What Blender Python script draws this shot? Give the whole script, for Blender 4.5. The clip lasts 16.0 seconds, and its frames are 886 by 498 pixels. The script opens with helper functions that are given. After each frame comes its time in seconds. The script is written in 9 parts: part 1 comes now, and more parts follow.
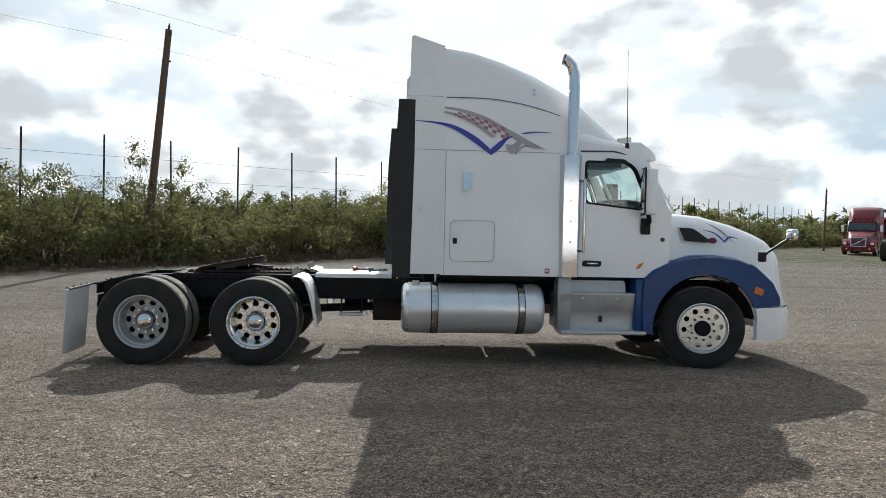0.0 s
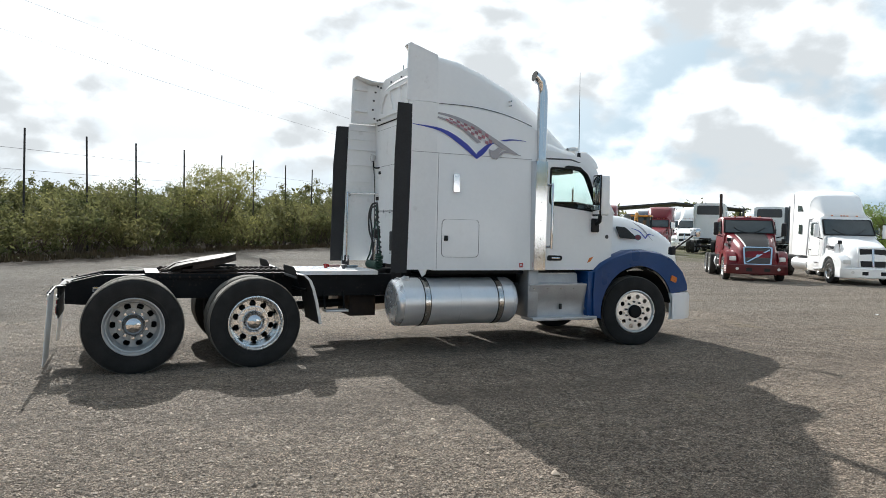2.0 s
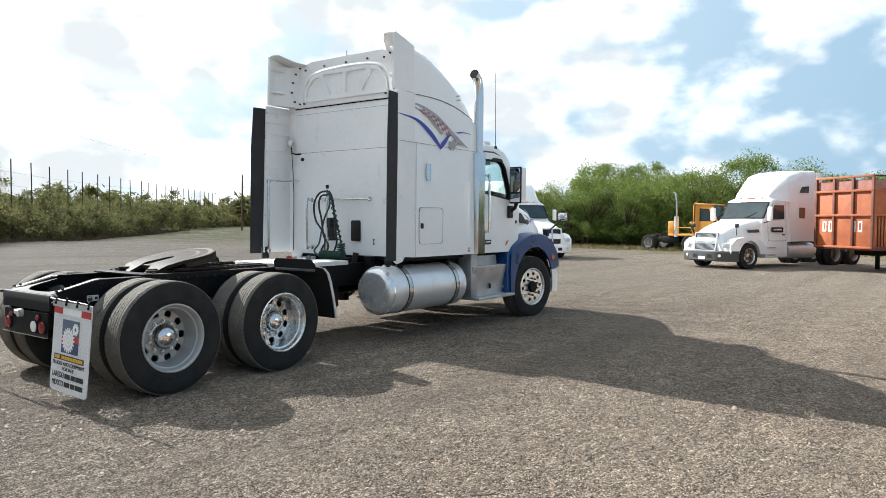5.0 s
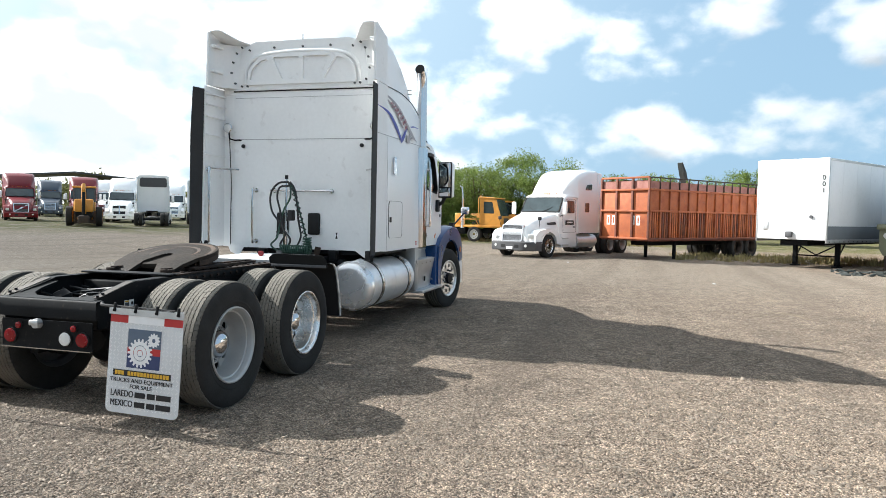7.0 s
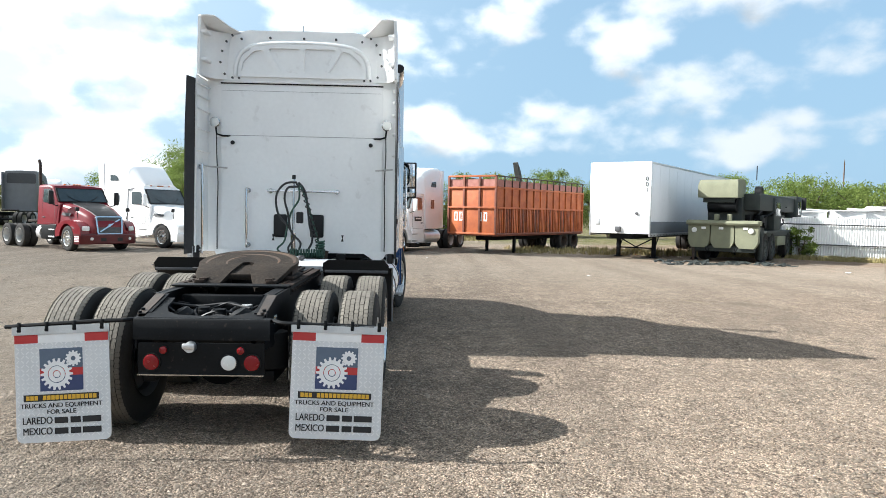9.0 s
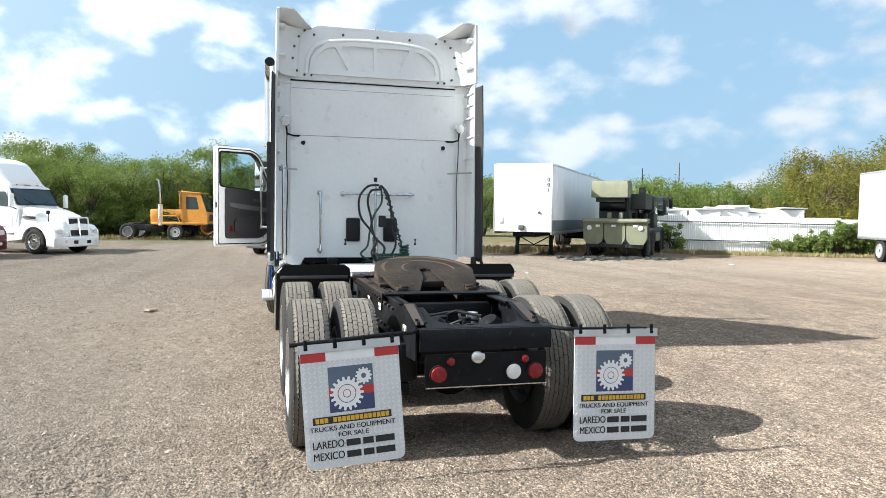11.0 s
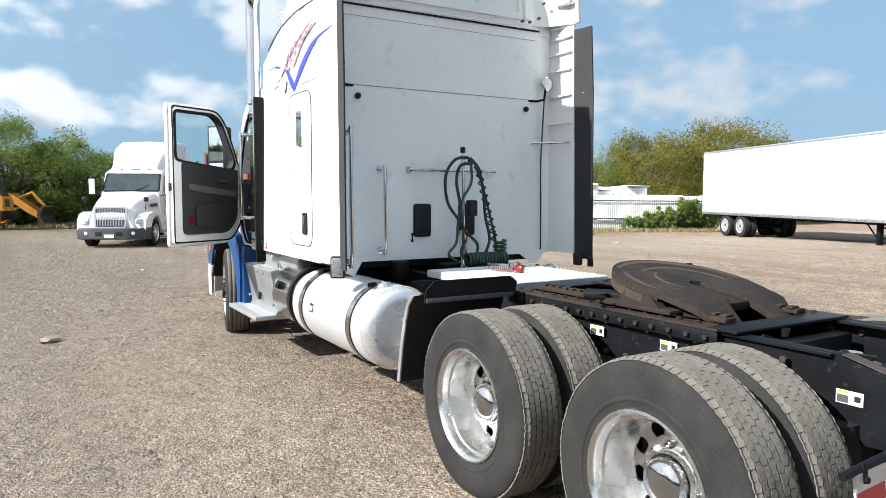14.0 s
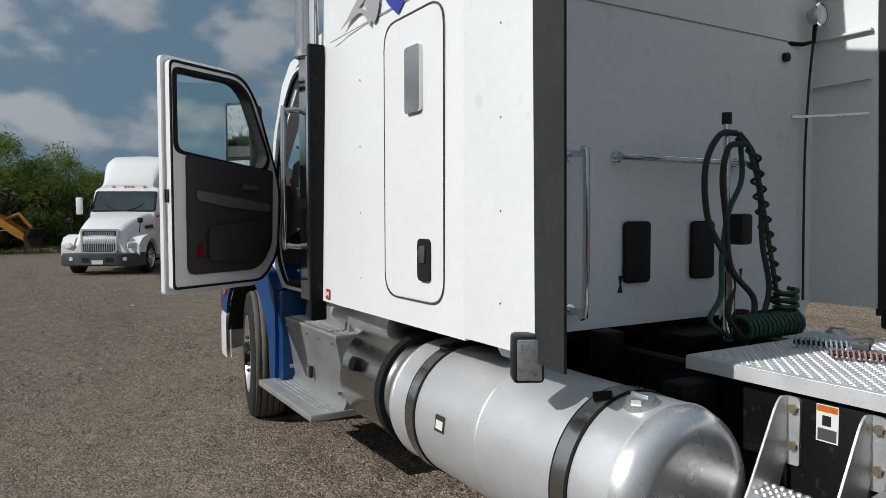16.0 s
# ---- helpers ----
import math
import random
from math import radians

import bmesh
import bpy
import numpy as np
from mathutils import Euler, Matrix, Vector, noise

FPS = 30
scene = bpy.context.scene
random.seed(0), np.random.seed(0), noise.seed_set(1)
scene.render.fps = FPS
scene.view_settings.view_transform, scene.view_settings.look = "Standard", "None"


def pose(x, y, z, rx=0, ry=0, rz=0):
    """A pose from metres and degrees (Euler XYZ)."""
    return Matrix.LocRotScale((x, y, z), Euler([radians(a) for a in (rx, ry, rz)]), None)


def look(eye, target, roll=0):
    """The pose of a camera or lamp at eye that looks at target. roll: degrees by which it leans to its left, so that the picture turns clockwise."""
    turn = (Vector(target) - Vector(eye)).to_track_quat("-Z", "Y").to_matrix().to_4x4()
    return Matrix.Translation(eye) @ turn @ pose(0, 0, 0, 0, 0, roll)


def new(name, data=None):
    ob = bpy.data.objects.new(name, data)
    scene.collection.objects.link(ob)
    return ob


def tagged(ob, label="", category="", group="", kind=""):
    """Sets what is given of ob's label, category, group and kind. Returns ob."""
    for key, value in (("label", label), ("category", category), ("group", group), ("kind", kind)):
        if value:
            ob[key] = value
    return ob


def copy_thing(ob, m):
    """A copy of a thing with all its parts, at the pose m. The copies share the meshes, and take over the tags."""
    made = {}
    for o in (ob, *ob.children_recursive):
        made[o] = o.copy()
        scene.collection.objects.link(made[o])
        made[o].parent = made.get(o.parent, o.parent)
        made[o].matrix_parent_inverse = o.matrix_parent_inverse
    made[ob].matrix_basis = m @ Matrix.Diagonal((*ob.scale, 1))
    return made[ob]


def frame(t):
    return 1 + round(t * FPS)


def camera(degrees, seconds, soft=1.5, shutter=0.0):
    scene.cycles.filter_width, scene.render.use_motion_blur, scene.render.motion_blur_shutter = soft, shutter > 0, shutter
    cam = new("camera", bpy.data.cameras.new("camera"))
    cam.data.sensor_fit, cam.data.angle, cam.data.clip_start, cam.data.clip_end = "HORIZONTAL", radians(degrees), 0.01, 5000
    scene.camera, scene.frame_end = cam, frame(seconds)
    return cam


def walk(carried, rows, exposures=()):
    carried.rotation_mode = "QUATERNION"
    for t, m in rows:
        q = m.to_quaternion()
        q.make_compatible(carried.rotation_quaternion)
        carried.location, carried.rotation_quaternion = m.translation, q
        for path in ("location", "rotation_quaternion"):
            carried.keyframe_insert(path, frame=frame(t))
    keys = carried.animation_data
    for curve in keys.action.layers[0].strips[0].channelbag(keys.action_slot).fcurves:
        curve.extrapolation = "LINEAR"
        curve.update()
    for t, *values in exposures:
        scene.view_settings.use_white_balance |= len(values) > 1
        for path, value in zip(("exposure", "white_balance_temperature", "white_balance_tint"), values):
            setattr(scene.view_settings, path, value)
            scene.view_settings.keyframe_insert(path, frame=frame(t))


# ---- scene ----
cam = camera(64.6, 16.0, 0.75)
PATH = [
    (0, (2.259, -9.65, 1.641), (2.409, -7.657, 1.592), 1.2),
    (0.5, (1.473, -9.733, 1.631), (1.801, -7.76, 1.585), 1.2),
    (1, (0.675, -9.678, 1.633), (1.159, -7.738, 1.583), 1.1),
    (1.5, (-0.067, -9.621, 1.659), (0.587, -7.732, 1.606), 1.3),
    (2, (-0.76, -9.444, 1.645), (0.07, -7.625, 1.59), 1.4),
    (2.5, (-1.51, -9.215, 1.643), (-0.521, -7.477, 1.588), 1.4),
    (3, (-2.175, -8.845, 1.608), (-1.12, -7.147, 1.553), 1.3),
    (3.5, (-2.813, -8.467, 1.624), (-1.606, -6.873, 1.558), 1.7),
    (4, (-3.391, -7.974, 1.585), (-2.01, -6.53, 1.516), 1.7),
    (4.2, (-3.607, -7.76, 1.574), (-2.174, -6.367, 1.504), 1.2),
    (6.3, (-5.389, -5.299, 1.609), (-3.558, -4.499, 1.525), 1.1),
    (6.5, (-5.512, -5.014, 1.593), (-3.659, -4.265, 1.506), 1.1),
    (7, (-5.728, -4.377, 1.617), (-3.803, -3.842, 1.519), 1.1),
    (7.5, (-5.92, -3.644, 1.631), (-3.97, -3.212, 1.526), 1.0),
    (8, (-6.04, -2.968, 1.659), (-4.063, -2.688, 1.554), 1.2),
    (8.5, (-6.077, -2.232, 1.663), (-4.081, -2.161, 1.558), 1.2),
    (9, (-6.157, -1.518, 1.662), (-4.16, -1.584, 1.559), 1.1),
    (9.5, (-6.132, -0.745, 1.655), (-4.136, -0.835, 1.551), 1.1),
    (9.7, (-6.15, -0.457, 1.672), (-4.156, -0.575, 1.567), 1.1),
    (11.8, (-5.332, 2.413, 1.661), (-3.47, 1.691, 1.552), 0.6),
    (12, (-5.196, 2.617, 1.674), (-3.345, 1.867, 1.559), 0.6),
    (12.5, (-4.683, 2.992, 1.669), (-2.885, 2.125, 1.547), 0.5),
    (13, (-4.068, 3.273, 1.684), (-2.351, 2.257, 1.554), 0.4),
    (13.5, (-3.322, 3.301, 1.674), (-1.608, 2.28, 1.534), 0.2),
    (14, (-2.58, 3.26, 1.677), (-0.865, 2.243, 1.525), 0.1),
    (14.5, (-1.86, 3.115, 1.665), (-0.144, 2.1, 1.511), -0.2),
    (15, (-1.111, 2.999, 1.669), (0.606, 1.985, 1.52), -0.2),
    (15.5, (-0.358, 2.857, 1.644), (1.36, 1.841, 1.508), -0.2),
    (16, (0.464, 2.747, 1.63), (2.179, 1.722, 1.537), -0.1),
]
EXPOSURES = [(0, 0.77, 6300, 8), (1, 0.87, 6300, 8), (2, 0.95, 6300, 8), (4, 1.12, 6300, 8), (7, 1.33, 6250, 8), (9, 1.36, 6220, 8), (12.5, 1.36, 6150, 8), (14, 1.10, 6120, 9), (15, 0.63, 6120, 9), (15.5, 0.19, 6120, 9), (16, -0.43, 6120, 9)]
walk(cam, [(t, look(eye, target, roll)) for t, eye, target, roll in PATH], EXPOSURES)

# ---- light ----
world = bpy.data.worlds.new("sky")
scene.world = world
world.use_nodes = True
SUN_WAY = Vector((0.10, 1.48, 1.0)).normalized()  # towards the sun


def sky_nodes():
    nt = world.node_tree
    nt.nodes.clear()
    n, l = nt.nodes.new, nt.links.new
    out, bg = n("ShaderNodeOutputWorld"), n("ShaderNodeBackground")
    sky = n("ShaderNodeTexSky")
    sky.sky_type, sky.sun_disc = "NISHITA", False
    sky.sun_elevation = math.asin(SUN_WAY.z)
    sky.sun_rotation = math.atan2(SUN_WAY.x, SUN_WAY.y)
    sky.air_density, sky.dust_density, sky.ozone_density = 1.0, 1.6, 1.6
    scale = n("ShaderNodeMix")
    scale.data_type, scale.blend_type = "RGBA", "MULTIPLY"
    scale.inputs["Factor"].default_value = 1.0
    l(sky.outputs["Color"], scale.inputs[6])
    scale.inputs[7].default_value = (SKY_GAIN, SKY_GAIN, SKY_GAIN, 1)
    tc = n("ShaderNodeTexCoord")

    def math2(op, a, b=0.0, c=0.0):
        x = n("ShaderNodeMath"); x.operation = op
        for k, v in enumerate((a, b, c)):
            if isinstance(v, (int, float)):
                x.inputs[k].default_value = v
            else:
                l(v, x.inputs[k])
        return x.outputs[0]

    def remap(sock, a, b, lo=0.0, hi=1.0):
        r = n("ShaderNodeMapRange"); r.interpolation_type = "SMOOTHSTEP"
        for k, v in (("From Min", a), ("From Max", b), ("To Min", lo), ("To Max", hi)):
            r.inputs[k].default_value = v
        l(sock, r.inputs[0])
        return r.outputs[0]

    def fbm(scale_, detail, rough, offset, tall):
        mp = n("ShaderNodeMapping"); mp.inputs["Scale"].default_value = (1.0, 1.0, tall)
        mp.inputs["Location"].default_value = offset
        l(tc.outputs["Generated"], mp.inputs[0])
        t = n("ShaderNodeTexNoise")
        t.inputs["Scale"].default_value, t.inputs["Detail"].default_value = scale_, detail
        t.inputs["Roughness"].default_value, t.inputs["Distortion"].default_value = rough, 0.15
        l(mp.outputs[0], t.inputs["Vector"])
        return t.outputs[0]
    def lumps(scale_, detail, offset, tall):
        mp = n("ShaderNodeMapping"); mp.inputs["Scale"].default_value = (1.0, 1.0, tall)
        mp.inputs["Location"].default_value = offset
        l(tc.outputs["Generated"], mp.inputs[0])
        t = n("ShaderNodeTexVoronoi")
        t.feature = "SMOOTH_F1"
        t.normalize = True
        t.inputs["Scale"].default_value, t.inputs["Detail"].default_value = scale_, detail
        t.inputs["Roughness"].default_value, t.inputs["Smoothness"].default_value = 0.55, 0.35
        l(mp.outputs[0], t.inputs["Vector"])
        return t.outputs["Distance"]

    def clouds(lift):
        """How thick the cumulus is in a direction, or a little above it."""
        base = fbm(7.4, 3, 0.45, (3.1, 1.7, 0.4 + lift), 2.0)
        heap = lumps(7.2, 2, (1.2, 0.3, 0.7 + lift), 1.55)
        fray = fbm(30.0, 6, 0.6, (0.2, 0.8, 0.1 + lift), 1.6)
        return math2("ADD", math2("MULTIPLY_ADD", heap, -0.75, math2("MULTIPLY_ADD", base, 0.5, 0.62)), math2("MULTIPLY", fray, 0.14))
    puffs, above, wide = clouds(0.0), clouds(0.085), fbm(1.3, 2, 0.4, (0.4, 5.2, 1.0), 1.6)
    dot = n("ShaderNodeVectorMath"); dot.operation = "DOT_PRODUCT"
    l(tc.outputs["Generated"], dot.inputs[0])
    dot.inputs[1].default_value = (SUN_WAY.x, SUN_WAY.y, SUN_WAY.z)
    toward = dot.outputs["Value"]
    amount = math2("ADD", math2("MULTIPLY_ADD", wide, 0.20, puffs), remap(toward, 0.1, 0.85, 0.0, 0.085))
    cover = remap(amount, 0.79, 0.94)
    over = math2("ADD", math2("MULTIPLY_ADD", wide, 0.20, above), remap(toward, 0.1, 0.85, 0.0, 0.085))
    shade = remap(over, 0.85, 1.0)
    core = math2("SUBTRACT", 1.0, math2("MULTIPLY", shade, remap(toward, 0.2, 0.9, 1.0 - CLOUD_CORE_FAR, 1.0 - CLOUD_CORE)))
    sepz = n("ShaderNodeSeparateXYZ"); l(tc.outputs["Generated"], sepz.inputs[0])
    low = n("ShaderNodeMix"); low.data_type = "RGBA"
    l(remap(sepz.outputs["Z"], 0.0, 0.8, 0.92, 0.45), low.inputs["Factor"])
    l(scale.outputs[2], low.inputs[6]); low.inputs[7].default_value = (0.212, 0.328, 0.436, 1)
    pale = n("ShaderNodeMix"); pale.data_type = "RGBA"
    l(remap(toward, -0.05, 0.9, 0.02, 0.9), pale.inputs["Factor"])
    l(low.outputs[2], pale.inputs[6]); pale.inputs[7].default_value = (0.43, 0.52, 0.58, 1)
    # thin bright haze round the sun's side of the sky
    haze = n("ShaderNodeMix"); haze.data_type = "RGBA"
    l(remap(toward, 0.70, 1.0, 0.0, 0.85), haze.inputs["Factor"])
    l(pale.outputs[2], haze.inputs[6]); haze.inputs[7].default_value = (HAZE, HAZE * 1.02, HAZE * 1.05, 1)
    level = math2("MULTIPLY", core, remap(toward, -0.5, 0.9, CLOUD_LOW, CLOUD_HIGH))
    cc = n("ShaderNodeMix"); cc.data_type, cc.blend_type = "RGBA", "MULTIPLY"; cc.inputs["Factor"].default_value = 1.0
    cc.inputs[6].default_value = (0.96, 0.985, 1.0, 1)
    l(level, cc.inputs[7])
    mix = n("ShaderNodeMix"); mix.data_type = "RGBA"
    l(math2("MULTIPLY", cover, remap(toward, -0.3, 0.6, 0.82, 0.95)), mix.inputs["Factor"]); l(haze.outputs[2], mix.inputs[6]); l(cc.outputs[2], mix.inputs[7])
    l(mix.outputs[2], bg.inputs["Color"])
    bg.inputs["Strength"].default_value = 0.76
    l(bg.outputs[0], out.inputs[0])


SKY_GAIN, CLOUD_LOW, CLOUD_HIGH, CLOUD_CORE, CLOUD_CORE_FAR, HAZE = 0.095, 0.50, 1.0, 0.52, 0.62, 0.88
sky_nodes()
sun = new("sun", bpy.data.lights.new("sun", "SUN"))
sun.data.energy, sun.data.angle, sun.data.color = 5.0, radians(0.55), (1.0, 0.965, 0.91)
sun.matrix_world = look((0, 0, 30) , Vector((0, 0, 30)) - SUN_WAY)


# ---- materials ----
def mat(name, col, rough=0.5, metal=0.0, var=0.12, scale=3.0, bump=0.0, bscale=60.0, coat=0.0, col2=None, spots=0.0,
        stretch=None, rvar=0.08, island=0.0, random_tone=0.0, spec=0.5):
    """A procedural surface: base colour varied at two scales, with roughness and fine relief."""
    m = bpy.data.materials.new(name)
    m.use_nodes = True
    nt = m.node_tree
    n, l = nt.nodes.new, nt.links.new
    p = nt.nodes["Principled BSDF"]
    tc = n("ShaderNodeTexCoord")
    vec = tc.outputs["Object"]
    if stretch:
        mp = n("ShaderNodeMapping"); mp.inputs["Scale"].default_value = stretch
        l(vec, mp.inputs[0]); vec = mp.outputs[0]
    def noise_tex(s, d=4):
        t = n("ShaderNodeTexNoise")
        t.inputs["Scale"].default_value, t.inputs["Detail"].default_value = s, d
        l(vec, t.inputs["Vector"])
        return t.outputs[0]
    a, b = noise_tex(scale), noise_tex(scale * 14, 3)
    ab = n("ShaderNodeMath"); ab.operation = "MULTIPLY_ADD"; ab.inputs[1].default_value = 0.65
    b2 = n("ShaderNodeMath"); b2.operation = "MULTIPLY"; b2.inputs[1].default_value = 0.35
    l(b, b2.inputs[0]); l(a, ab.inputs[0]); l(b2.outputs[0], ab.inputs[2])
    ramp = n("ShaderNodeMapRange")
    ramp.inputs["From Min"].default_value, ramp.inputs["From Max"].default_value = 0.3, 0.7
    l(ab.outputs[0], ramp.inputs[0])
    mix = n("ShaderNodeMix"); mix.data_type = "RGBA"
    c2 = col2 if col2 else tuple(min(1.0, c * (1 + var)) for c in col)
    c1 = col if col2 else tuple(c * (1 - var) for c in col)
    mix.inputs[6].default_value, mix.inputs[7].default_value = (*c1, 1), (*c2, 1)
    l(ramp.outputs[0], mix.inputs["Factor"])
    colour = mix.outputs[2]
    if island or random_tone:
        src = n("ShaderNodeNewGeometry").outputs["Random Per Island"] if island else n("ShaderNodeObjectInfo").outputs["Random"]
        amt = island or random_tone
        mr = n("ShaderNodeMapRange"); mr.inputs["To Min"].default_value, mr.inputs["To Max"].default_value = 1 - amt, 1 + amt
        l(src, mr.inputs[0])
        mm = n("ShaderNodeMix"); mm.data_type, mm.blend_type = "RGBA", "MULTIPLY"; mm.inputs["Factor"].default_value = 1
        l(colour, mm.inputs[6]); l(mr.outputs[0], mm.inputs[7]); colour = mm.outputs[2]
    if spots:
        s = n("ShaderNodeMapRange"); s.interpolation_type = "SMOOTHSTEP"
        s.inputs["From Min"].default_value, s.inputs["From Max"].default_value = 0.62, 0.72
        s.inputs["To Max"].default_value = spots
        l(noise_tex(scale * 5, 6), s.inputs[0])
        mx = n("ShaderNodeMix"); mx.data_type = "RGBA"
        mx.inputs[7].default_value = (0.16, 0.12, 0.09, 1)
        l(s.outputs[0], mx.inputs["Factor"]); l(colour, mx.inputs[6]); colour = mx.outputs[2]
    l(colour, p.inputs["Base Color"])
    rr = n("ShaderNodeMapRange"); rr.inputs["To Min"].default_value, rr.inputs["To Max"].default_value = max(0, rough - rvar), min(1, rough + rvar)
    l(a, rr.inputs[0]); l(rr.outputs[0], p.inputs["Roughness"])
    p.inputs["Metallic"].default_value = metal
    p.inputs["Specular IOR Level"].default_value = spec
    p.inputs["Coat Weight"].default_value = coat
    p.inputs["Coat Roughness"].default_value = 0.06
    if bump:
        bp = n("ShaderNodeBump"); bp.inputs["Strength"].default_value, bp.inputs["Distance"].default_value = min(1, bump), 0.01
        l(noise_tex(bscale, 5), bp.inputs["Height"]); l(bp.outputs[0], p.inputs["Normal"])
    return m


def glass(name, tint=(0.82, 0.93, 0.90)):
    m = bpy.data.materials.new(name)
    m.use_nodes = True
    p = m.node_tree.nodes["Principled BSDF"]
    p.inputs["Base Color"].default_value = (*tint, 1)
    p.inputs["Roughness"].default_value, p.inputs["IOR"].default_value = 0.0, 1.45
    p.inputs["Transmission Weight"].default_value = 1.0
    return m


WHITE = mat("white_truck_paint", (0.80, 0.80, 0.79), 0.32, var=0.03, scale=1.2, coat=0.35, spots=0.03)
WHITE_OLD = mat("worn_white_panel", (0.76, 0.765, 0.76), 0.45, var=0.05, scale=1.5, spots=0.12, bump=0.02, bscale=6)
BLUE = mat("blue_paint", (0.007, 0.046, 0.155), 0.3, var=0.18, scale=3, coat=0.1, spec=0.3)
BLUE_DECAL = mat("blue_stripe", (0.03, 0.045, 0.33), 0.4, var=0.08)
GREY_DECAL = mat("grey_stripe", (0.34, 0.325, 0.34), 0.45, var=0.1)
RED_DECAL = mat("red_check", (0.31, 0.135, 0.165), 0.45, var=0.15)
RUBBER = mat("black_rubber", (0.012, 0.012, 0.012), 0.8, spec=0.2, var=0.3, scale=5, bump=0.15, bscale=90)
# paler copy of RUBBER: the extender edges' sunlit grey is put into the colour
RUBBER_EDGE = mat("sunlit_grey_rubber", (0.026, 0.026, 0.027), 0.7, spec=0.3, var=0.3, scale=3, bump=0.1, bscale=30)
TYRE = mat("dusty_tyre_rubber", (0.024, 0.0232, 0.022), 0.85, spec=0.2, var=0.4, scale=6, bump=0.2, bscale=70)
TREAD = mat("worn_dusty_tread", (0.095, 0.086, 0.072), 0.95, scale=5, col2=(0.175, 0.158, 0.132), bump=0.4, bscale=80, island=0.06)
BLACK_FRAME = mat("black_chassis_paint", (0.0058, 0.0065, 0.0075), 0.5, var=0.5, scale=5, bump=0.06, bscale=40, spots=0.12, spec=0.14)
BLACK_PLASTIC = mat("black_plastic", (0.011, 0.011, 0.012), 0.55, spec=0.3, var=0.2, scale=10, bump=0.1, bscale=150)
SEAM = mat("grey_panel_joint", (0.26, 0.26, 0.26), 0.6, var=0.2, scale=8)
DARK_GREY = mat("dark_grey_trim", (0.055, 0.056, 0.06), 0.6, var=0.15, scale=6, bump=0.08, bscale=120)
CHROME = mat("chrome", (0.62, 0.62, 0.63), 0.10, 1.0, var=0.05, rvar=0.05, scale=4)
STEEL = mat("stainless_steel", (0.56, 0.55, 0.53), 0.22, 1.0, var=0.1, rvar=0.12, scale=6)
ALU = mat("brushed_aluminium", (0.74, 0.745, 0.75), 0.38, 0.62, var=0.07, rvar=0.1, scale=5, bump=0.05, bscale=30, stretch=(1, 1, 1))
ALU_DULL = mat("dull_aluminium", (0.62, 0.63, 0.64), 0.5, 1.0, var=0.12, rvar=0.1, scale=7, bump=0.1, bscale=40)
ALU_PLATE = mat("weathered_tread_plate", (0.75, 0.75, 0.75), 0.55, 0.6, var=0.12, scale=9, bump=0.1)
WHEEL_FRONT = mat("pale_wheel", (0.72, 0.72, 0.71), 0.3, 0.8, var=0.06, scale=8, spots=0.1)
WHEEL_WHITE = mat("painted_wheel", (0.40, 0.40, 0.39), 0.42, 0.3, var=0.08, scale=8, spots=0.15)
WHEEL_ALU = mat("polished_wheel", (0.74, 0.735, 0.72), 0.27, 1.0, var=0.05, rvar=0.05, scale=8, spots=0.06)
RUST = mat("rusty_steel", (0.058, 0.034, 0.021), 0.85, 0.1, scale=9, col2=(0.022, 0.020, 0.019), bump=0.4, bscale=60)
RAIL = mat("grimy_slide_rail", (0.045, 0.028, 0.019), 0.85, 0.1, scale=6, col2=(0.011, 0.011, 0.012), bump=0.4, bscale=60, spec=0.25)
STEP_CAST = mat("cast_step_aluminium", (0.66, 0.66, 0.66), 0.42, 0.75, var=0.1, scale=9, bump=0.15, bscale=70)
BRASSY = mat("passivated_bolt", (0.22, 0.19, 0.12), 0.5, 0.6, var=0.2, scale=20)
ALU_POLISH = mat("polished_tank_head", (0.74, 0.745, 0.75), 0.27, 0.72, var=0.05, rvar=0.06, scale=6)
STEP_TREAD = mat("ribbed_step_tread", (0.48, 0.48, 0.48), 0.45, 0.7, var=0.15, scale=9, bump=0.1)
STEP_ALU = mat("weathered_step_box", (0.36, 0.365, 0.37), 0.45, 0.7, var=0.18, scale=5, bump=0.1, bscale=40)
GREASE = mat("greased_steel", (0.0065, 0.006, 0.006), 0.6, 0.0, scale=4, col2=(0.046, 0.036, 0.028), bump=0.5, bscale=38, spec=0.10, spots=0.15)
WORN_FLANGE = mat("rust_worn_flange", (0.016, 0.016, 0.017), 0.6, scale=4, col2=(0.055, 0.040, 0.030), bump=0.3, bscale=60)
GREASE_WORN = mat("worn_rust_ring", (0.024, 0.020, 0.017), 0.7, 0.0, scale=6, col2=(0.105, 0.058, 0.030), bump=0.3, bscale=50)
RED_LENS = mat("red_lens", (0.19, 0.004, 0.007), 0.25, var=0.1, scale=30)
REFLECTOR = mat("silvered_lamp_lens", (0.30, 0.31, 0.32), 0.3, 0.5, var=0.25, scale=40, bump=0.3, bscale=90)
CLEAR_LENS = mat("clear_lens", (0.65, 0.65, 0.63), 0.25, var=0.05, scale=30)
AMBER = mat("amber_lens", (0.55, 0.14, 0.01), 0.3, var=0.1, scale=30)
FLAP = mat("white_mud_flap", (0.62, 0.63, 0.64), 0.45, 0.15, var=0.08, scale=6, spots=0.08)
FLAP_RED = mat("red_reflector_band", (0.42, 0.03, 0.03), 0.4, var=0.1, scale=20)
FLAP_WHITE = mat("white_reflector_band", (0.75, 0.75, 0.75), 0.4, var=0.05, scale=20)
LOGO_BLUE = mat("navy_print", (0.035, 0.05, 0.13), 0.45, var=0.1)
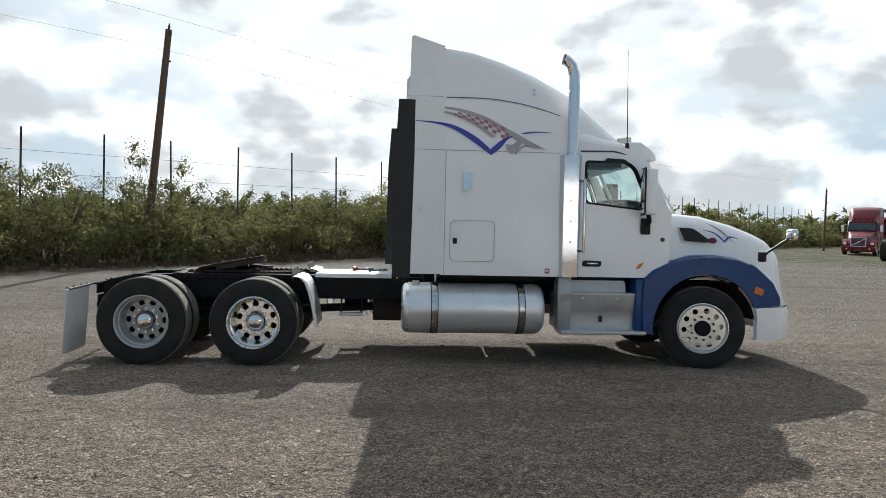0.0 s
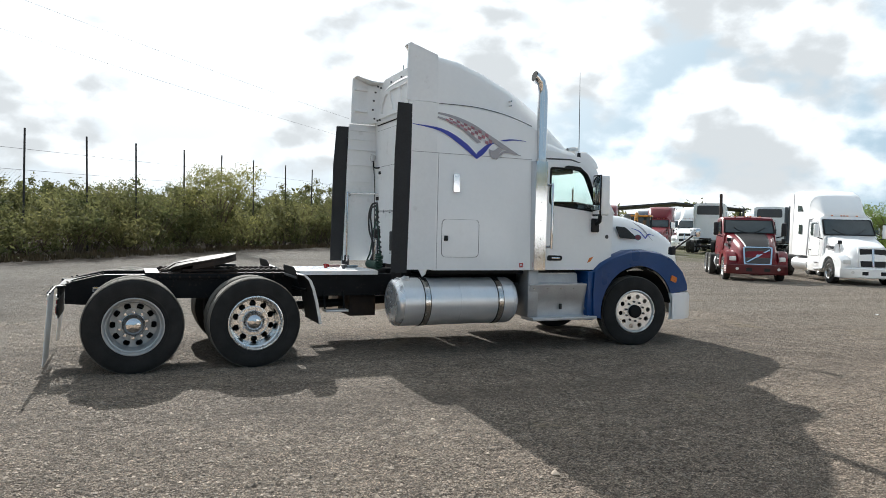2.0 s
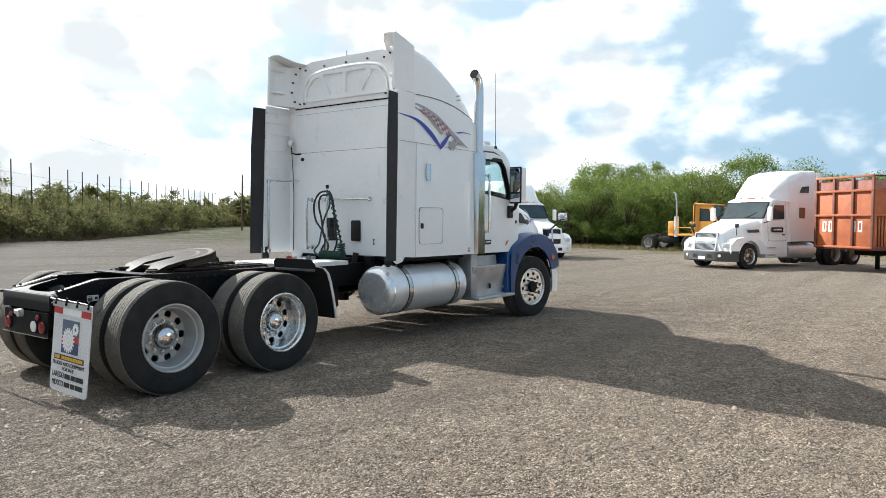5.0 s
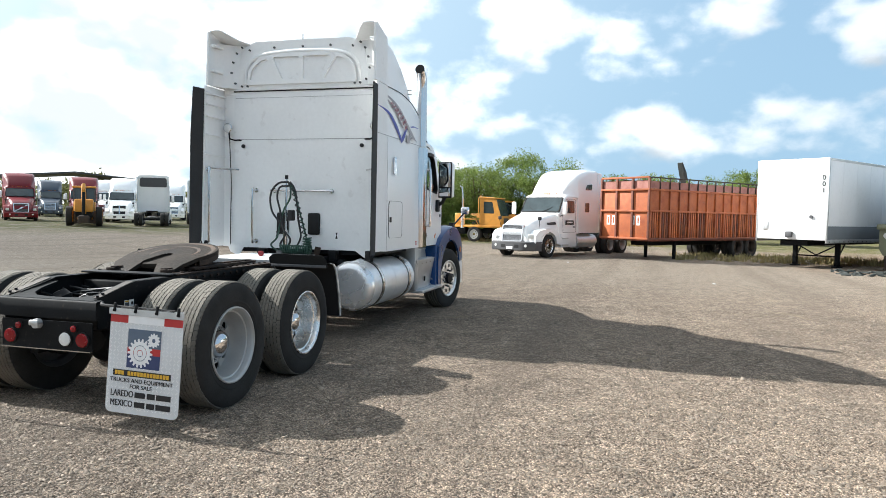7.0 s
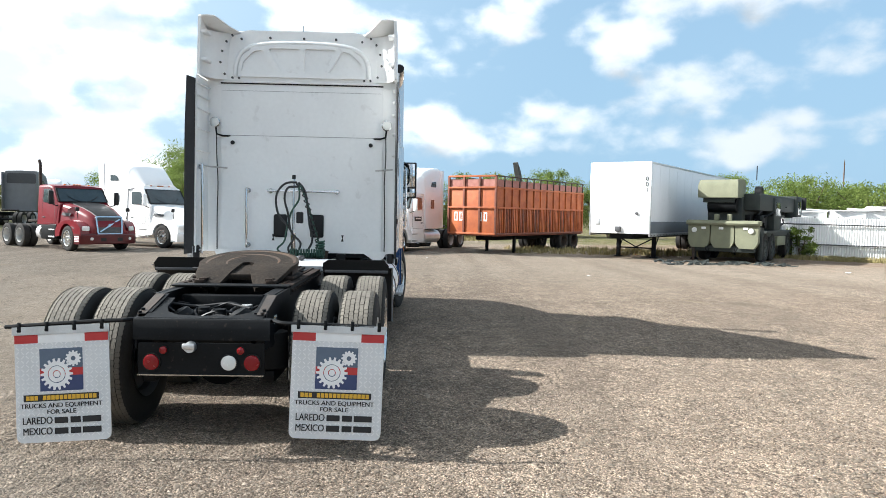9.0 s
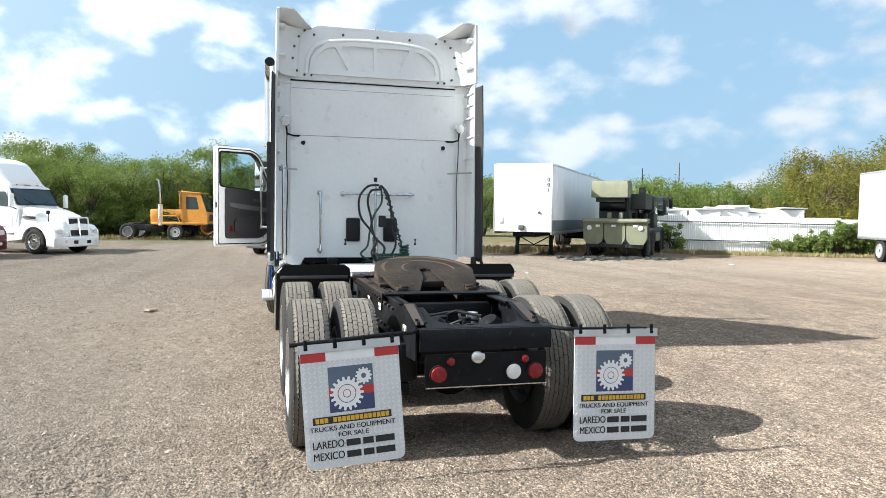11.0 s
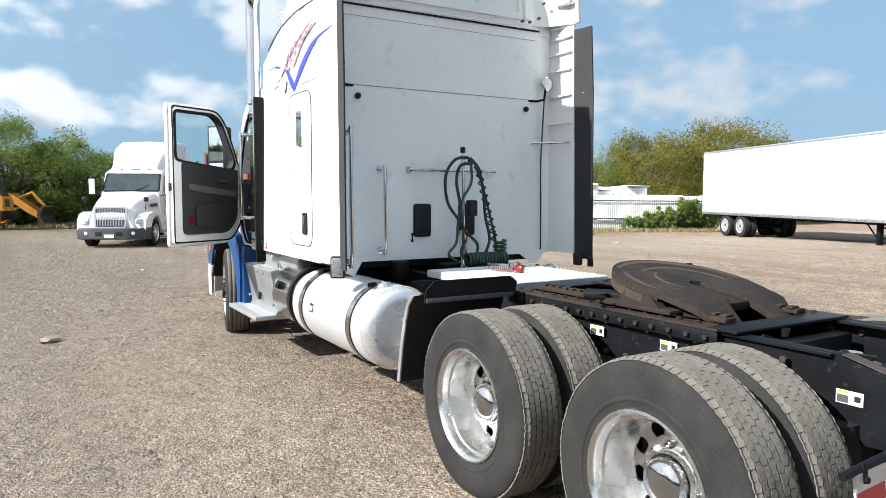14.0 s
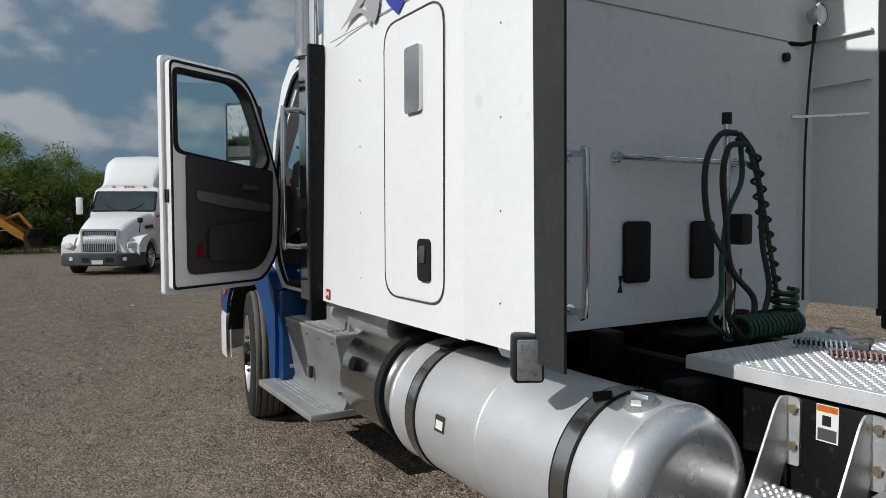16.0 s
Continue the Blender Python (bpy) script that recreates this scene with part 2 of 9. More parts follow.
LOGO_GREY = mat("slate_print", (0.09, 0.12, 0.17), 0.45, var=0.1)
HOOD_BLACK = mat("black_hood_paint", (0.006, 0.005, 0.005), 0.4, var=0.2, spec=0.2)
INK = mat("black_print", (0.012, 0.012, 0.014), 0.5, var=0.1)
YELLOW_INK = mat("yellow_print", (0.62, 0.36, 0.03), 0.5, var=0.1)
LABEL_WHITE = mat("white_label", (0.7, 0.7, 0.68), 0.5, var=0.06, scale=20)
HOSE_BLACK = mat("black_hose", (0.014, 0.014, 0.015), 0.6, var=0.3, scale=14)
HOSE_GREEN = mat("green_hose", (0.012, 0.050, 0.032), 0.45, var=0.25, scale=14)
HOSE_BLUE = mat("blue_hose_end", (0.26, 0.32, 0.36), 0.4, var=0.2, scale=14)
HOSE_RED = mat("red_hose_end", (0.36, 0.20, 0.19), 0.4, var=0.2, scale=14)
SEAT = mat("grey_seat_cloth", (0.09, 0.09, 0.095), 0.9, var=0.15, scale=12, bump=0.2)
DOOR_TRIM = mat("dark_door_trim", (0.028, 0.027, 0.029), 0.6, var=0.12, scale=5, bump=0.12, bscale=160)
DOOR_TRIM_LIGHT = mat("grey_door_trim", (0.10, 0.095, 0.095), 0.6, var=0.1, scale=5, bump=0.1, bscale=160)
GLASS = glass("window_glass")
DARK_GLASS = mat("dark_glazing", (0.035, 0.05, 0.055), 0.05, var=0.25, scale=2, rvar=0.02, coat=0.3)
MIRROR = mat("mirror_glass", (0.85, 0.86, 0.87), 0.02, 1.0, var=0.01, rvar=0.01)
RED_PAINT = mat("red_truck_paint", (0.135, 0.004, 0.010), 0.35, var=0.12, scale=2, coat=0.15, spec=0.3)
MAROON = mat("maroon_bumper", (0.075, 0.007, 0.009), 0.4, var=0.15, scale=3, coat=0.1, spec=0.3)
ORANGE = mat("faded_orange_paint", (0.44, 0.118, 0.028), 0.7, scale=2.6, col2=(0.22, 0.052, 0.022), bump=0.15, bscale=25, spots=0.75, rvar=0.15, random_tone=0.22)
ORANGE_RUST = mat("rusty_orange_steel", (0.20, 0.052, 0.024), 0.75, scale=5, col2=(0.075, 0.03, 0.02), bump=0.2, spots=0.6, random_tone=0.2)
ORANGE_FADE = mat("faded_pink_boards", (0.36, 0.17, 0.14), 0.8, scale=4, col2=(0.22, 0.08, 0.06), spots=0.4)
YELLOW_PAINT = mat("yellow_machine_paint", (0.55, 0.24, 0.03), 0.45, var=0.2, scale=3, spots=0.35, coat=0.1)
OLIVE = mat("olive_drab_paint", (0.20, 0.205, 0.13), 0.75, scale=2.5, col2=(0.135, 0.14, 0.092), spots=0.25)
OLIVE_DARK = mat("dark_olive_paint", (0.022, 0.028, 0.025), 0.7, var=0.35, scale=3, spots=0.2)
VAN_WHITE = mat("white_trailer_skin", (0.78, 0.79, 0.80), 0.42, var=0.04, scale=0.8, spots=0.06)
VAN_GREY = mat("grey_trailer_skirt", (0.16, 0.175, 0.19), 0.5, var=0.1, scale=2)
FENCE_TIN = mat("corrugated_tin", (0.62, 0.63, 0.62), 0.5, 0.3, var=0.12, scale=1.6, spots=0.3)
FENCE_WHITE = mat("bright_white_sheet", (0.78, 0.78, 0.77), 0.6, var=0.05, scale=1.5)
WOOD_POLE = mat("weathered_pole", (0.10, 0.062, 0.042), 0.9, var=0.35, scale=3, stretch=(6, 6, 0.6), bump=0.3, bscale=30)
POST = mat("dark_fence_post", (0.03, 0.028, 0.027), 0.8, var=0.3, scale=6)
BARK = mat("bark", (0.085, 0.06, 0.042), 0.95, var=0.35, scale=7, bump=0.5, bscale=30)
DRY = mat("dry_grass", (0.30, 0.23, 0.11), 0.9, scale=0.4, col2=(0.19, 0.18, 0.07), island=0.3)
DRY_BROWN = mat("dead_grass", (0.15, 0.105, 0.062), 0.95, scale=0.4, col2=(0.09, 0.075, 0.042), island=0.3, spec=0.1)
STONE = mat("gravel_stone", (0.245, 0.200, 0.155), 0.9, var=0.25, scale=9, island=0.42)
CLOD = mat("soil_clod", (0.145, 0.116, 0.088), 0.95, var=0.25, scale=9, island=0.3)


def leaf_mat(name, c1, c2):
    m = mat(name, c1, 0.8, scale=0.5, col2=c2, island=0.3, spec=0.12)
    p = m.node_tree.nodes["Principled BSDF"]
    tr = m.node_tree.nodes.new("ShaderNodeBsdfTranslucent")
    mx = m.node_tree.nodes.new("ShaderNodeMixShader")
    mx.inputs[0].default_value = 0.42
    src = p.inputs["Base Color"].links[0].from_socket
    m.node_tree.links.new(src, tr.inputs[0])
    m.node_tree.links.new(p.outputs[0], mx.inputs[1])
    m.node_tree.links.new(tr.outputs[0], mx.inputs[2])
    m.node_tree.links.new(mx.outputs[0], m.node_tree.nodes["Material Output"].inputs[0])
    return m


LEAF = leaf_mat("mesquite_leaf", (0.105, 0.160, 0.036), (0.19, 0.235, 0.066))
LEAF_BRUSH = leaf_mat("brush_leaf", (0.062, 0.080, 0.032), (0.20, 0.185, 0.078))
LEAF_PALE = leaf_mat("pale_shrub_leaf", (0.16, 0.165, 0.055), (0.25, 0.235, 0.09))
LEAF_GOLD = leaf_mat("yellowing_leaf", (0.14, 0.15, 0.03), (0.215, 0.19, 0.045))


# ---- building helpers ----
def thing(name, label, category, group="", kind=""):
    ob = new(name)
    ob.empty_display_size = 0.2
    return tagged(ob, label, category, group, kind)


def mesh_of(bm, name, smooth=38):
    me = bpy.data.meshes.new(name)
    bmesh.ops.recalc_face_normals(bm, faces=bm.faces)
    bm.to_mesh(me)
    bm.free()
    me.polygons.foreach_set("use_smooth", [True] * len(me.polygons))
    me.set_sharp_from_angle(angle=radians(smooth))
    return me


def part(name, shape, material, parent=None, label="", m=None, smooth=38):
    """Links a bmesh, or a mesh to be shared, as one object under a thing or a part."""
    me = mesh_of(shape, name, smooth) if isinstance(shape, bmesh.types.BMesh) else shape
    if not me.materials:
        me.materials.append(material)
    ob = new(name, me)
    ob.parent = parent
    if m is not None:
        ob.matrix_basis = m
    small = name in ("wheel_nuts", "weld_bead", "fairing_rivets", "rivets", "frame_bolts", "step_bolts", "shield_bolts", "rail_rivets", "clips",
                     "roof_studs", "roof_markers", "stripe_checks", "raised_pattern", "tread", "grille_slats", "panel_joints", "wall_seam", "panel_seam",
                     "strap_liner", "lettering", "tread_studs")
    return tagged(ob, label, kind="stuff" if small else "")


def box(x0, x1, y0, y1, z0, z1, bevel=0.0, bm=None, seg=2):
    bm2 = bmesh.new()
    bmesh.ops.create_cube(bm2, size=1)
    for v in bm2.verts:
        v.co = (x0 + (v.co.x + 0.5) * (x1 - x0), y0 + (v.co.y + 0.5) * (y1 - y0), z0 + (v.co.z + 0.5) * (z1 - z0))
    if bevel:
        bmesh.ops.bevel(bm2, geom=bm2.edges[:], offset=bevel, segments=seg, affect="EDGES", profile=0.5)
    return join(bm, bm2)


def join(bm, other):
    """Adds other's geometry to bm (or returns other when bm is None)."""
    if bm is None:
        return other
    me = bpy.data.meshes.new("tmp")
    other.to_mesh(me)
    other.free()
    bm.from_mesh(me)
    bpy.data.meshes.remove(me)
    return bm


def moved(bm, m):
    bmesh.ops.transform(bm, matrix=m, verts=bm.verts)
    return bm


def rings(loops, bm=None, cap=True, closed=True):
    """Skins a row of equal point loops."""
    bm = bm or bmesh.new()
    vs = [[bm.verts.new(p) for p in loop] for loop in loops]
    k = len(loops[0])
    for a, b in zip(vs, vs[1:]):
        for i in range(k if closed else k - 1):
            j = (i + 1) % k
            try:
                bm.faces.new((a[i], a[j], b[j], b[i]))
            except ValueError:
                pass
    if cap:
        bm.faces.new(vs[0][::-1])
        bm.faces.new(vs[-1])
    return bm


def frame_of(d):
    d = Vector(d).normalized()
    u = d.orthogonal().normalized()
    return u, d.cross(u)


def cyl(p0, p1, r0, r1=None, seg=20, bm=None, cap=True):
    r1 = r0 if r1 is None else r1
    p0, p1 = Vector(p0), Vector(p1)
    u, w = frame_of(p1 - p0)
    loops = []
    for p, r in ((p0, r0), (p1, r1)):
        loops.append([p + r * (math.cos(a) * u + math.sin(a) * w) for a in (2 * math.pi * i / seg for i in range(seg))])
    return rings(loops, bm, cap)


def tube(pts, r, seg=8, bm=None, cap=True):
    """A round bar along a line of points; r may be one radius or one for each point."""
    pts = [Vector(p) for p in pts]
    rs = r if isinstance(r, (list, tuple)) else [r] * len(pts)
    loops, u = [], None
    for i, p in enumerate(pts):
        d = (pts[min(i + 1, len(pts) - 1)] - pts[max(i - 1, 0)]).normalized()
        if u is None:
            u = d.orthogonal().normalized()
        u = (u - d * u.dot(d)).normalized()
        w = d.cross(u)
        loops.append([p + rs[i] * (math.cos(a) * u + math.sin(a) * w) for a in (2 * math.pi * k / seg for k in range(seg))])
    return rings(loops, bm, cap)


def smooth_line(pts, n=6):
    """Catmull-Rom points through a few given ones."""
    pts = [Vector(p) for p in pts]
    out = []
    for i in range(len(pts) - 1):
        a, b, c, d = pts[max(i - 1, 0)], pts[i], pts[i + 1], pts[min(i + 2, len(pts) - 1)]
        for k in range(n):
            t = k / n
            out.append(0.5 * ((2 * b) + (c - a) * t + (2 * a - 5 * b + 4 * c - d) * t * t + (3 * b - a - 3 * c + d) * t ** 3))
    return out + [pts[-1]]


def lathe(profile, seg=48, bm=None, closed=False):
    """Turns (y, r) pairs round the y axis."""
    loops = []
    prof = list(profile) + ([profile[0]] if closed else [])
    for y, r in prof:
        loops.append([(r * math.cos(a), y, r * math.sin(a)) for a in (2 * math.pi * i / seg for i in range(seg))])
    return rings(loops, bm, cap=False)


def plate(outer, holes, place, depth, bm=None):
    """A flat sheet with holes; place(u, v, w) sets a point in space, w runs from 0 to depth."""
    bm2 = bmesh.new()
    edges = []
    for loop in [outer] + list(holes):
        vs = [bm2.verts.new((u, v, 0)) for u, v in loop]
        for a, b in zip(vs, vs[1:] + vs[:1]):
            edges.append(bm2.edges.new((a, b)))
    bmesh.ops.triangle_fill(bm2, use_beauty=True, use_dissolve=False, edges=edges)
    # fill may cover holes: drop faces whose centre lies in one
    def inside(p, loop):
        c = False
        for (x1, y1), (x2, y2) in zip(loop, loop[1:] + loop[:1]):
            if (y1 > p.y) != (y2 > p.y) and p.x < (x2 - x1) * (p.y - y1) / (y2 - y1) + x1:
                c = not c
        return c
    bad = [f for f in bm2.faces if any(inside(f.calc_center_median(), list(h)) for h in holes)]
    if bad:
        bmesh.ops.delete(bm2, geom=bad, context="FACES_ONLY")
    r = bmesh.ops.extrude_face_region(bm2, geom=bm2.faces[:])
    top = [g for g in r["geom"] if isinstance(g, bmesh.types.BMVert)]
    for v in top:
        v.co.z = depth
    for v in bm2.verts:
        v.co = place(*v.co)
    return join(bm, bm2)


def rounded(pts, radius, n=4):
    """A polygon with its corners rounded; radius may be one for each corner."""
    out = []
    k = len(pts)
    rs = radius if isinstance(radius, (list, tuple)) else [radius] * k
    for i in range(k):
        p, a, b = Vector(pts[i]), Vector(pts[i - 1]), Vector(pts[(i + 1) % k])
        if rs[i] <= 0:
            out.append(tuple(p)); continue
        da, db = (a - p), (b - p)
        r = min(rs[i], da.length * 0.49, db.length * 0.49)
        p0, p2 = p + da.normalized() * r, p + db.normalized() * r
        for q in range(n + 1):
            t = q / n
            out.append(tuple(p0 * (1 - t) ** 2 + p * 2 * t * (1 - t) + p2 * t * t))
    return out


def circle(cx, cy, r, n=20):
    return [(cx + r * math.cos(2 * math.pi * i / n), cy + r * math.sin(2 * math.pi * i / n)) for i in range(n)]


def on_xz(y, s=1):
    """Places a plate's (u, v, w) as x, z and a depth along y."""
    return lambda u, v, w: (u, y + s * w, v)


def on_yz(x, s=1):
    return lambda u, v, w: (x + s * w, u, v)


def hull_ring(x, wb, wt, z0, z1, r, n=5, yc=0.0):
    """A body's cross-section: half-widths at foot and top, rounded upper corners."""
    pts = [(-wb, z0)]
    def arc(cx, cz, a0, a1):
        for i in range(n + 1):
            a = a0 + (a1 - a0) * i / n
            pts.append((cx + r * math.cos(a), cz + r * math.sin(a)))
    arc(-wt + r, z1 - r, math.pi, math.pi / 2)
    crown = 0.03 * wt
    pts.append((0, z1 + crown))
    arc(wt - r, z1 - r, math.pi / 2, 0)
    pts.append((wb, z0))
    return [(x, yc + y, z) for y, z in pts]


def hull(stations, bm=None):
    return rings([hull_ring(*s) for s in stations], bm)


def ribbon(top, low, place, depth=0.002, n=5):
    """A thin painted stripe between two smooth lines in a plane."""
    a = [(p.x, p.y) for p in smooth_line([(*q, 0) for q in top], n)]
    b = [(p.x, p.y) for p in smooth_line([(*q, 0) for q in low], n)]
    bm = bmesh.new()
    va = [[bm.verts.new(place(u, v, w)) for u, v in a] for w in (0, depth)]
    vb = [[bm.verts.new(place(u, v, w)) for u, v in b] for w in (0, depth)]
    for w in (0, 1):
        for i in range(len(a) - 1):
            bm.faces.new((va[w][i], va[w][i + 1], vb[w][i + 1], vb[w][i]))
    for row in (va, vb):
        for i in range(len(a) - 1):
            bm.faces.new((row[0][i], row[0][i + 1], row[1][i + 1], row[1][i]))
    return bm


def lettering(text, size, m, material, parent, name="lettering", label=""):
    cu = bpy.data.curves.new("letters", "FONT")
    cu.body, cu.size, cu.align_x, cu.align_y, cu.extrude = text, size, "CENTER", "CENTER", 0.0006
    tmp = bpy.data.objects.new("letters", cu)
    scene.collection.objects.link(tmp)
    me = bpy.data.meshes.new_from_object(tmp.evaluated_get(bpy.context.evaluated_depsgraph_get()))
    bpy.data.objects.remove(tmp)
    me.materials.clear()
    bm = bmesh.new()
    for dx, dz in ((-0.018, 0.0), (0.018, -0.0002)):      # two strokes side by side make the letters bold
        me.transform(Matrix.Translation((dx * size, 0, dz)))
        bm.from_mesh(me)
        me.transform(Matrix.Translation((-dx * size, 0, -dz)))
    bm.to_mesh(me)
    bm.free()
    return part(name, me, material, parent, label, m)


def smoothstep(a, b, x):
    t = min(1.0, max(0.0, (x - a) / (b - a)))
    return t * t * (3 - 2 * t)


def ground_z(x, y):
    """The yard's gentle fall and rise."""
    y0 = 4 + 13 * smoothstep(2, 20, x)
    rise = 0.034 * max(0.0, y - y0)
    rise = 1.1 * (1 - math.exp(-rise / 1.1))
    return -0.14 * smoothstep(9, 20, x) + rise - 0.008 * max(0.0, min(30.0, -y - 16)) * smoothstep(8, 20, x)


# ---- wheels ----
def tyre_mesh(r=0.512, half=0.14):
    k = r / 0.515
    prof = [(half * 0.86, 0.298), (half * 0.95, 0.325), (half * 1.03, 0.39), (half * 1.0, 0.45), (half * 0.93, 0.487 * k),
            (half * 0.80, 0.503 * k), (0, 0.506 * k)]
    prof = prof + [(-a, b) for a, b in prof[-2::-1]]
    bm = lathe(prof, 64)
    for y, rr in ((half * 1.035, 0.36), (half * 1.035, 0.42)):   # moulded sidewall ribs
        lathe([(y - 0.006, rr - 0.012), (y - 0.001, rr), (y - 0.006, rr + 0.012)], 64, bm)
    return mesh_of(bm, "tyre", 50)


def tread_mesh(r=0.512, half=0.14, rows=84, cols=7):
    """Six-sided lugs round the tyre, staggered from column to column, the outer ones stepped down over the shoulder."""
    verts, faces = [], []
    w = 2 * half * 0.88 / cols
    rng = random.Random(5)
    da = 2 * math.pi / rows
    for c in range(cols):
        y0 = -half * 0.88 + c * w
        edge = c in (0, cols - 1)
        for i in range(rows):
            a0 = da * (i + 0.5 * (c % 2)) + rng.uniform(-0.003, 0.003)
            yo = rng.uniform(-0.0012, 0.0012)
            g, ga = 0.0009, da * 0.022
            nick = w * 0.16
            ring = [(a0 + ga, y0 + g + nick), (a0 + da * 0.5, y0 + g), (a0 + da - ga, y0 + g + nick),
                    (a0 + da - ga, y0 + w - g - nick * 0.6), (a0 + da * 0.5, y0 + w - g), (a0 + ga, y0 + w - g - nick * 0.6)]
            base = len(verts)
            top = r + rng.uniform(-0.0012, 0.0008)
            for rr in (r - 0.007, top):
                for a, yy in ring:
                    q = 0.0
                    if edge and rr == top:
                        q = 0.014 * smoothstep(0.62, 0.90, abs(yy) / half)
                    verts.append(((rr - q) * math.cos(a), yy + yo, (rr - q) * math.sin(a)))
            faces.append(tuple(base + 6 + q for q in range(6)))
            faces += [(base + q, base + (q + 1) % 6, base + 6 + (q + 1) % 6, base + 6 + q) for q in range(6)]
    me = bpy.data.meshes.new("tread")
    me.from_pydata(verts, [], faces)
    return me


def rib_mesh(r, half=0.14, ribs=5):
    """The straight ribs of a steering tyre, each with rounded shoulders."""
    bm = bmesh.new()
    w = 2 * half * 0.84 / ribs
    for c in range(ribs):
        y0 = -half * 0.84 + c * w
        rr = r - (0.008 if c in (0, ribs - 1) else 0.0)
        lathe([(y0 + 0.003, r - 0.018), (y0 + 0.004, rr - 0.003), (y0 + 0.008, rr), (y0 + w - 0.008, rr), (y0 + w - 0.004, rr - 0.003), (y0 + w - 0.003, r - 0.018)], 64, bm)
    return mesh_of(bm, "tread", 40)


def rim_barrel(outward, seg=64):
    """The rolled lip and well of a wheel; outward is where the disc sits."""
    prof = [(0.128, 0.318), (0.140, 0.316), (0.142, 0.306), (0.132, 0.296), (0.118, 0.290), (0.05, 0.276), (outward, 0.272),
            (-0.10, 0.275), (-0.128, 0.300), (-0.14, 0.316)]
    return lathe(prof, seg)


def disc_with_holes(y, r_out, r_in, hole_r, hole_at, depth, seg=64):
    holes = [circle(hole_at * math.cos(a), hole_at * math.sin(a), hole_r, 14 if seg > 40 else 6) for a in (2 * math.pi * (i + 0.5) / 10 for i in range(10))]
    holes.append(circle(0, 0, r_in, seg // 2))
    return plate(circle(0, 0, r_out, seg), holes, lambda u, v, w: (u, y - w, v), depth)


def nut(y, h, size):
    bm = cyl((0, y, 0), (0, y + h, 0), size, size, 6)
    return cyl((0, y + h, 0), (0, y + h * 1.45, 0), size * 0.62, size * 0.5, 8, bm)


TYRE_ME, TREAD_ME = tyre_mesh(0.527), tread_mesh(0.525)
TYRE_S_ME, TREAD_S_ME = tyre_mesh(0.525), rib_mesh(0.523)
STEP_RING = lathe([(-0.079, 0.186), (-0.065, 0.181), (-0.063, 0.172), (-0.079, 0.166)], 48)
lathe([(0.085, 0.283), (0.08, 0.270), (0.055, 0.265), (-0.02, 0.259), (-0.055, 0.251), (-0.075, 0.240)], 64, STEP_RING)
DUAL_RIM = mesh_of(join(join(rim_barrel(-0.05), disc_with_holes(-0.068, 0.260, 0.085, 0.037, 0.210, 0.014)), STEP_RING), "rim")
STEER_RIM = mesh_of(join(rim_barrel(0.10), disc_with_holes(0.112, 0.284, 0.080, 0.034, 0.222, 0.014)), "rim")
INNER_RIM = mesh_of(join(rim_barrel(-0.02), cyl((0, -0.03, 0), (0, -0.05, 0), 0.27, seg=32)), "rim")
HUB_BM = lathe([(-0.09, 0.13), (-0.048, 0.13), (-0.040, 0.127), (-0.038, 0.122), (-0.022, 0.120), (-0.014, 0.114)], 40)
HUB_ME = mesh_of(HUB_BM, "hub")
CAP_ME = mesh_of(lathe([(-0.022, 0.108), (0.010, 0.105), (0.029, 0.096), (0.045, 0.070), (0.053, 0.034), (0.055, 0.0)], 36), "hub_cap")
NUT_ME = mesh_of(nut(-0.077, 0.036, 0.0165), "wheel_nut")
SHUB_ME = mesh_of(lathe([(0.10, 0.098), (0.155, 0.094), (0.165, 0.085), (0.166, 0.0)], 36), "hub")
SNUT_ME = mesh_of(nut(0.112, 0.028, 0.0155), "wheel_nut")
DRUM_ME = mesh_of(cyl((0, -0.20, 0), (0, -0.135, 0), 0.20, seg=32), "brake_drum")


def nuts(w, me, r, material):
    for i in range(10):
        a = 2 * math.pi * i / 10
        part("wheel_nut", me if not me.materials else me.copy(), material, w, m=pose(r * math.cos(a), 0, r * math.sin(a)))


def wheel(parent, x, y, z, out, kind, rim_material, spin=0.0, cap=CHROME, hub=None, steer=0.0):
    """One wheel; out is +1 for the left side, -1 for the right."""
    m = pose(x, y, z, 0, 0, steer + (0 if out > 0 else 180)) @ pose(0, 0, 0, 0, spin, 0)
    rim = {"dual": DUAL_RIM, "steer": STEER_RIM, "inner": INNER_RIM}[kind]
    name = {"dual": "drive_wheel", "steer": "front_wheel", "inner": "inner_drive_wheel"}[kind]
    rim = rim if not rim.materials else rim.copy()
    rim.materials.clear()
    w = part(name, rim, rim_material, parent, m=m)
    part("tyre", TYRE_S_ME if kind == "steer" else TYRE_ME, TYRE, w)
    part("tread", TREAD_S_ME if kind == "steer" else TREAD_ME, TREAD, w)
    part("brake_drum", DRUM_ME, BLACK_FRAME, w)
    if kind == "dual":
        part("hub", HUB_ME if hub is None else hub, rim_material, w)
        part("hub_cap", CAP_ME, cap, w)
        nuts(w, NUT_ME, 0.143, CHROME if rim_material is WHEEL_ALU else DARK_GREY)
    elif kind == "steer":
        part("hub", SHUB_ME, BLACK_FRAME, w)
        nuts(w, SNUT_ME, 0.143, DARK_GREY)
    return w


# ---- the white tractor ----
truck = thing("semi_truck", "white sleeper tractor with blue fenders and one open door", "truck")

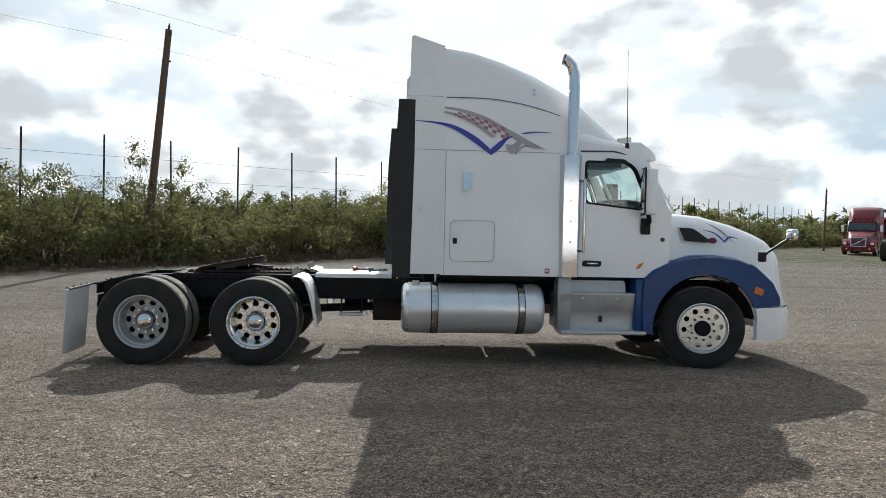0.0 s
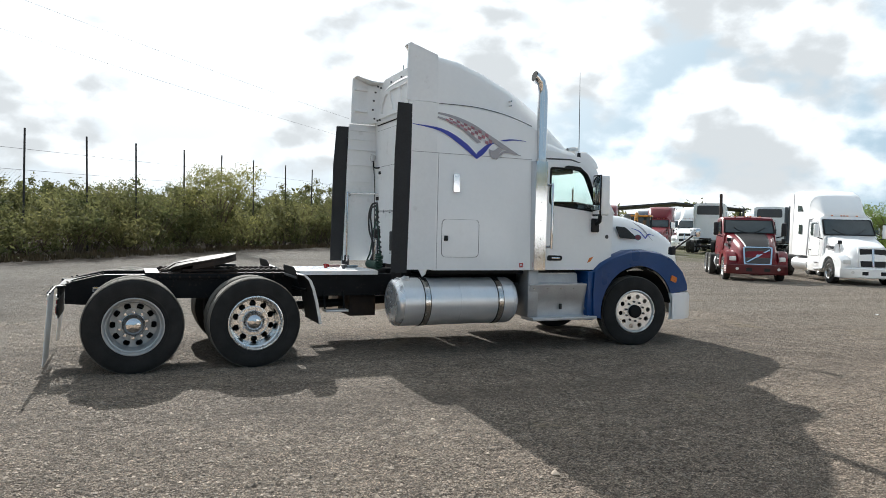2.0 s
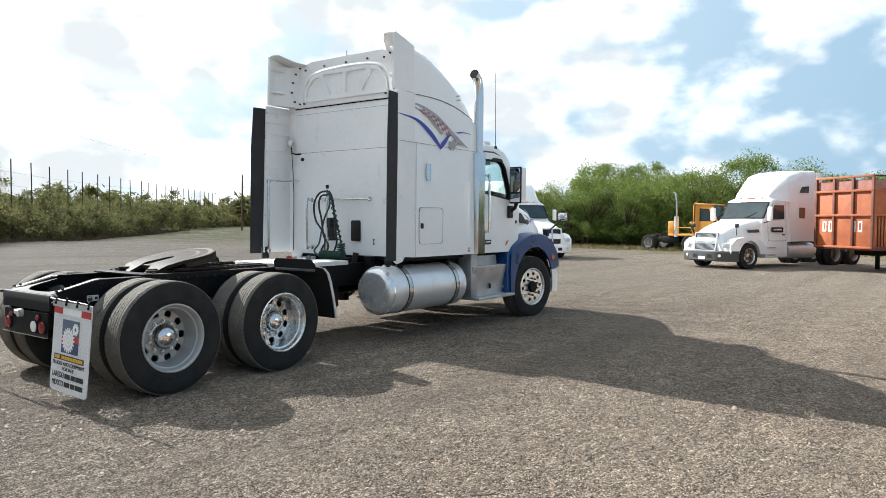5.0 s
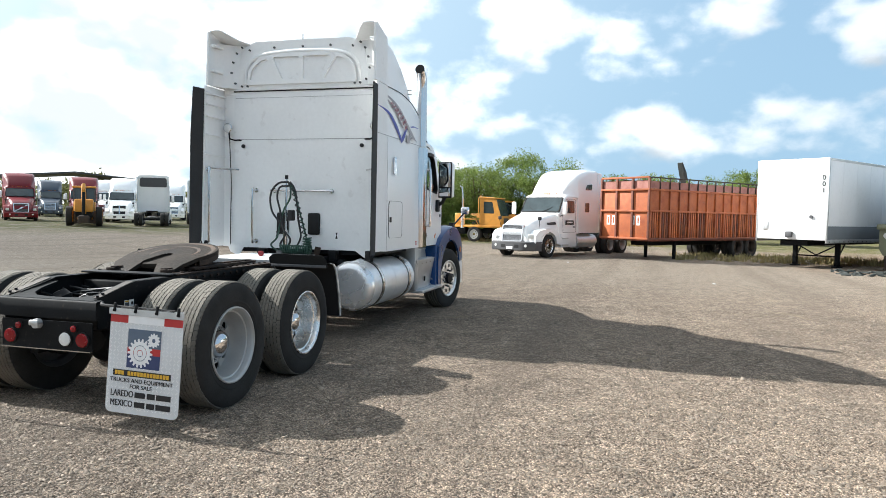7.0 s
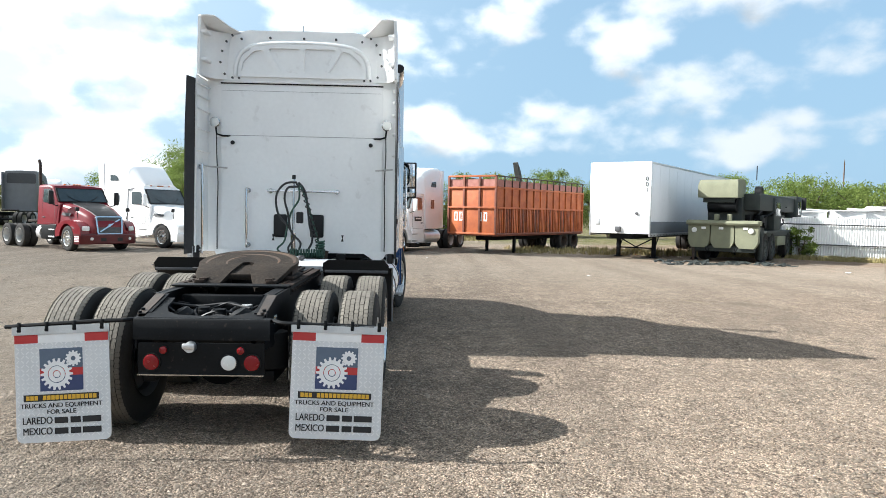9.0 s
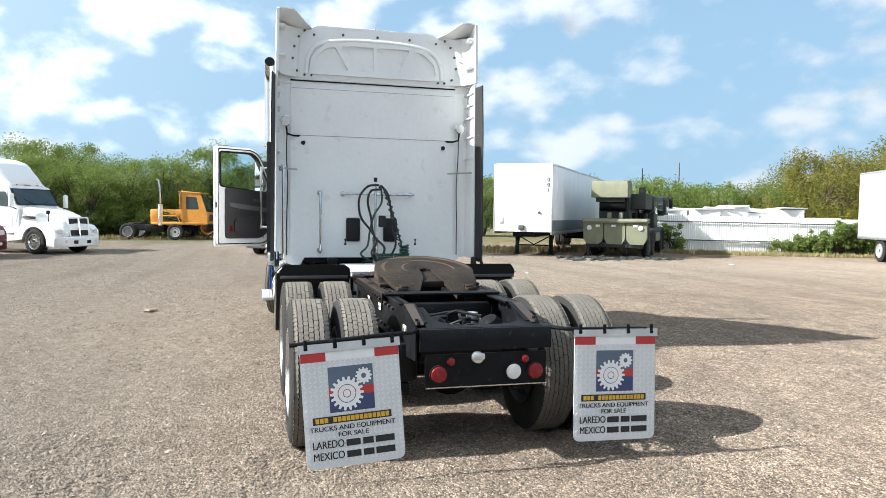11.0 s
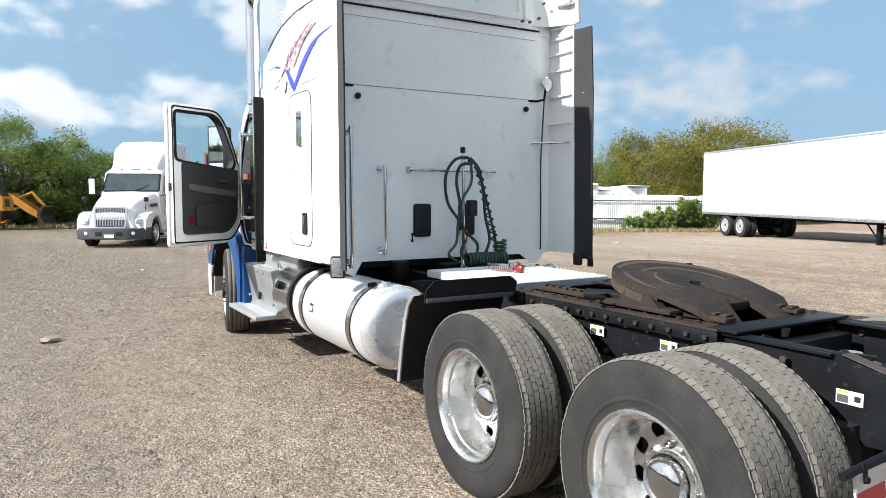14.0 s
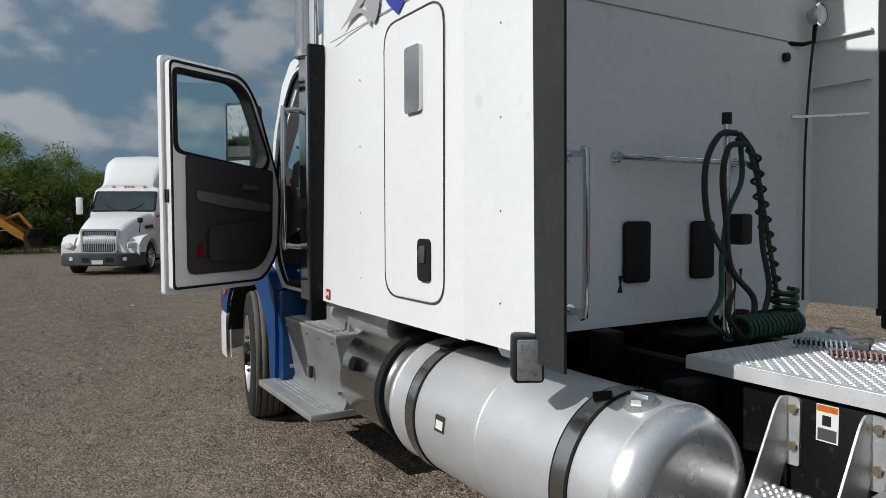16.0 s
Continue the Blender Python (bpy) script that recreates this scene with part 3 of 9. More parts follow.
# front axle x 6.2, drive axles x 0.65 and -0.65
for ax, rm, spin in ((0.65, WHEEL_ALU, 10), (-0.65, WHEEL_WHITE, 24)):
    for s in (1, -1):
        wheel(truck, ax, s * 1.055, 0.51, s, "dual", WHEEL_ALU if s > 0 else rm, spin + 7 * s)
        wheel(truck, ax, s * 0.72, 0.51, s, "inner", DARK_GREY, spin + 15 * s)
    part("axle", cyl((ax, -0.95, 0.51), (ax, 0.95, 0.51), 0.07, seg=16), BLACK_FRAME, truck)
    d = cyl((ax - 0.12, 0, 0.51), (ax + 0.22, 0, 0.53), 0.20, 0.13, 20)
    part("differential", cyl((ax - 0.22, 0, 0.51), (ax - 0.12, 0, 0.51), 0.10, 0.20, 20, d), BLACK_FRAME, truck)
    for s in (1, -1):
        part("air_spring", cyl((ax - 0.30, s * 0.43, 0.50), (ax - 0.30, s * 0.43, 0.76), 0.125, 0.115, 18), RUBBER, truck)
        part("suspension_arm", box(ax - 0.42, ax + 0.42, s * 0.43 - 0.045, s * 0.43 + 0.045, 0.40, 0.49, 0.01), BLACK_FRAME, truck)
for s in (1, -1):
    wheel(truck, 6.20, s * 1.05, 0.50, s, "steer", WHEEL_FRONT, 12 * s, steer=-11)
part("axle", box(6.12, 6.28, -0.9, 0.9, 0.40, 0.52, 0.02), BLACK_FRAME, truck)
part("drive_shaft", cyl((0.9, 0, 0.55), (4.6, 0, 0.72), 0.055), BLACK_FRAME, truck)
part("engine", box(4.7, 6.7, -0.36, 0.36, 0.62, 1.20, 0.06), BLACK_FRAME, truck)


def rail(s):
    """A frame rail of channel section, tapered at its tail."""
    y0, y1 = s * 0.36, s * 0.44
    outl = [(-1.36, 0.70), (-1.36, 0.90), (-1.30, 0.945), (-0.95, 1.03), (7.0, 1.03), (7.0, 0.74), (-0.8, 0.74), (-1.1, 0.68)]
    sk = -0.03
    bm = plate(outl, [], lambda u, v, w: (u, y1 - s * w + sk * smoothstep(0.6, -1.3, u), v), 0.012)
    plate([(-1.30, 0.945), (-0.95, 1.03), (-0.95, 1.018), (-1.30, 0.933)], [], lambda u, v, w: (u, y1 - s * w + sk * smoothstep(0.6, -1.3, u), v), 0.09, bm)
    box(-0.95, 7.0, min(y0, y1), max(y0, y1), 1.018, 1.030, 0, bm)
    box(-0.8, 7.0, min(y0, y1), max(y0, y1), 0.740, 0.752, 0, bm)
    return bm


for s in (1, -1):
    part("frame_rail", rail(s), BLACK_FRAME, truck)
for x in (-0.55, 0.15, 0.95, 1.6, 2.6, 3.6):
    part("crossmember", box(x - 0.05, x + 0.05, -0.36, 0.36, 0.78, 0.98, 0.012), BLACK_FRAME, truck)
for s in (1, -1):
    b = bmesh.new()
    for i in range(14):
        x = -0.75 + i * 0.155
        for z in (0.80, 0.97):
            cyl((x, s * 0.44, z), (x, s * 0.458, z), 0.016, seg=6, bm=b)
    part("frame_bolts", b, RUST, truck)

# tail: box crossmember with a scooped top, and the lamp panel beneath
YT = -0.06
tail = bmesh.new()
top = [(-1.40, YT + 0.40), (-0.98, YT + 0.40), (-0.98, YT + 0.33), (-1.16, YT + 0.32), (-1.26, YT + 0.28), (-1.315, YT + 0.20), (-1.33, YT + 0.08), (-1.33, YT - 0.08),
       (-1.315, YT - 0.20), (-1.26, YT - 0.28), (-1.16, YT - 0.32), (-0.98, YT - 0.33), (-0.98, YT - 0.40), (-1.40, YT - 0.40)]
plate(top, [], lambda u, v, w: (u, v, 0.920 - w + 0.22 * max(0.0, u + 1.36)), 0.018, tail)
prof = [(-1.43, 0.775), (-1.43, 0.903), (-1.42, 0.916), (-1.36, 0.922), (-1.36, 0.908), (-1.40, 0.902), (-1.412, 0.890), (-1.412, 0.775)]
plate(prof, [], lambda u, v, w: (u, YT - 0.455 + w, v), 0.91, tail)
part("rear_crossmember", tail, BLACK_FRAME, truck)
panel = part("lamp_panel", plate(rounded([(YT - 0.42, 0.54), (YT + 0.42, 0.54), (YT + 0.42, 0.755), (YT - 0.42, 0.755)], 0.01),
                                 [], on_yz(-1.43), 0.012), BLACK_FRAME, truck)
part("panel_lip", box(-1.45, -1.43, YT - 0.42, YT + 0.42, 0.536, 0.544), STEEL, panel)
for y, z, r, mt, nm in ((0.27, 0.625, 0.054, RED_LENS, "tail_lamp"), (-0.40, 0.625, 0.054, RED_LENS, "tail_lamp"),
                        (-0.245, 0.625, 0.052, CLEAR_LENS, "reversing_lamp"), (0.19, 0.708, 0.026, RED_LENS, "marker_lamp"),
                        (-0.325, 0.708, 0.026, RED_LENS, "marker_lamp")):
    ring = part(nm, cyl((-1.445, y, z), (-1.428, y, z), r * 1.14, seg=28), RUBBER, panel)
    bm = lathe([(0.0, r), (0.008, r * 0.93), (0.012, r * 0.6), (0.013, 0.0)], 28)
    part("lens", moved(bm, pose(-1.444, y, z, 0, 0, 90)), mt, ring)
plug = cyl((-1.47, 0.01, 0.73), (-1.43, 0.01, 0.73), 0.035, 0.04, 14)
box(-1.485, -1.462, -0.03, 0.055, 0.72, 0.76, 0.008, plug)
part("trailer_socket", plug, ALU_DULL, truck, "cast aluminium trailer cable socket")
# tangle of lines and valves between the tail rails
r = random.Random(3)
for i in range(9):
    pts = [(-1.05 + 0.09 * i + r.uniform(-0.05, 0.05), -0.3 + r.uniform(0, 0.1), 0.84 + r.uniform(-0.06, 0.08))]
    for k in range(3):
        pts.append((pts[-1][0] + r.uniform(-0.12, 0.14), pts[-1][1] + 0.2, 0.86 + r.uniform(-0.07, 0.08)))
    part("air_line", tube(smooth_line(pts, 5), 0.011, 6), HOSE_BLACK, truck)
# rust-worn sloping top flanges at the rails' tail ends
for s in (1, -1):
    yf = s * 0.405 - 0.03
    fl = plate([(-1.34, yf - 0.028), (-0.98, yf - 0.034), (-0.98, yf + 0.034), (-1.34, yf + 0.028)], [],
               lambda u, v, w: (u, v, 0.944 + w + (0.25 * (u + 1.30) if u < -1.0 else 0.084)), 0.004)
    wf = part("worn_flange", fl, WORN_FLANGE, truck, "rust-worn paint on the tail flange")
    for x in (-1.335, -1.28):
        z = 0.950 + 0.25 * (x + 1.30)
        part("flange_bolt", cyl((x, yf + s * 0.01, z), (x, yf + s * 0.01, z + 0.014), 0.013, seg=6), BLACK_FRAME, wf)
# brake chambers and their hoses in the opening
for y in (-0.22, 0.20):
    b = lathe([(-0.07, 0.0), (-0.07, 0.06), (-0.03, 0.085), (0.0, 0.09), (0.005, 0.098), (0.015, 0.09), (0.06, 0.07), (0.075, 0.0)], 24)
    part("brake_chamber", moved(b, pose(-1.02, y, 0.86, 60, 0, 20)), BLACK_FRAME, truck)
for k, y in enumerate((-0.26, -0.12, 0.02, 0.15, 0.27)):
    part("air_line", tube(smooth_line([(-1.28, y * 0.8, 0.80), (-1.14, y + 0.05, 0.87), (-0.97, y - 0.05, 0.82), (-0.78, y + 0.04, 0.88), (-0.55, y, 0.90)], 5), 0.010 + 0.002 * (k % 2), 6), HOSE_BLACK, truck)
for x, y in ((-0.85, 0.1), (-0.70, -0.18), (-0.95, -0.05)):
    b = cyl((x, y, 0.80), (x, y, 0.92), 0.045, seg=12)
    box(x - 0.05, x + 0.05, y - 0.03, y + 0.03, 0.86, 0.90, 0.008, b)
    part("air_valve", b, ALU_DULL if x == -0.70 else BLACK_FRAME, truck)
part("air_tank", cyl((-0.95, -0.30, 0.72), (-0.95, 0.30, 0.72), 0.11, seg=20), BLACK_FRAME, truck)


# ---- mud flaps ----
def gear(cx, cy, r, teeth, cut=0.80):
    pts = []
    for i in range(teeth):
        a = 2 * math.pi * i / teeth
        for da, rr in ((-0.32, cut), (-0.18, 1.0), (0.18, 1.0), (0.32, cut)):
            b = a + da * 2 * math.pi / teeth
            pts.append((cx + r * rr * math.cos(b), cy + r * rr * math.sin(b)))
    return pts


def mud_flap(y_in, y_out, z_top, tilt, lean):
    """A printed flap on its spring bar, in local y across and z up, facing the rear."""
    s = 1 if y_out > 0 else -1
    yc = 0.5 * (y_in + y_out)
    fl = thing("mud_flap", "white printed mud flap with a red and white band", "mud flap", "mud flaps behind the truck")
    wd, h = 0.615, 0.76
    sheet = part("sheet", plate(rounded([(-wd / 2, -h), (wd / 2, -h), (wd / 2, 0), (-wd / 2, 0)], [0.05, 0.05, 0, 0]), [], on_yz(0), 0.008), FLAP, fl)
    # raised tread pattern on the sheet
    b = bmesh.new()
    for i in range(19):
        for k in range(22):
            y, z = -wd / 2 + 0.02 + i * 0.032, -0.11 - k * 0.029
            a = 45 if (i + k) % 2 else -45
            join(b, moved(box(-0.0024, 0, -0.012, 0.012, -0.0028, 0.0028), pose(-0.0003, y, z, a, 0, 0)))
    part("raised_pattern", b, FLAP_WHITE, sheet)
    def face(u, v, w):   # u to the right as seen from behind
        return (-0.002 - w, -u, v)
    def rect(u0, u1, v0, v1, mt, nm, dep=0.0012, par=sheet):
        return part(nm, plate([(u0, v0), (u1, v0), (u1, v1), (u0, v1)], [], face, dep), mt, par)
    part("top_bar", plate([(-wd / 2 - 0.01, -0.048), (wd / 2 + 0.01, -0.048), (wd / 2 + 0.01, 0.006), (-wd / 2 - 0.01, 0.006)], [],
                          lambda u, v, w: (0.002 - w, -u, v), 0.012), ALU_DULL, fl)
    rect(-wd / 2 + 0.002, -wd / 2 + 0.155, -0.105, -0.05, FLAP_RED, "red_band")
    rect(-wd / 2 + 0.155, wd / 2 - 0.155, -0.105, -0.05, FLAP_WHITE, "white_band")
    rect(wd / 2 - 0.155, wd / 2 - 0.002, -0.105, -0.05, FLAP_RED, "red_band")
    e = 0.0022
    rect(-0.145, 0.135, -0.275, -0.145, LOGO_GREY, "emblem_ground")
    rect(-0.145, 0.135, -0.325, -0.275, FLAP_RED, "emblem_ground")
    rect(-0.145, 0.135, -0.425, -0.325, LOGO_BLUE, "emblem_ground")
    def face2(u, v, w):
        return (-0.0034 - w, -u, v)
    part("emblem", plate(gear(-0.035, -0.315, 0.105, 18), [circle(-0.035, -0.315, 0.058, 24)], face2, e), FLAP_WHITE, sheet)
    part("emblem", plate(circle(-0.035, -0.315, 0.053, 24), [circle(-0.035, -0.315, 0.026, 16), ], face2, e), FLAP_WHITE, sheet)
    part("emblem", plate(circle(-0.035, -0.315, 0.021, 16), [], face2, e), FLAP_WHITE, sheet)
    part("emblem", plate(gear(0.075, -0.215, 0.052, 12), [circle(0.075, -0.215, 0.016, 12)], face2, e), FLAP_WHITE, sheet)
    rect(-0.255, 0.235, -0.490, -0.445, INK, "name_ground")
    b = bmesh.new()
    for i in range(17):      # the name in plain blocks
        u = -0.238 + i * 0.0272
        if i != 3:
            plate([(u, -0.482), (u + 0.022, -0.482), (u + 0.022, -0.453), (u, -0.453)], [], face2, 0.001, b)
    tagged(part("name_bars", b, YELLOW_INK, sheet), kind="stuff")
    def text(t, u, v, size, narrow=1.0):
        lettering(t, size, pose(-0.0036, -u, v, 90, 0, -90) @ Matrix.Diagonal((narrow, 1, 1, 1)), INK, sheet)
    text("TRUCKS AND EQUIPMENT", -0.01, -0.520, 0.042, 1.06)
    text("FOR SALE", -0.01, -0.562, 0.042, 1.06)
    text("LAREDO", -0.168, -0.618, 0.066, 0.78)
    text("MEXICO", -0.168, -0.688, 0.066, 0.78)
    for v in (-0.638, -0.708):
        for u0, u1 in ((-0.058, 0.030), (0.046, 0.112), (0.124, 0.245)):
            rect(u0, u1, v, v + 0.040, INK, "number_bar", 0.0018)
    for i in range(4):
        b = bmesh.new()
        y = -0.27 + i * 0.18
        box(-0.014, -0.004, y - 0.012, y + 0.012, -0.03, 0.035, 0.004, b)
        cyl((-0.02, y, -0.018), (-0.01, y, -0.018), 0.011, seg=6, bm=b)
        part("clip", b, BLACK_FRAME, fl)
    fl.matrix_basis = pose(-1.455, yc, z_top, tilt, lean, 0)
    return fl


mud_flap(0.54, 1.17, 0.862, -3.6, 5.0)
mud_flap(-0.68, -1.29, 0.888, 1.4, 4.0)
for s in (1, -1):
    pts = [(-1.36, s * 0.45 + YT, 0.905), (-1.44, s * 0.52 + YT, 0.905), (-1.452, s * 0.62, 0.90), (-1.452, s * 1.22, 0.885 if s < 0 else 0.85)]
    part("flap_hanger", tube(pts, 0.014, 8), BLACK_FRAME, truck)

# ---- fifth wheel on its slide ----
part("fifth_wheel_base", box(-0.10, 0.45, -0.43, 0.43, 1.06, 1.085, 0.006), RAIL, truck)
for s in (1, -1):
    b = box(-0.42, 1.28, min(s * 0.34, s * 0.47), max(s * 0.34, s * 0.47), 1.032, 1.046, 0.003)
    part("rail_web", box(-0.42, 1.28, min(s * 0.455, s * 0.468), max(s * 0.455, s * 0.468), 0.965, 1.030, 0.003), BLACK_FRAME, truck)
    for i in range(15):
        cyl((-0.36 + i * 0.112, s * 0.40, 1.045), (-0.36 + i * 0.112, s * 0.40, 1.058), 0.016, seg=6, bm=b)
        cyl((-0.36 + i * 0.112, s * 0.47, 1.0), (-0.36 + i * 0.112, s * 0.486, 1.0), 0.015, seg=6, bm=b)
    part("slide_rail", b, RAIL, truck)
    b = box(-0.36, 1.15, min(s * 0.25, s * 0.33), max(s * 0.25, s * 0.33), 1.05, 1.075, 0.004)
    for i in range(22):
        box(-0.34 + i * 0.067, -0.30 + i * 0.067, min(s * 0.24, s * 0.30), max(s * 0.24, s * 0.30), 1.074, 1.088, 0.003, b)
    part("slide_rack", b, RAIL, truck)
    br = plate([(-0.02, 1.08), (0.30, 1.08), (0.20, 1.185), (0.08, 1.185)], [], on_xz(s * 0.36), 0.06)
    part("plate_bracket", br, RAIL, truck)
part("slide_cross_plate", box(-0.52, -0.36, -0.46, 0.46, 1.035, 1.05, 0.003), BLACK_FRAME, truck)
outl = [(0.15 + 0.43 * math.cos(a), 0.43 * math.sin(a)) for a in (math.radians(-112 + 224 * i / 36) for i in range(37))]
outl += [(-0.21, 0.37), (-0.36, 0.28), (-0.38, 0.16), (-0.16, 0.075), (0.10, 0.050), (0.13, 0.0), (0.10, -0.050), (-0.16, -0.075), (-0.38, -0.16), (-0.36, -0.28), (-0.21, -0.37)]
tiltm = pose(0.14, 0, 1.195, 0, -10.5, 0) @ pose(-0.14, 0, 0)
def bent(u, v, w):
    return (u, v, -w - 0.55 * max(0.0, -0.16 - u) ** 1.2)
fp = part("fifth_wheel_plate", moved(plate(outl, [], bent, 0.035), tiltm), GREASE, truck, "greasy black steel coupling plate with rust rings")
sk = [(0.15 + 0.425 * math.cos(a), 0.425 * math.sin(a)) for a in (math.radians(-110 + 220 * i / 30) for i in range(31))]
b = rings([[(u, v, z) for u, v in sk] for z in (-0.03, -0.085)], cap=False, closed=False)
rings([[(0.16 + (u - 0.16) * 0.96, v * 0.96, z) for u, v in sk] for z in (-0.03, -0.085)], b, cap=False, closed=False)
part("plate_skirt", moved(b, tiltm), RUST, fp)
# dark block added to fill the plate's mouth in place of shade
part("locking_jaw", moved(box(-0.20, 0.16, -0.10, 0.10, -0.075, -0.022, 0.01), tiltm), GREASE, fp)
for rr, wdt, a0, a1 in ((0.41, 0.05, -95, 40), (0.375, 0.03, 50, 105), (0.27, 0.035, -100, 35), (0.20, 0.02, 20, 120)):
    lo = [(0.14 + (rr) * math.cos(a), rr * math.sin(a)) for a in (math.radians(a0 + (a1 - a0) * i / 30) for i in range(31))]
    hi = [(0.14 + (rr - wdt * (0.4 + 0.6 * math.sin(math.pi * i / 30))) * math.cos(a), (rr - wdt * (0.4 + 0.6 * math.sin(math.pi * i / 30))) * math.sin(a)) for i, a in enumerate(math.radians(a0 + (a1 - a0) * i / 30) for i in range(31))]
    part("worn_ring", moved(plate(lo + hi[::-1], [], lambda u, v, w: (u, v, 0.0005 + w), 0.001), tiltm), GREASE_WORN, fp)
part("release_handle", tube([(0.42, 0.36, 1.10), (0.40, 0.50, 1.10), (0.34, 0.56, 1.11), (0.30, 0.50, 1.11)], 0.012), BLACK_FRAME, truck)
part("slide_cylinder", cyl((0.30, 0.30, 1.10), (0.62, 0.34, 1.08), 0.035), BLACK_FRAME, truck)

# ---- deck plate behind the cab ----
deck = part("deck_plate", box(1.31, 2.36, -0.50, 0.47, 1.045, 1.075, 0.004), ALU_PLATE, truck, "pale aluminium tread plate deck")
part("deck_edge", box(1.302, 1.312, -0.505, 0.475, 1.02, 1.07), ALU_DULL, deck)
for s in (1, -1):
    part("deck_edge", box(1.31, 2.36, *((0.47, 0.478) if s > 0 else (-0.508, -0.50)), 1.02, 1.072), ALU_PLATE, deck)
vs, fs = [], []
for i in range(42):
    for k in range(36):
        x, y = 1.325 + i * 0.0245, -0.485 + k * 0.0263
        b0 = len(vs)
        lx, ly = (0.010, 0.004) if (i + k) % 2 else (0.004, 0.010)
        for dx, dy in ((-lx, -ly), (lx, -ly), (lx, ly), (-lx, ly)):
            vs.append((x + dx, y + dy, 1.0745))
        vs.append((x, y, 1.0815))
        fs += [(b0, b0 + 1, b0 + 4), (b0 + 1, b0 + 2, b0 + 4), (b0 + 2, b0 + 3, b0 + 4), (b0 + 3, b0, b0 + 4)]
me = bpy.data.meshes.new("tread_studs")
me.from_pydata(vs, [], fs)
tagged(part("tread_studs", me, ALU_PLATE, deck), kind="stuff")
# step ladder under the deck on the driver's side
lad = part("side_step", box(1.62, 1.95, 0.445, 0.452, 0.55, 1.0, 0.002), BLACK_FRAME, truck, "cast aluminium two-tread step ladder")
for x in (1.93, 1.645):
    web = [(0.455, 1.0), (0.50, 1.005), (0.53, 0.97), (0.66, 0.72), (0.79, 0.50), (0.80, 0.40), (0.62, 0.40), (0.53, 0.62), (0.455, 0.80)]
    sp = part("step_bracket", plate(rounded(web, [0.01, 0.02, 0.03, 0.02, 0.04, 0.02, 0.02, 0.04, 0.02]), [], lambda u, v, w: (x + w, u, v), 0.008), STEP_CAST, lad)
    part("bracket_flange", plate(rounded([(x - 0.045, 0.76), (x, 0.76), (x, 1.0), (x - 0.045, 1.0)], [0.01, 0, 0, 0.02]), [], on_xz(0.453), 0.01), STEP_CAST, sp)
    for z in (0.83, 0.96):
        part("bracket_bolt", cyl((x - 0.024, 0.463, z), (x - 0.024, 0.477, z), 0.017, seg=6), BRASSY, sp)
for z, y0, y1 in ((0.70, 0.53, 0.675), (0.49, 0.63, 0.79)):
    td = part("ladder_tread", box(1.652, 1.932, y0, y1, z - 0.035, z, 0.004), STEP_CAST, lad)
    b = bmesh.new()
    for i in range(9):
        for k in range(4):
            cyl((1.67 + i * 0.0305, y0 + 0.025 + k * (y1 - y0 - 0.05) / 3, z), (1.67 + i * 0.0305, y0 + 0.025 + k * (y1 - y0 - 0.05) / 3, z + 0.008), 0.012, 0.008, 8, b)
    part("tread_studs", b, STEP_CAST, td)

# ---- quarter fenders ahead of the drive wheels ----
for s in (1, -1):
    pts = [(1.12, 1.075), (1.20, 1.06), (1.26, 1.0), (1.30, 0.90), (1.34, 0.75), (1.38, 0.55), (1.39, 0.48)]
    a = [(x, s * 0.50, z) for x, z in pts]
    b = [(x, s * 1.23, z) for x, z in pts]
    a2 = [(x + 0.010, s * 0.50, z + 0.004) for x, z in pts]
    b2 = [(x + 0.010, s * 1.23, z + 0.004) for x, z in pts]
    bm = rings([b, b2, a2, a], cap=False, closed=False)
    qf = part("quarter_fender", bm, ALU_DULL, truck, "dull aluminium quarter fender with black back")
    c = [(x - 0.004, s * 0.505, z - 0.002) for x, z in pts]
    d = [(x - 0.004, s * 1.222, z - 0.002) for x, z in pts]
    part("fender_backing", rings([c, d], cap=False, closed=False), BLACK_PLASTIC, qf)
    part("fender_flap", plate([(s * 0.52, 1.02), (s * 1.20, 1.02), (s * 1.20, 1.10), (s * 1.15, 1.16), (s * 0.58, 1.16), (s * 0.52, 1.12)], [], lambda u, v, w: (1.115 + w - 0.25 * (v - 1.02), u, v), 0.008), RUBBER, qf)
    b = box(1.100, 1.112, min(s * 0.54, s * 1.19), max(s * 0.54, s * 1.19), 1.022, 1.052, 0.002)
    for i in range(9):
        cyl((1.10, s * (0.57 + i * 0.073), 1.037), (1.094, s * (0.57 + i * 0.073), 1.037), 0.008, seg=6, bm=b)
    part("bolt_strip", b, DARK_GREY, qf)
    lip = rings([[(x + dx, s * y, z) for x, z in pts] for dx, y in ((-0.012, 1.228), (0.022, 1.228), (0.022, 1.238), (-0.012, 1.238), (-0.012, 1.228))], cap=False, closed=False)
    part("fender_edge", lip, ALU_DULL, qf)
    part("fender_arm", cyl((1.22, s * 0.44, 0.86), (1.30, s * 0.9, 0.86), 0.02), BLACK_FRAME, qf)


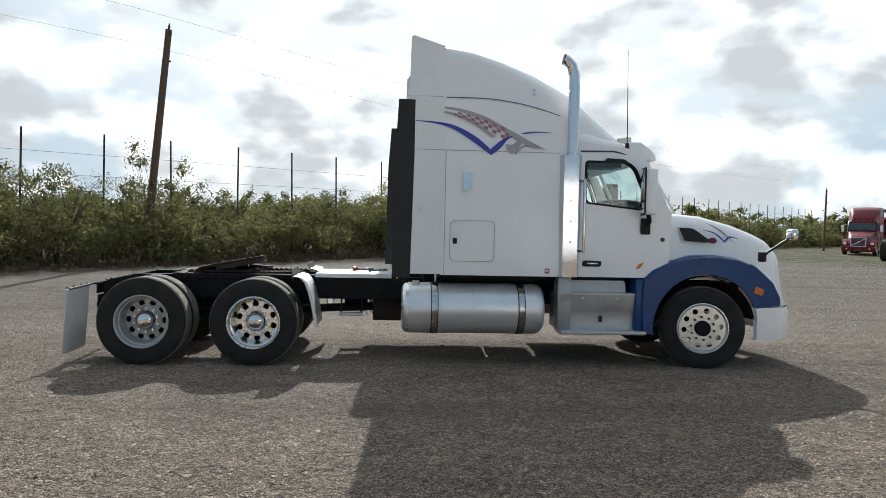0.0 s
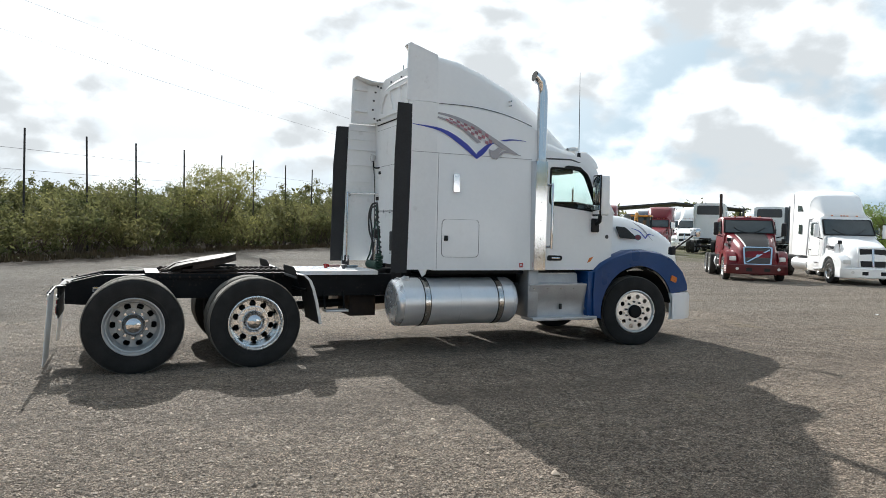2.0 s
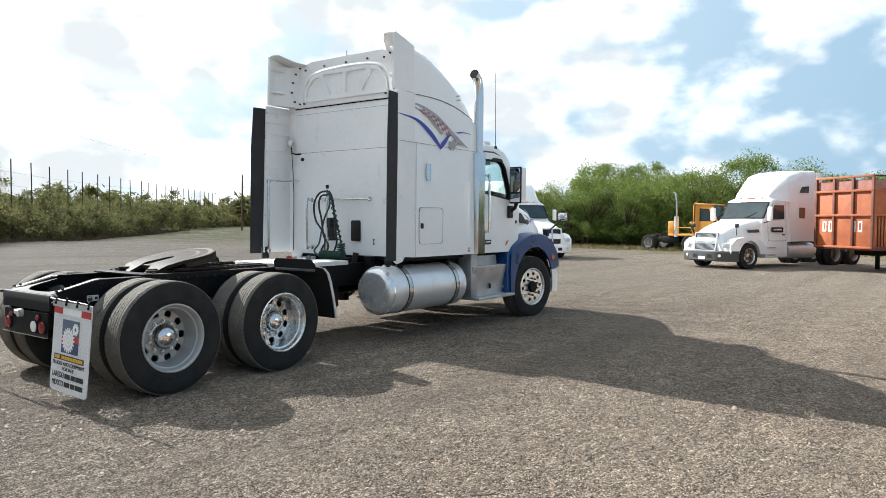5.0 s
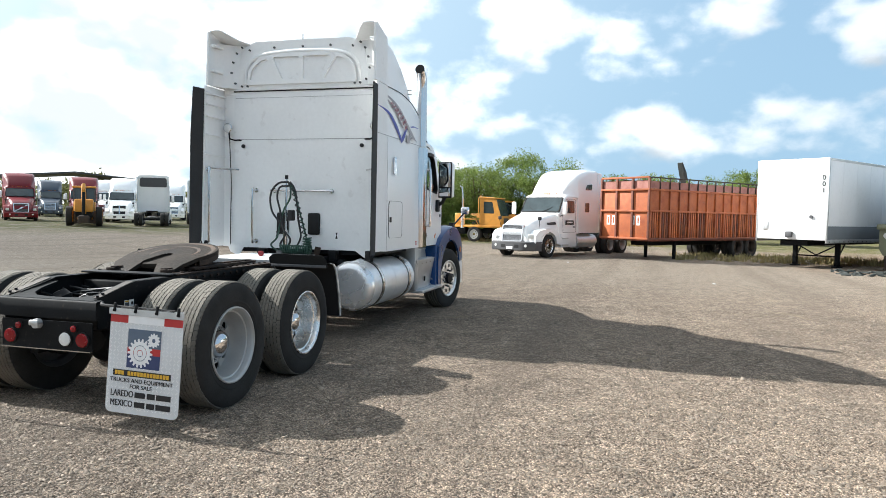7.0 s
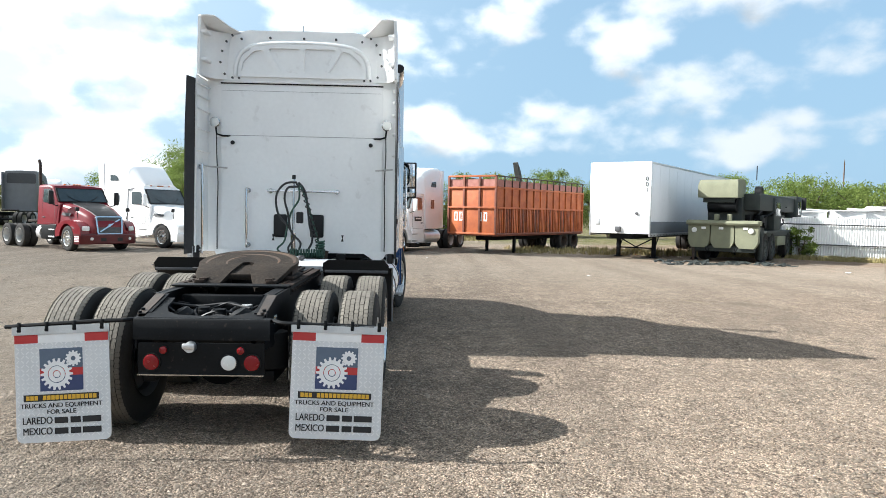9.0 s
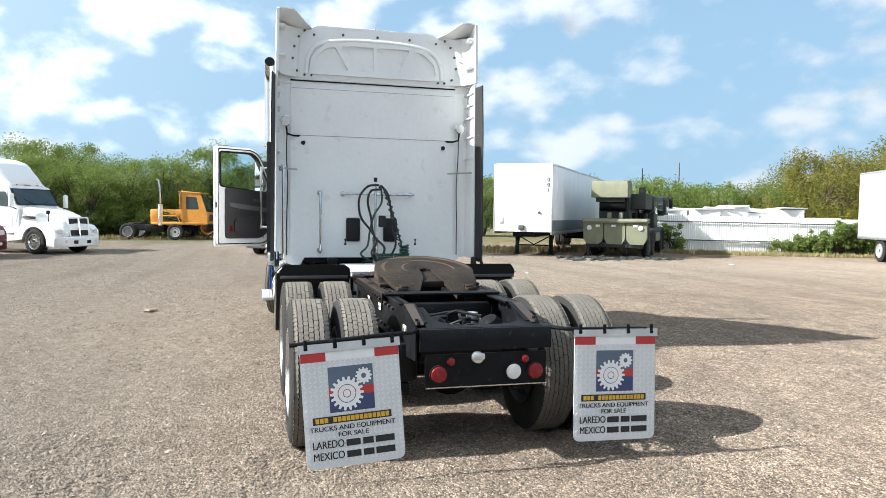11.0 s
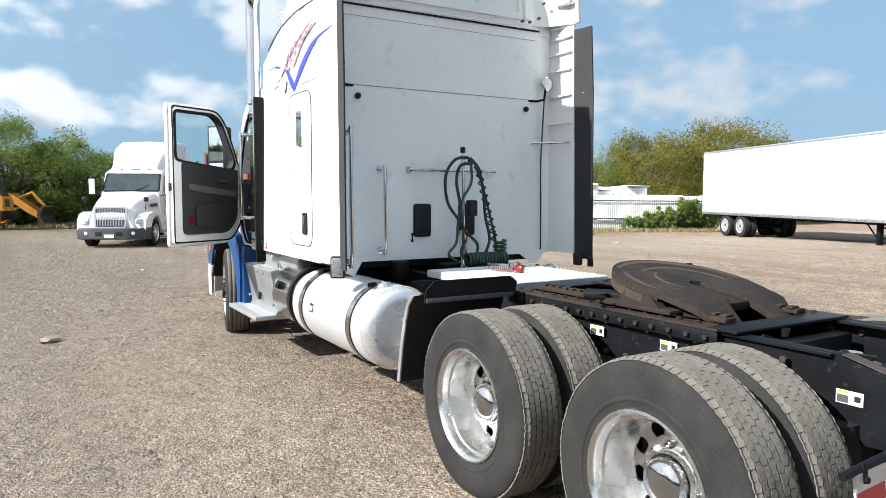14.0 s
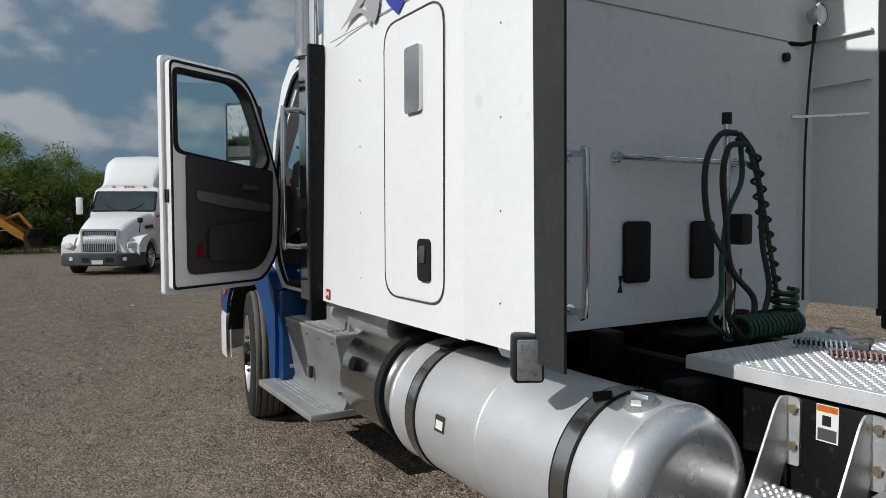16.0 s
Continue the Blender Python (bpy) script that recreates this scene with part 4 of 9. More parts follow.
# ---- fuel tanks ----
def tank(x0, x1, s, straps):
    r, zc, yc = 0.315, 0.69, s * 0.90
    prof = [(x0 + 0.09, r), (x1 - 0.09, r), (x1 - 0.06, r * 0.985),
            (x1 - 0.02, r * 0.90), (x1, r * 0.80), (x1, 0.0)]
    bm = lathe([(a, b) for a, b in prof], 56)
    moved(bm, pose(0, yc, zc, 0, 0, -90))
    t = part("fuel_tank", bm, ALU, truck, "brushed aluminium cylindrical fuel tank")
    head = lathe([(x0, 0.004), (x0, r * 0.2), (x0, r * 0.45), (x0, r * 0.66), (x0, r * 0.72), (x0 + 0.002, r * 0.76), (x0 + 0.008, r * 0.83), (x0 + 0.019, r * 0.895), (x0 + 0.036, r * 0.945), (x0 + 0.060, r * 0.982), (x0 + 0.09, r)], 56)
    part("tank_head", moved(head, pose(0, yc, zc, 0, 0, -90)), ALU_POLISH, t, "polished dished tank end")
    for x in straps:
        st = lathe([(x - 0.035, r + 0.001), (x - 0.035, r + 0.008), (x + 0.035, r + 0.008), (x + 0.035, r + 0.001)], 56)
        part("strap", moved(st, pose(0, yc, zc, 0, 0, -90)), STEEL, t)
        ed = bmesh.new()
        for dx in (-0.04, 0.04):
            lathe([(x + dx - 0.005, r), (x + dx - 0.005, r + 0.006), (x + dx + 0.005, r + 0.006), (x + dx + 0.005, r)], 56, ed)
        part("strap_liner", moved(ed, pose(0, yc, zc, 0, 0, -90)), RUBBER, t)
        part("strap_bracket", box(x - 0.05, x + 0.05, min(s * 0.44, s * 0.66), max(s * 0.44, s * 0.66), 0.40, 1.0, 0.01), BLACK_FRAME, t)
        part("strap_bolt", cyl((x - 0.02, s * 0.99, zc + r - 0.002), (x + 0.03, s * 1.03, zc + r - 0.012), 0.016, seg=8), BLACK_FRAME, t)
    weld = bmesh.new()
    for x in (x0 + 0.09, x1 - 0.09, 0.5 * (x0 + x1)):
        lathe([(x - 0.006, r - 0.001), (x, r + 0.003), (x + 0.006, r - 0.001)], 56, weld)
    part("weld_bead", moved(weld, pose(0, yc, zc, 0, 0, -90)), ALU, t)
    xf = x0 + 0.17
    cap = cyl((xf, s * 0.97, zc + r - 0.03), (xf, s * 0.975, zc + r + 0.004), 0.062, 0.058, 24)
    cyl((xf, s * 0.975, zc + r + 0.003), (xf, s * 0.977, zc + r + 0.018), 0.048, 0.044, 8, cap)
    box(xf - 0.04, xf + 0.04, s * 0.975 - 0.008, s * 0.975 + 0.008, zc + r + 0.014, zc + r + 0.028, 0.004, cap)
    part("filler_cap", cap, ALU_DULL, t)
    return t


tank(2.41, 4.17, -1, (2.81, 3.88))
lt = tank(1.96, 3.62, 1, (2.27, 3.33))
lab = [(3.02, -0.12), (3.10, -0.12), (3.10, 0.11), (3.02, 0.11)]
part("tank_label", plate(rounded(lab, 0.01), [], lambda u, v, w: (u, 0.90 + (0.3165 + w) * math.cos(v + 0.12), 0.69 + (0.3165 + w) * math.sin(v + 0.12)), 0.002), RUST, lt)
part("tank_label", plate([(3.032, -0.08), (3.088, -0.08), (3.088, 0.04), (3.032, 0.04)], [], lambda u, v, w: (u, 0.90 + (0.319 + w) * math.cos(v + 0.12), 0.69 + (0.319 + w) * math.sin(v + 0.12)), 0.001), LABEL_WHITE, lt)
# exhaust canister ahead of the left tank
can = part("exhaust_canister", moved(lathe([(3.70, 0.0), (3.70, 0.25), (3.73, 0.30), (4.24, 0.30), (4.27, 0.26), (4.27, 0.0)], 48), pose(0, 0.89, 0.70, 0, 0, -90)), STEEL, truck, "polished dark steel exhaust canister")
part("canister_band", moved(lathe([(3.68, 0.29), (3.68, 0.318), (3.74, 0.318), (3.74, 0.29)], 48), pose(0, 0.89, 0.70, 0, 0, -90)), RUBBER, can)
part("canister_port", cyl((4.02, 1.15, 0.80), (4.02, 1.21, 0.82), 0.04, seg=14), BLACK_FRAME, can)
part("exhaust_pipe", cyl((3.95, 0.93, 1.0), (4.75, 0.95, 1.0), 0.10, seg=24), ALU_DULL, truck)
part("air_reservoir", cyl((3.4, -0.25, 0.62), (4.3, -0.25, 0.62), 0.13), BLACK_FRAME, truck)
part("battery_tray", box(2.04, 2.42, -0.28, 0.28, 0.44, 0.72, 0.02), RUST, truck)
rs_ = part("side_step", box(1.62, 1.92, -0.66, -0.50, 0.545, 0.575, 0.006), ALU_DULL, truck)
for x in (1.64, 1.90):
    part("step_bracket", tube([(x, -0.52, 0.56), (x, -0.50, 0.62), (x, -0.45, 0.80)], 0.012, 8), BLACK_FRAME, rs_)


# ---- cab steps ----
def cab_steps(s, x0, x1):
    def yb(a, b):
        return (min(s * a, s * b), max(s * a, s * b))
    body = plate([(0.60, 0.46), (1.12, 0.46), (1.10, 0.50), (1.13, 0.71), (1.165, 0.89), (1.165, 0.905), (0.60, 0.905)], [],
                 lambda u, v, w: (x0 + w, s * u, v), x1 - x0)
    plate([(0.62, 0.903), (1.05, 0.903), (1.03, 1.05), (0.62, 1.05)], [], lambda u, v, w: (x0 + 0.08 + w, s * u, v), x1 - x0 - 0.22, body)
    st = part("step_box", body, STEP_ALU, truck, "brushed aluminium cab step box")
    part("lower_tread", box(x0 - 0.01, x1 + 0.06, *yb(0.95, 1.27 if s < 0 else 1.33), 0.42, 0.462, 0.006), STEP_TREAD, st)
    part("upper_tread", box(x0 - 0.01, x1 + 0.01, *yb(1.0, 1.17), 0.90, 0.922, 0.004), STEP_TREAD, st)
    part("top_tread", box(x0 + 0.12, x1 - 0.16, *yb(0.80, 1.045), 1.05, 1.072, 0.004), STEP_TREAD, st)
    b = bmesh.new()
    for i in range(26):
        for k in range(4):
            x, y = x0 + 0.03 + i * (x1 - x0) / 27, s * (1.14 + 0.033 * k)
            cyl((x, y, 0.462), (x, y, 0.468), 0.009, 0.006, 5, b)
    for i in range(26):
        for k in range(3):
            x, y = x0 + 0.03 + i * (x1 - x0) / 27, s * (1.06 + 0.033 * k)
            cyl((x, y, 0.922), (x, y, 0.928), 0.009, 0.006, 5, b)
    part("tread_studs", b, STEP_TREAD, st)
    b = bmesh.new()
    for i in range(5):
        x = x0 + 0.06 + i * (x1 - x0 - 0.12) / 4
        cyl((x, s * 1.14, 0.86), (x, s * 1.168, 0.86), 0.009, seg=8, bm=b)
    for x in (x0 + 0.04, x1 - 0.05):
        cyl((x, s * 1.10, 0.56), (x, s * 1.14, 0.56), 0.018, seg=10, bm=b)
    part("step_bolts", b, STEEL, st)
    part("step_latch", box(x0 + 0.5, x0 + 0.54, *yb(1.125, 1.145), 0.56, 0.64, 0.006), BLACK_PLASTIC, st)


cab_steps(-1, 4.36, 5.36)
cab_steps(1, 4.36, 5.36)

# ---- sleeper and cab shell ----
SIDE = 1.205


def side_profile(x):
    """Height of the roof's side edge along the truck."""
    pts = [(2.45, 3.955), (2.95, 3.83), (3.5, 3.69), (4.06, 3.52), (4.34, 3.39), (4.59, 3.26), (4.95, 2.95), (5.2, 2.72)]
    for (a, za), (b, zb) in zip(pts, pts[1:]):
        if x <= b:
            return za + (zb - za) * (x - a) / (b - a)
    return pts[-1][1]


def seam_z(x):
    """The joint between sleeper and roof fairing, dipping towards the cab."""
    return 3.262 - 0.19 * max(0.0, (x - 3.4) / 0.95) ** 1.6


# lower sleeper box: up to the seam under the roof fairing
sl = [(x, SIDE - 0.01 * smoothstep(4.2, 4.52, x), 1.197 - 0.04 * smoothstep(3.8, 4.52, x), 1.12, seam_z(x), 0.03) for x in (2.87, 3.3, 3.6, 3.8, 4.0, 4.2, 4.36, 4.52)]
sleeper = part("sleeper", hull(sl), WHITE, truck, "white sleeper box with striped decals")
rw = part("rear_wall", plate(rounded([(-1.02, 1.13), (1.02, 1.13), (1.02, 3.27), (-1.02, 3.27)], [0, 0, 0.12, 0.12]), [], on_yz(2.868, -1), 0.02), WHITE_OLD, sleeper)

# roof fairing: upper shell in steps of falling height, over the cab too
rf = []
for x, wt, r in ((2.86, 1.175, 0.09), (3.2, 1.165, 0.12), (3.6, 1.14, 0.20), (4.0, 1.10, 0.28), (4.3, 1.06, 0.32), (4.55, 1.0, 0.36), (4.78, 0.94, 0.36), (4.97, 0.92, 0.32), (5.16, 0.90, 0.25)):
    z0 = seam_z(x) - 0.06 if x < 4.5 else 2.98 - (x - 4.5) * 0.6
    z1 = side_profile(x) + 0.03 + 0.07 * smoothstep(2.8, 3.4, x) + 0.03 * smoothstep(4.2, 4.8, x)
    z0 = min(z0, z1 - r - 0.02)
    rf.append((x, min(1.195, wt + 0.03), wt, z0, z1, min(r, z1 - z0 - 0.01)))
roof = part("roof_fairing", hull(rf), WHITE, truck, "white high roof fairing")

# side extenders behind the sleeper, with the raised fairing wings above
for s in (1, -1):
    low = part("side_extender", plate([(2.37, 1.13), (2.88, 1.13), (2.88, 3.262), (2.43, 3.262), (2.41, 2.62)] if s > 0 else [(2.49, 1.13), (2.88, 1.13), (2.88, 3.262), (2.53, 3.262), (2.52, 2.62)], [],
                                      lambda u, v, w: (u, s * (SIDE - w - 0.02 * smoothstep(2.9, 2.4, u) * 0), v), 0.022), WHITE_OLD, sleeper)
    wing = part("fairing_wing", plate([(2.455, 3.272), (2.875, 3.272), (2.875, 3.875), (2.50, 3.99), (2.47, 3.97)], [],
                                      lambda u, v, w: (u, s * (1.20 - w - 0.015 * (v - 3.27)), v), 0.03), WHITE_OLD, roof)
    # curved top return of the wing
    pts = [(1.19, 3.985), (1.08, 3.992), (1.0, 3.985), (0.93, 3.95), (0.84, 3.90), (0.72, 3.88)]
    a = [(2.49, s * y, z) for y, z in pts[:3]] + [(2.55, s * 0.94, 3.95), (2.68, s * 0.86, 3.90), (2.84, s * 0.76, 3.87)]
    b = [(2.88, s * 1.18, 3.85), (2.88, s * 1.08, 3.86), (2.88, s * 1.0, 3.86), (2.88, s * 0.93, 3.86), (2.88, s * 0.86, 3.855), (2.88, s * 0.80, 3.85)]
    a2 = [(x, y, z - 0.012) for x, y, z in a]
    b2 = [(x, y, z - 0.012) for x, y, z in b]
    part("wing_top", rings([a, b, b2, a2, a], cap=False, closed=False), WHITE_OLD, roof)
    # rounded inner corner from the wing to the roof's back
    loops = []
    for z in (3.28, 3.50, 3.70, 3.86):
        lp = []
        for i in range(7):
            t = i / 6
            a = t * math.pi / 2
            lp.append((2.56 + 0.29 * math.sin(a) , s * (1.165 - 0.33 * (1 - math.cos(a))), z))
        loops.append(lp)
    part("wing_fillet", rings(loops, cap=False, closed=False), WHITE_OLD, roof)
    for z in (3.45, 3.78):
        part("wing_rib", box(2.50, 2.70, min(s * 1.09, s * 1.17), max(s * 1.09, s * 1.17), z, z + 0.035, 0.01), WHITE_OLD, roof)
    b = bmesh.new()
    for y, z in ((0.86, 3.82), (0.93, 3.74), (0.98, 3.62), (1.0, 3.48), (0.95, 3.34), (0.86, 3.30), (0.78, 3.30), (0.75, 3.78)):
        cyl((2.80 - 0.22 * max(0, y - 0.82), s * y, z), (2.775 - 0.22 * max(0, y - 0.82), s * y, z), 0.014, seg=8, bm=b)
    part("fairing_rivets", b, DARK_GREY, roof)
    # small cross ties of the extender
    for z in (2.36, 2.62, 2.86, 3.02, 3.16):
        part("extender_tie", box(2.42 if s > 0 else 2.54, 2.86, min(s * 1.15, s * 1.185), max(s * 1.15, s * 1.185), z, z + 0.012), WHITE_OLD, sleeper)
    part("extender_strut", tube([(2.42 if s > 0 else 2.54, s * 1.16, 2.18), (2.66, s * 1.10, 2.18), (2.845, s * 0.94, 2.18)], 0.011, 8), STEEL, sleeper)
    # black rubber edge, folded outwards
    outer = [(2.28, 1.09), (2.50, 1.09), (2.53, 2.62), (2.54, 3.22), (2.33, 3.22), (2.30, 2.62)] if s < 0 else [(2.185, 1.12), (2.385, 1.12), (2.42, 2.62), (2.44, 3.22), (2.245, 3.22), (2.205, 2.62)]
    part("rubber_edge", plate(outer, [], lambda u, v, w: (u, s * (SIDE + 0.013 + (2.42 - u) * (0.12 if s < 0 else 0.20) - w), v), 0.012), RUBBER_EDGE, sleeper, "black rubber edge of the cab extender")
    # seams of the side panels
    b = bmesh.new()
    box(2.40, 4.3, min(s * SIDE, s * (SIDE + 0.0015)), max(s * SIDE, s * (SIDE + 0.0015)), 2.626, 2.632, 0, b)
    if s < 0:
        box(2.905, 2.911, -SIDE - 0.0015, -SIDE, 1.13, 2.626, 0, b)
    part("panel_seam", b, SEAM, sleeper)
    tr = ribbon([(x, seam_z(x) + 0.004) for x in (2.9, 3.4, 3.8, 4.1, 4.3)], [(x, seam_z(x) - 0.004) for x in (2.9, 3.4, 3.8, 4.1, 4.3)],
                lambda u, v, w: (u, s * (1.188 + w - 0.03 * smoothstep(3.8, 4.52, u)), v), 0.012)
    part("roof_seam", tr, DARK_GREY, roof)
    b = bmesh.new()
    cyl((3.98, s * 1.10, 3.40), (3.98, s * 1.16, 3.40), 0.012, seg=8, bm=b)
    cyl((3.98, s * 1.10, 3.34), (3.98, s * 1.165, 3.34), 0.012, seg=8, bm=b)
    part("roof_studs", b, STEEL, roof)

# moulded back of the roof fairing
back = part("fairing_back", plate(rounded([(-0.95, 3.275), (0.95, 3.275), (0.90, 3.80), (0.70, 3.90), (-0.70, 3.90), (-0.90, 3.80)], 0.05), [], on_yz(2.858, -1), 0.03), WHITE_OLD, roof)
arch = [(0.84, 3.33), (0.82, 3.50), (0.74, 3.64), (0.55, 3.72), (0.2, 3.75), (-0.2, 3.75), (-0.55, 3.72), (-0.74, 3.64), (-0.82, 3.50), (-0.84, 3.33)]
part("moulded_arch", tube([(2.83, y, z) for y, z in [tuple(p)[:2] for p in smooth_line([(a, b, 0) for a, b in arch], 4)]], 0.030, 10), WHITE_OLD, back)
cutouts = [rounded([(-0.33, 3.38), (-0.76, 3.38), (-0.73, 3.52), (-0.60, 3.64), (-0.50, 3.66)], 0.03), rounded([(0.33, 3.38), (0.76, 3.38), (0.73, 3.52), (0.60, 3.64), (0.50, 3.66)], 0.03),
           rounded([(-0.27, 3.38), (-0.03, 3.38), (-0.03, 3.68), (-0.42, 3.68)], 0.03), rounded([(0.03, 3.38), (0.27, 3.38), (0.42, 3.68), (0.03, 3.68)], 0.03)]
part("recess_frame", plate(rounded([(-0.80, 3.32), (0.80, 3.32), (0.78, 3.52), (0.62, 3.69), (0.3, 3.73), (-0.3, 3.73), (-0.62, 3.69), (-0.78, 3.52)], 0.04), cutouts, on_yz(2.829, -1), 0.028), WHITE_OLD, back)
part("roof_lip", tube([(2.835, y, 3.262) for y in (-1.0, -0.5, 0, 0.5, 1.0)], 0.014, 8), WHITE_OLD, back)
part("gasket", box(2.835, 2.85, -1.02, 1.02, 3.235, 3.25), RUBBER, back)
b = bmesh.new()
for y in (-0.42, -0.02, 0.40):
    cyl((2.83, y, 3.81), (2.815, y, 3.81), 0.016, seg=8, bm=b)
part("fairing_rivets", b, DARK_GREY, back)
part("roof_pin", cyl((2.86, 0.0, 3.90), (2.86, 0.0, 3.98), 0.008), STEEL, roof)

# rear wall fittings
b = box(2.845, 2.849, -1.0, 1.0, 2.588, 2.594)
box(2.845, 2.849, -1.0, 1.0, 3.15, 3.154, 0, b)
part("wall_seam", b, SEAM, rw)
for y in (0.262, -0.20):
    v = part("wall_vent", moved(box(-0.03, 0.0, -0.085, 0.085, -0.145, 0.145, 0.022), pose(2.85, y, 1.46)), BLACK_PLASTIC, rw, "black plastic cab vent")
def grab(p, q, out, r=0.016):
    p, q, o = Vector(p), Vector(q), Vector(out)
    d = (q - p).normalized() * 0.03
    pts = [p, p + o * 0.7, p + o + d, q + o - d, q + o * 0.7, q]
    bm = tube(smooth_line(pts, 4), r, 10)
    for e in (p, q):
        cyl(e, e + o.normalized() * 0.012, 0.032, 0.03, 14, bm)
    return bm
part("grab_rail", grab((2.85, 0.39, 1.90), (2.85, -0.45, 1.90), (-0.07, 0, 0)), CHROME, rw)
part("grab_rail", grab((2.85, 0.67, 1.90), (2.85, 0.67, 1.21), (-0.11, 0, 0)), CHROME, rw)
part("grab_rail", grab((2.44, 1.15, 2.16), (2.44, 1.15, 1.16), (-0.03, -0.03, 0)), CHROME, sleeper)
for s in (1, -1):
    lamp = part("work_lamp", moved(lathe([(0.0, 0.0), (0.0, 0.04), (0.04, 0.062), (0.06, 0.066), (0.064, 0.056)], 24), pose(2.83, s * 1.075, 2.745, 0, 0, 90)), CHROME, sleeper, "round chrome work lamp")
    part("lens", moved(lathe([(0.058, 0.06), (0.068, 0.04), (0.072, 0.0)], 24), pose(2.83, s * 1.075, 2.745, 0, 0, 90)), CLEAR_LENS, lamp)
    part("lamp_stem", tube([(2.80, s * 1.07, 2.69), (2.80, s * 1.06, 2.60), (2.82, s * 0.99, 2.58), (2.86, s * 0.90, 2.585)], 0.012), BLACK_FRAME, lamp)
    part("wall_button", moved(lathe([(0, 0.026), (0.03, 0.025), (0.035, 0.0)], 16), pose(2.855, s * 0.87, 2.50, 0, 0, 90)), BLACK_PLASTIC, rw)
    part("lamp_cable", tube(smooth_line([(2.80, s * 1.06, 2.62), (2.825, s * 1.065, 2.35), (2.83, s * 1.05, 2.0), (2.835, s * 1.06, 1.6), (2.83, s * 1.06, 1.15)], 6), 0.007, 6), HOSE_BLACK, rw)
part("decal_mark", plate([(0.34, 1.27), (0.375, 1.27), (0.36, 1.31), (0.37, 1.35), (0.34, 1.35), (0.35, 1.31)], [], on_yz(2.847, -1), 0.001), INK, rw)
part("decal_mark", plate([(-0.54, 1.27), (-0.505, 1.27), (-0.52, 1.31), (-0.51, 1.35), (-0.54, 1.35), (-0.53, 1.31)], [], on_yz(2.847, -1), 0.001), INK, rw)
sill = plate([(-1.05, 1.06), (-0.95, 1.02), (-0.80, 1.12), (0.85, 1.12), (0.92, 1.0), (1.05, 1.05), (1.10, 1.15), (-1.10, 1.15)], [], on_yz(2.83, -1), 0.012)
part("rear_sill", sill, WHITE_OLD, rw)
part("cab_underside", box(2.88, 5.2, -1.0, 1.0, 1.06, 1.12), BLACK_FRAME, truck)
for y0, y1, z1 in ((-0.58, -0.46, 1.12), (0.46, 0.58, 1.12)):
    part("cab_mount", box(2.70, 2.82, y0, y1, 0.96, z1, 0.02), BLACK_FRAME, truck)
part("cab_crossbar", box(2.6, 2.9, -0.2, 0.15, 1.0, 1.08, 0.01), BLACK_FRAME, truck)
part("cab_shock", cyl((2.68, -0.30, 0.98), (2.70, -0.33, 1.16), 0.04), RUST, truck)

# trailer hoses on their post
post = part("hose_post", cyl((2.50, 0.04, 1.07), (2.52, 0.04, 2.06), 0.014, seg=12), CHROME, truck)
cyl_b = cyl((2.50, 0.04, 1.07), (2.505, 0.04, 1.38), 0.035, seg=16)
part("post_sleeve", cyl_b, CHROME, post)
part("post_cap", cyl((2.52, 0.04, 2.04), (2.52, 0.04, 2.09), 0.022), BLACK_PLASTIC, post)
part("hose_clip", box(2.46, 2.54, -0.08, 0.0, 1.50, 1.64, 0.015), BLACK_PLASTIC, post)
def hose(pts, r, mt, nm="air_hose"):
    return part(nm, tube(smooth_line(pts, 8), r, 8), mt, post)
hose([(2.50, 0.00, 2.0), (2.48, 0.14, 1.98), (2.47, 0.24, 1.84), (2.47, 0.22, 1.62), (2.48, 0.09, 1.45), (2.48, 0.03, 1.32), (2.46, 0.09, 1.20), (2.42, 0.05, 1.10)], 0.0135, HOSE_BLACK)
hose([(2.50, 0.0, 1.98), (2.47, -0.02, 1.95), (2.46, 0.10, 1.93), (2.46, 0.14, 1.80), (2.47, 0.10, 1.62), (2.47, 0.06, 1.40), (2.44, -0.06, 1.26), (2.42, -0.02, 1.14)], 0.0135, HOSE_BLACK)
hose([(2.50, -0.02, 2.0), (2.48, -0.10, 1.90), (2.47, -0.14, 1.70), (2.47, -0.16, 1.5), (2.46, -0.20, 1.3), (2.45, -0.14, 1.16)], 0.013, HOSE_BLACK)
hose([(2.50, -0.02, 2.0), (2.49, -0.03, 1.80), (2.49, 0.06, 1.64), (2.48, 0.11, 1.45), (2.46, 0.14, 1.28), (2.45, 0.22, 1.18), (2.44, 0.10, 1.10)], 0.012, HOSE_GREEN)
coilb = [(2.47 + 0.027 * math.cos(i * 0.42), -0.075 - 0.00135 * i + 0.027 * math.sin(i * 0.42), 1.93 - 0.0046 * i) for i in range(170)]
part("coil_hose", tube(coilb, 0.0075, 6), HOSE_BLACK, post)
hose([(2.48, -0.05, 1.96), (2.47, -0.13, 1.76), (2.47, -0.21, 1.50), (2.47, -0.28, 1.24), (2.45, -0.26, 1.12)], 0.011, HOSE_GREEN)
coilg = [(2.42 + 0.05 * math.cos(i * 0.62), 0.06 - 0.0031 * i, 1.135 + 0.05 * math.sin(i * 0.62)) for i in range(135)]
part("coil_hose", tube(coilg, 0.011, 6), HOSE_GREEN, post)
coilh = [(2.44 + 0.05 * math.cos(i * 0.62), -0.30 + 0.05 * math.sin(i * 0.62), 1.10 + 0.0032 * i) for i in range(60)]
part("coil_hose", tube(coilh, 0.011, 6), HOSE_GREEN, post)
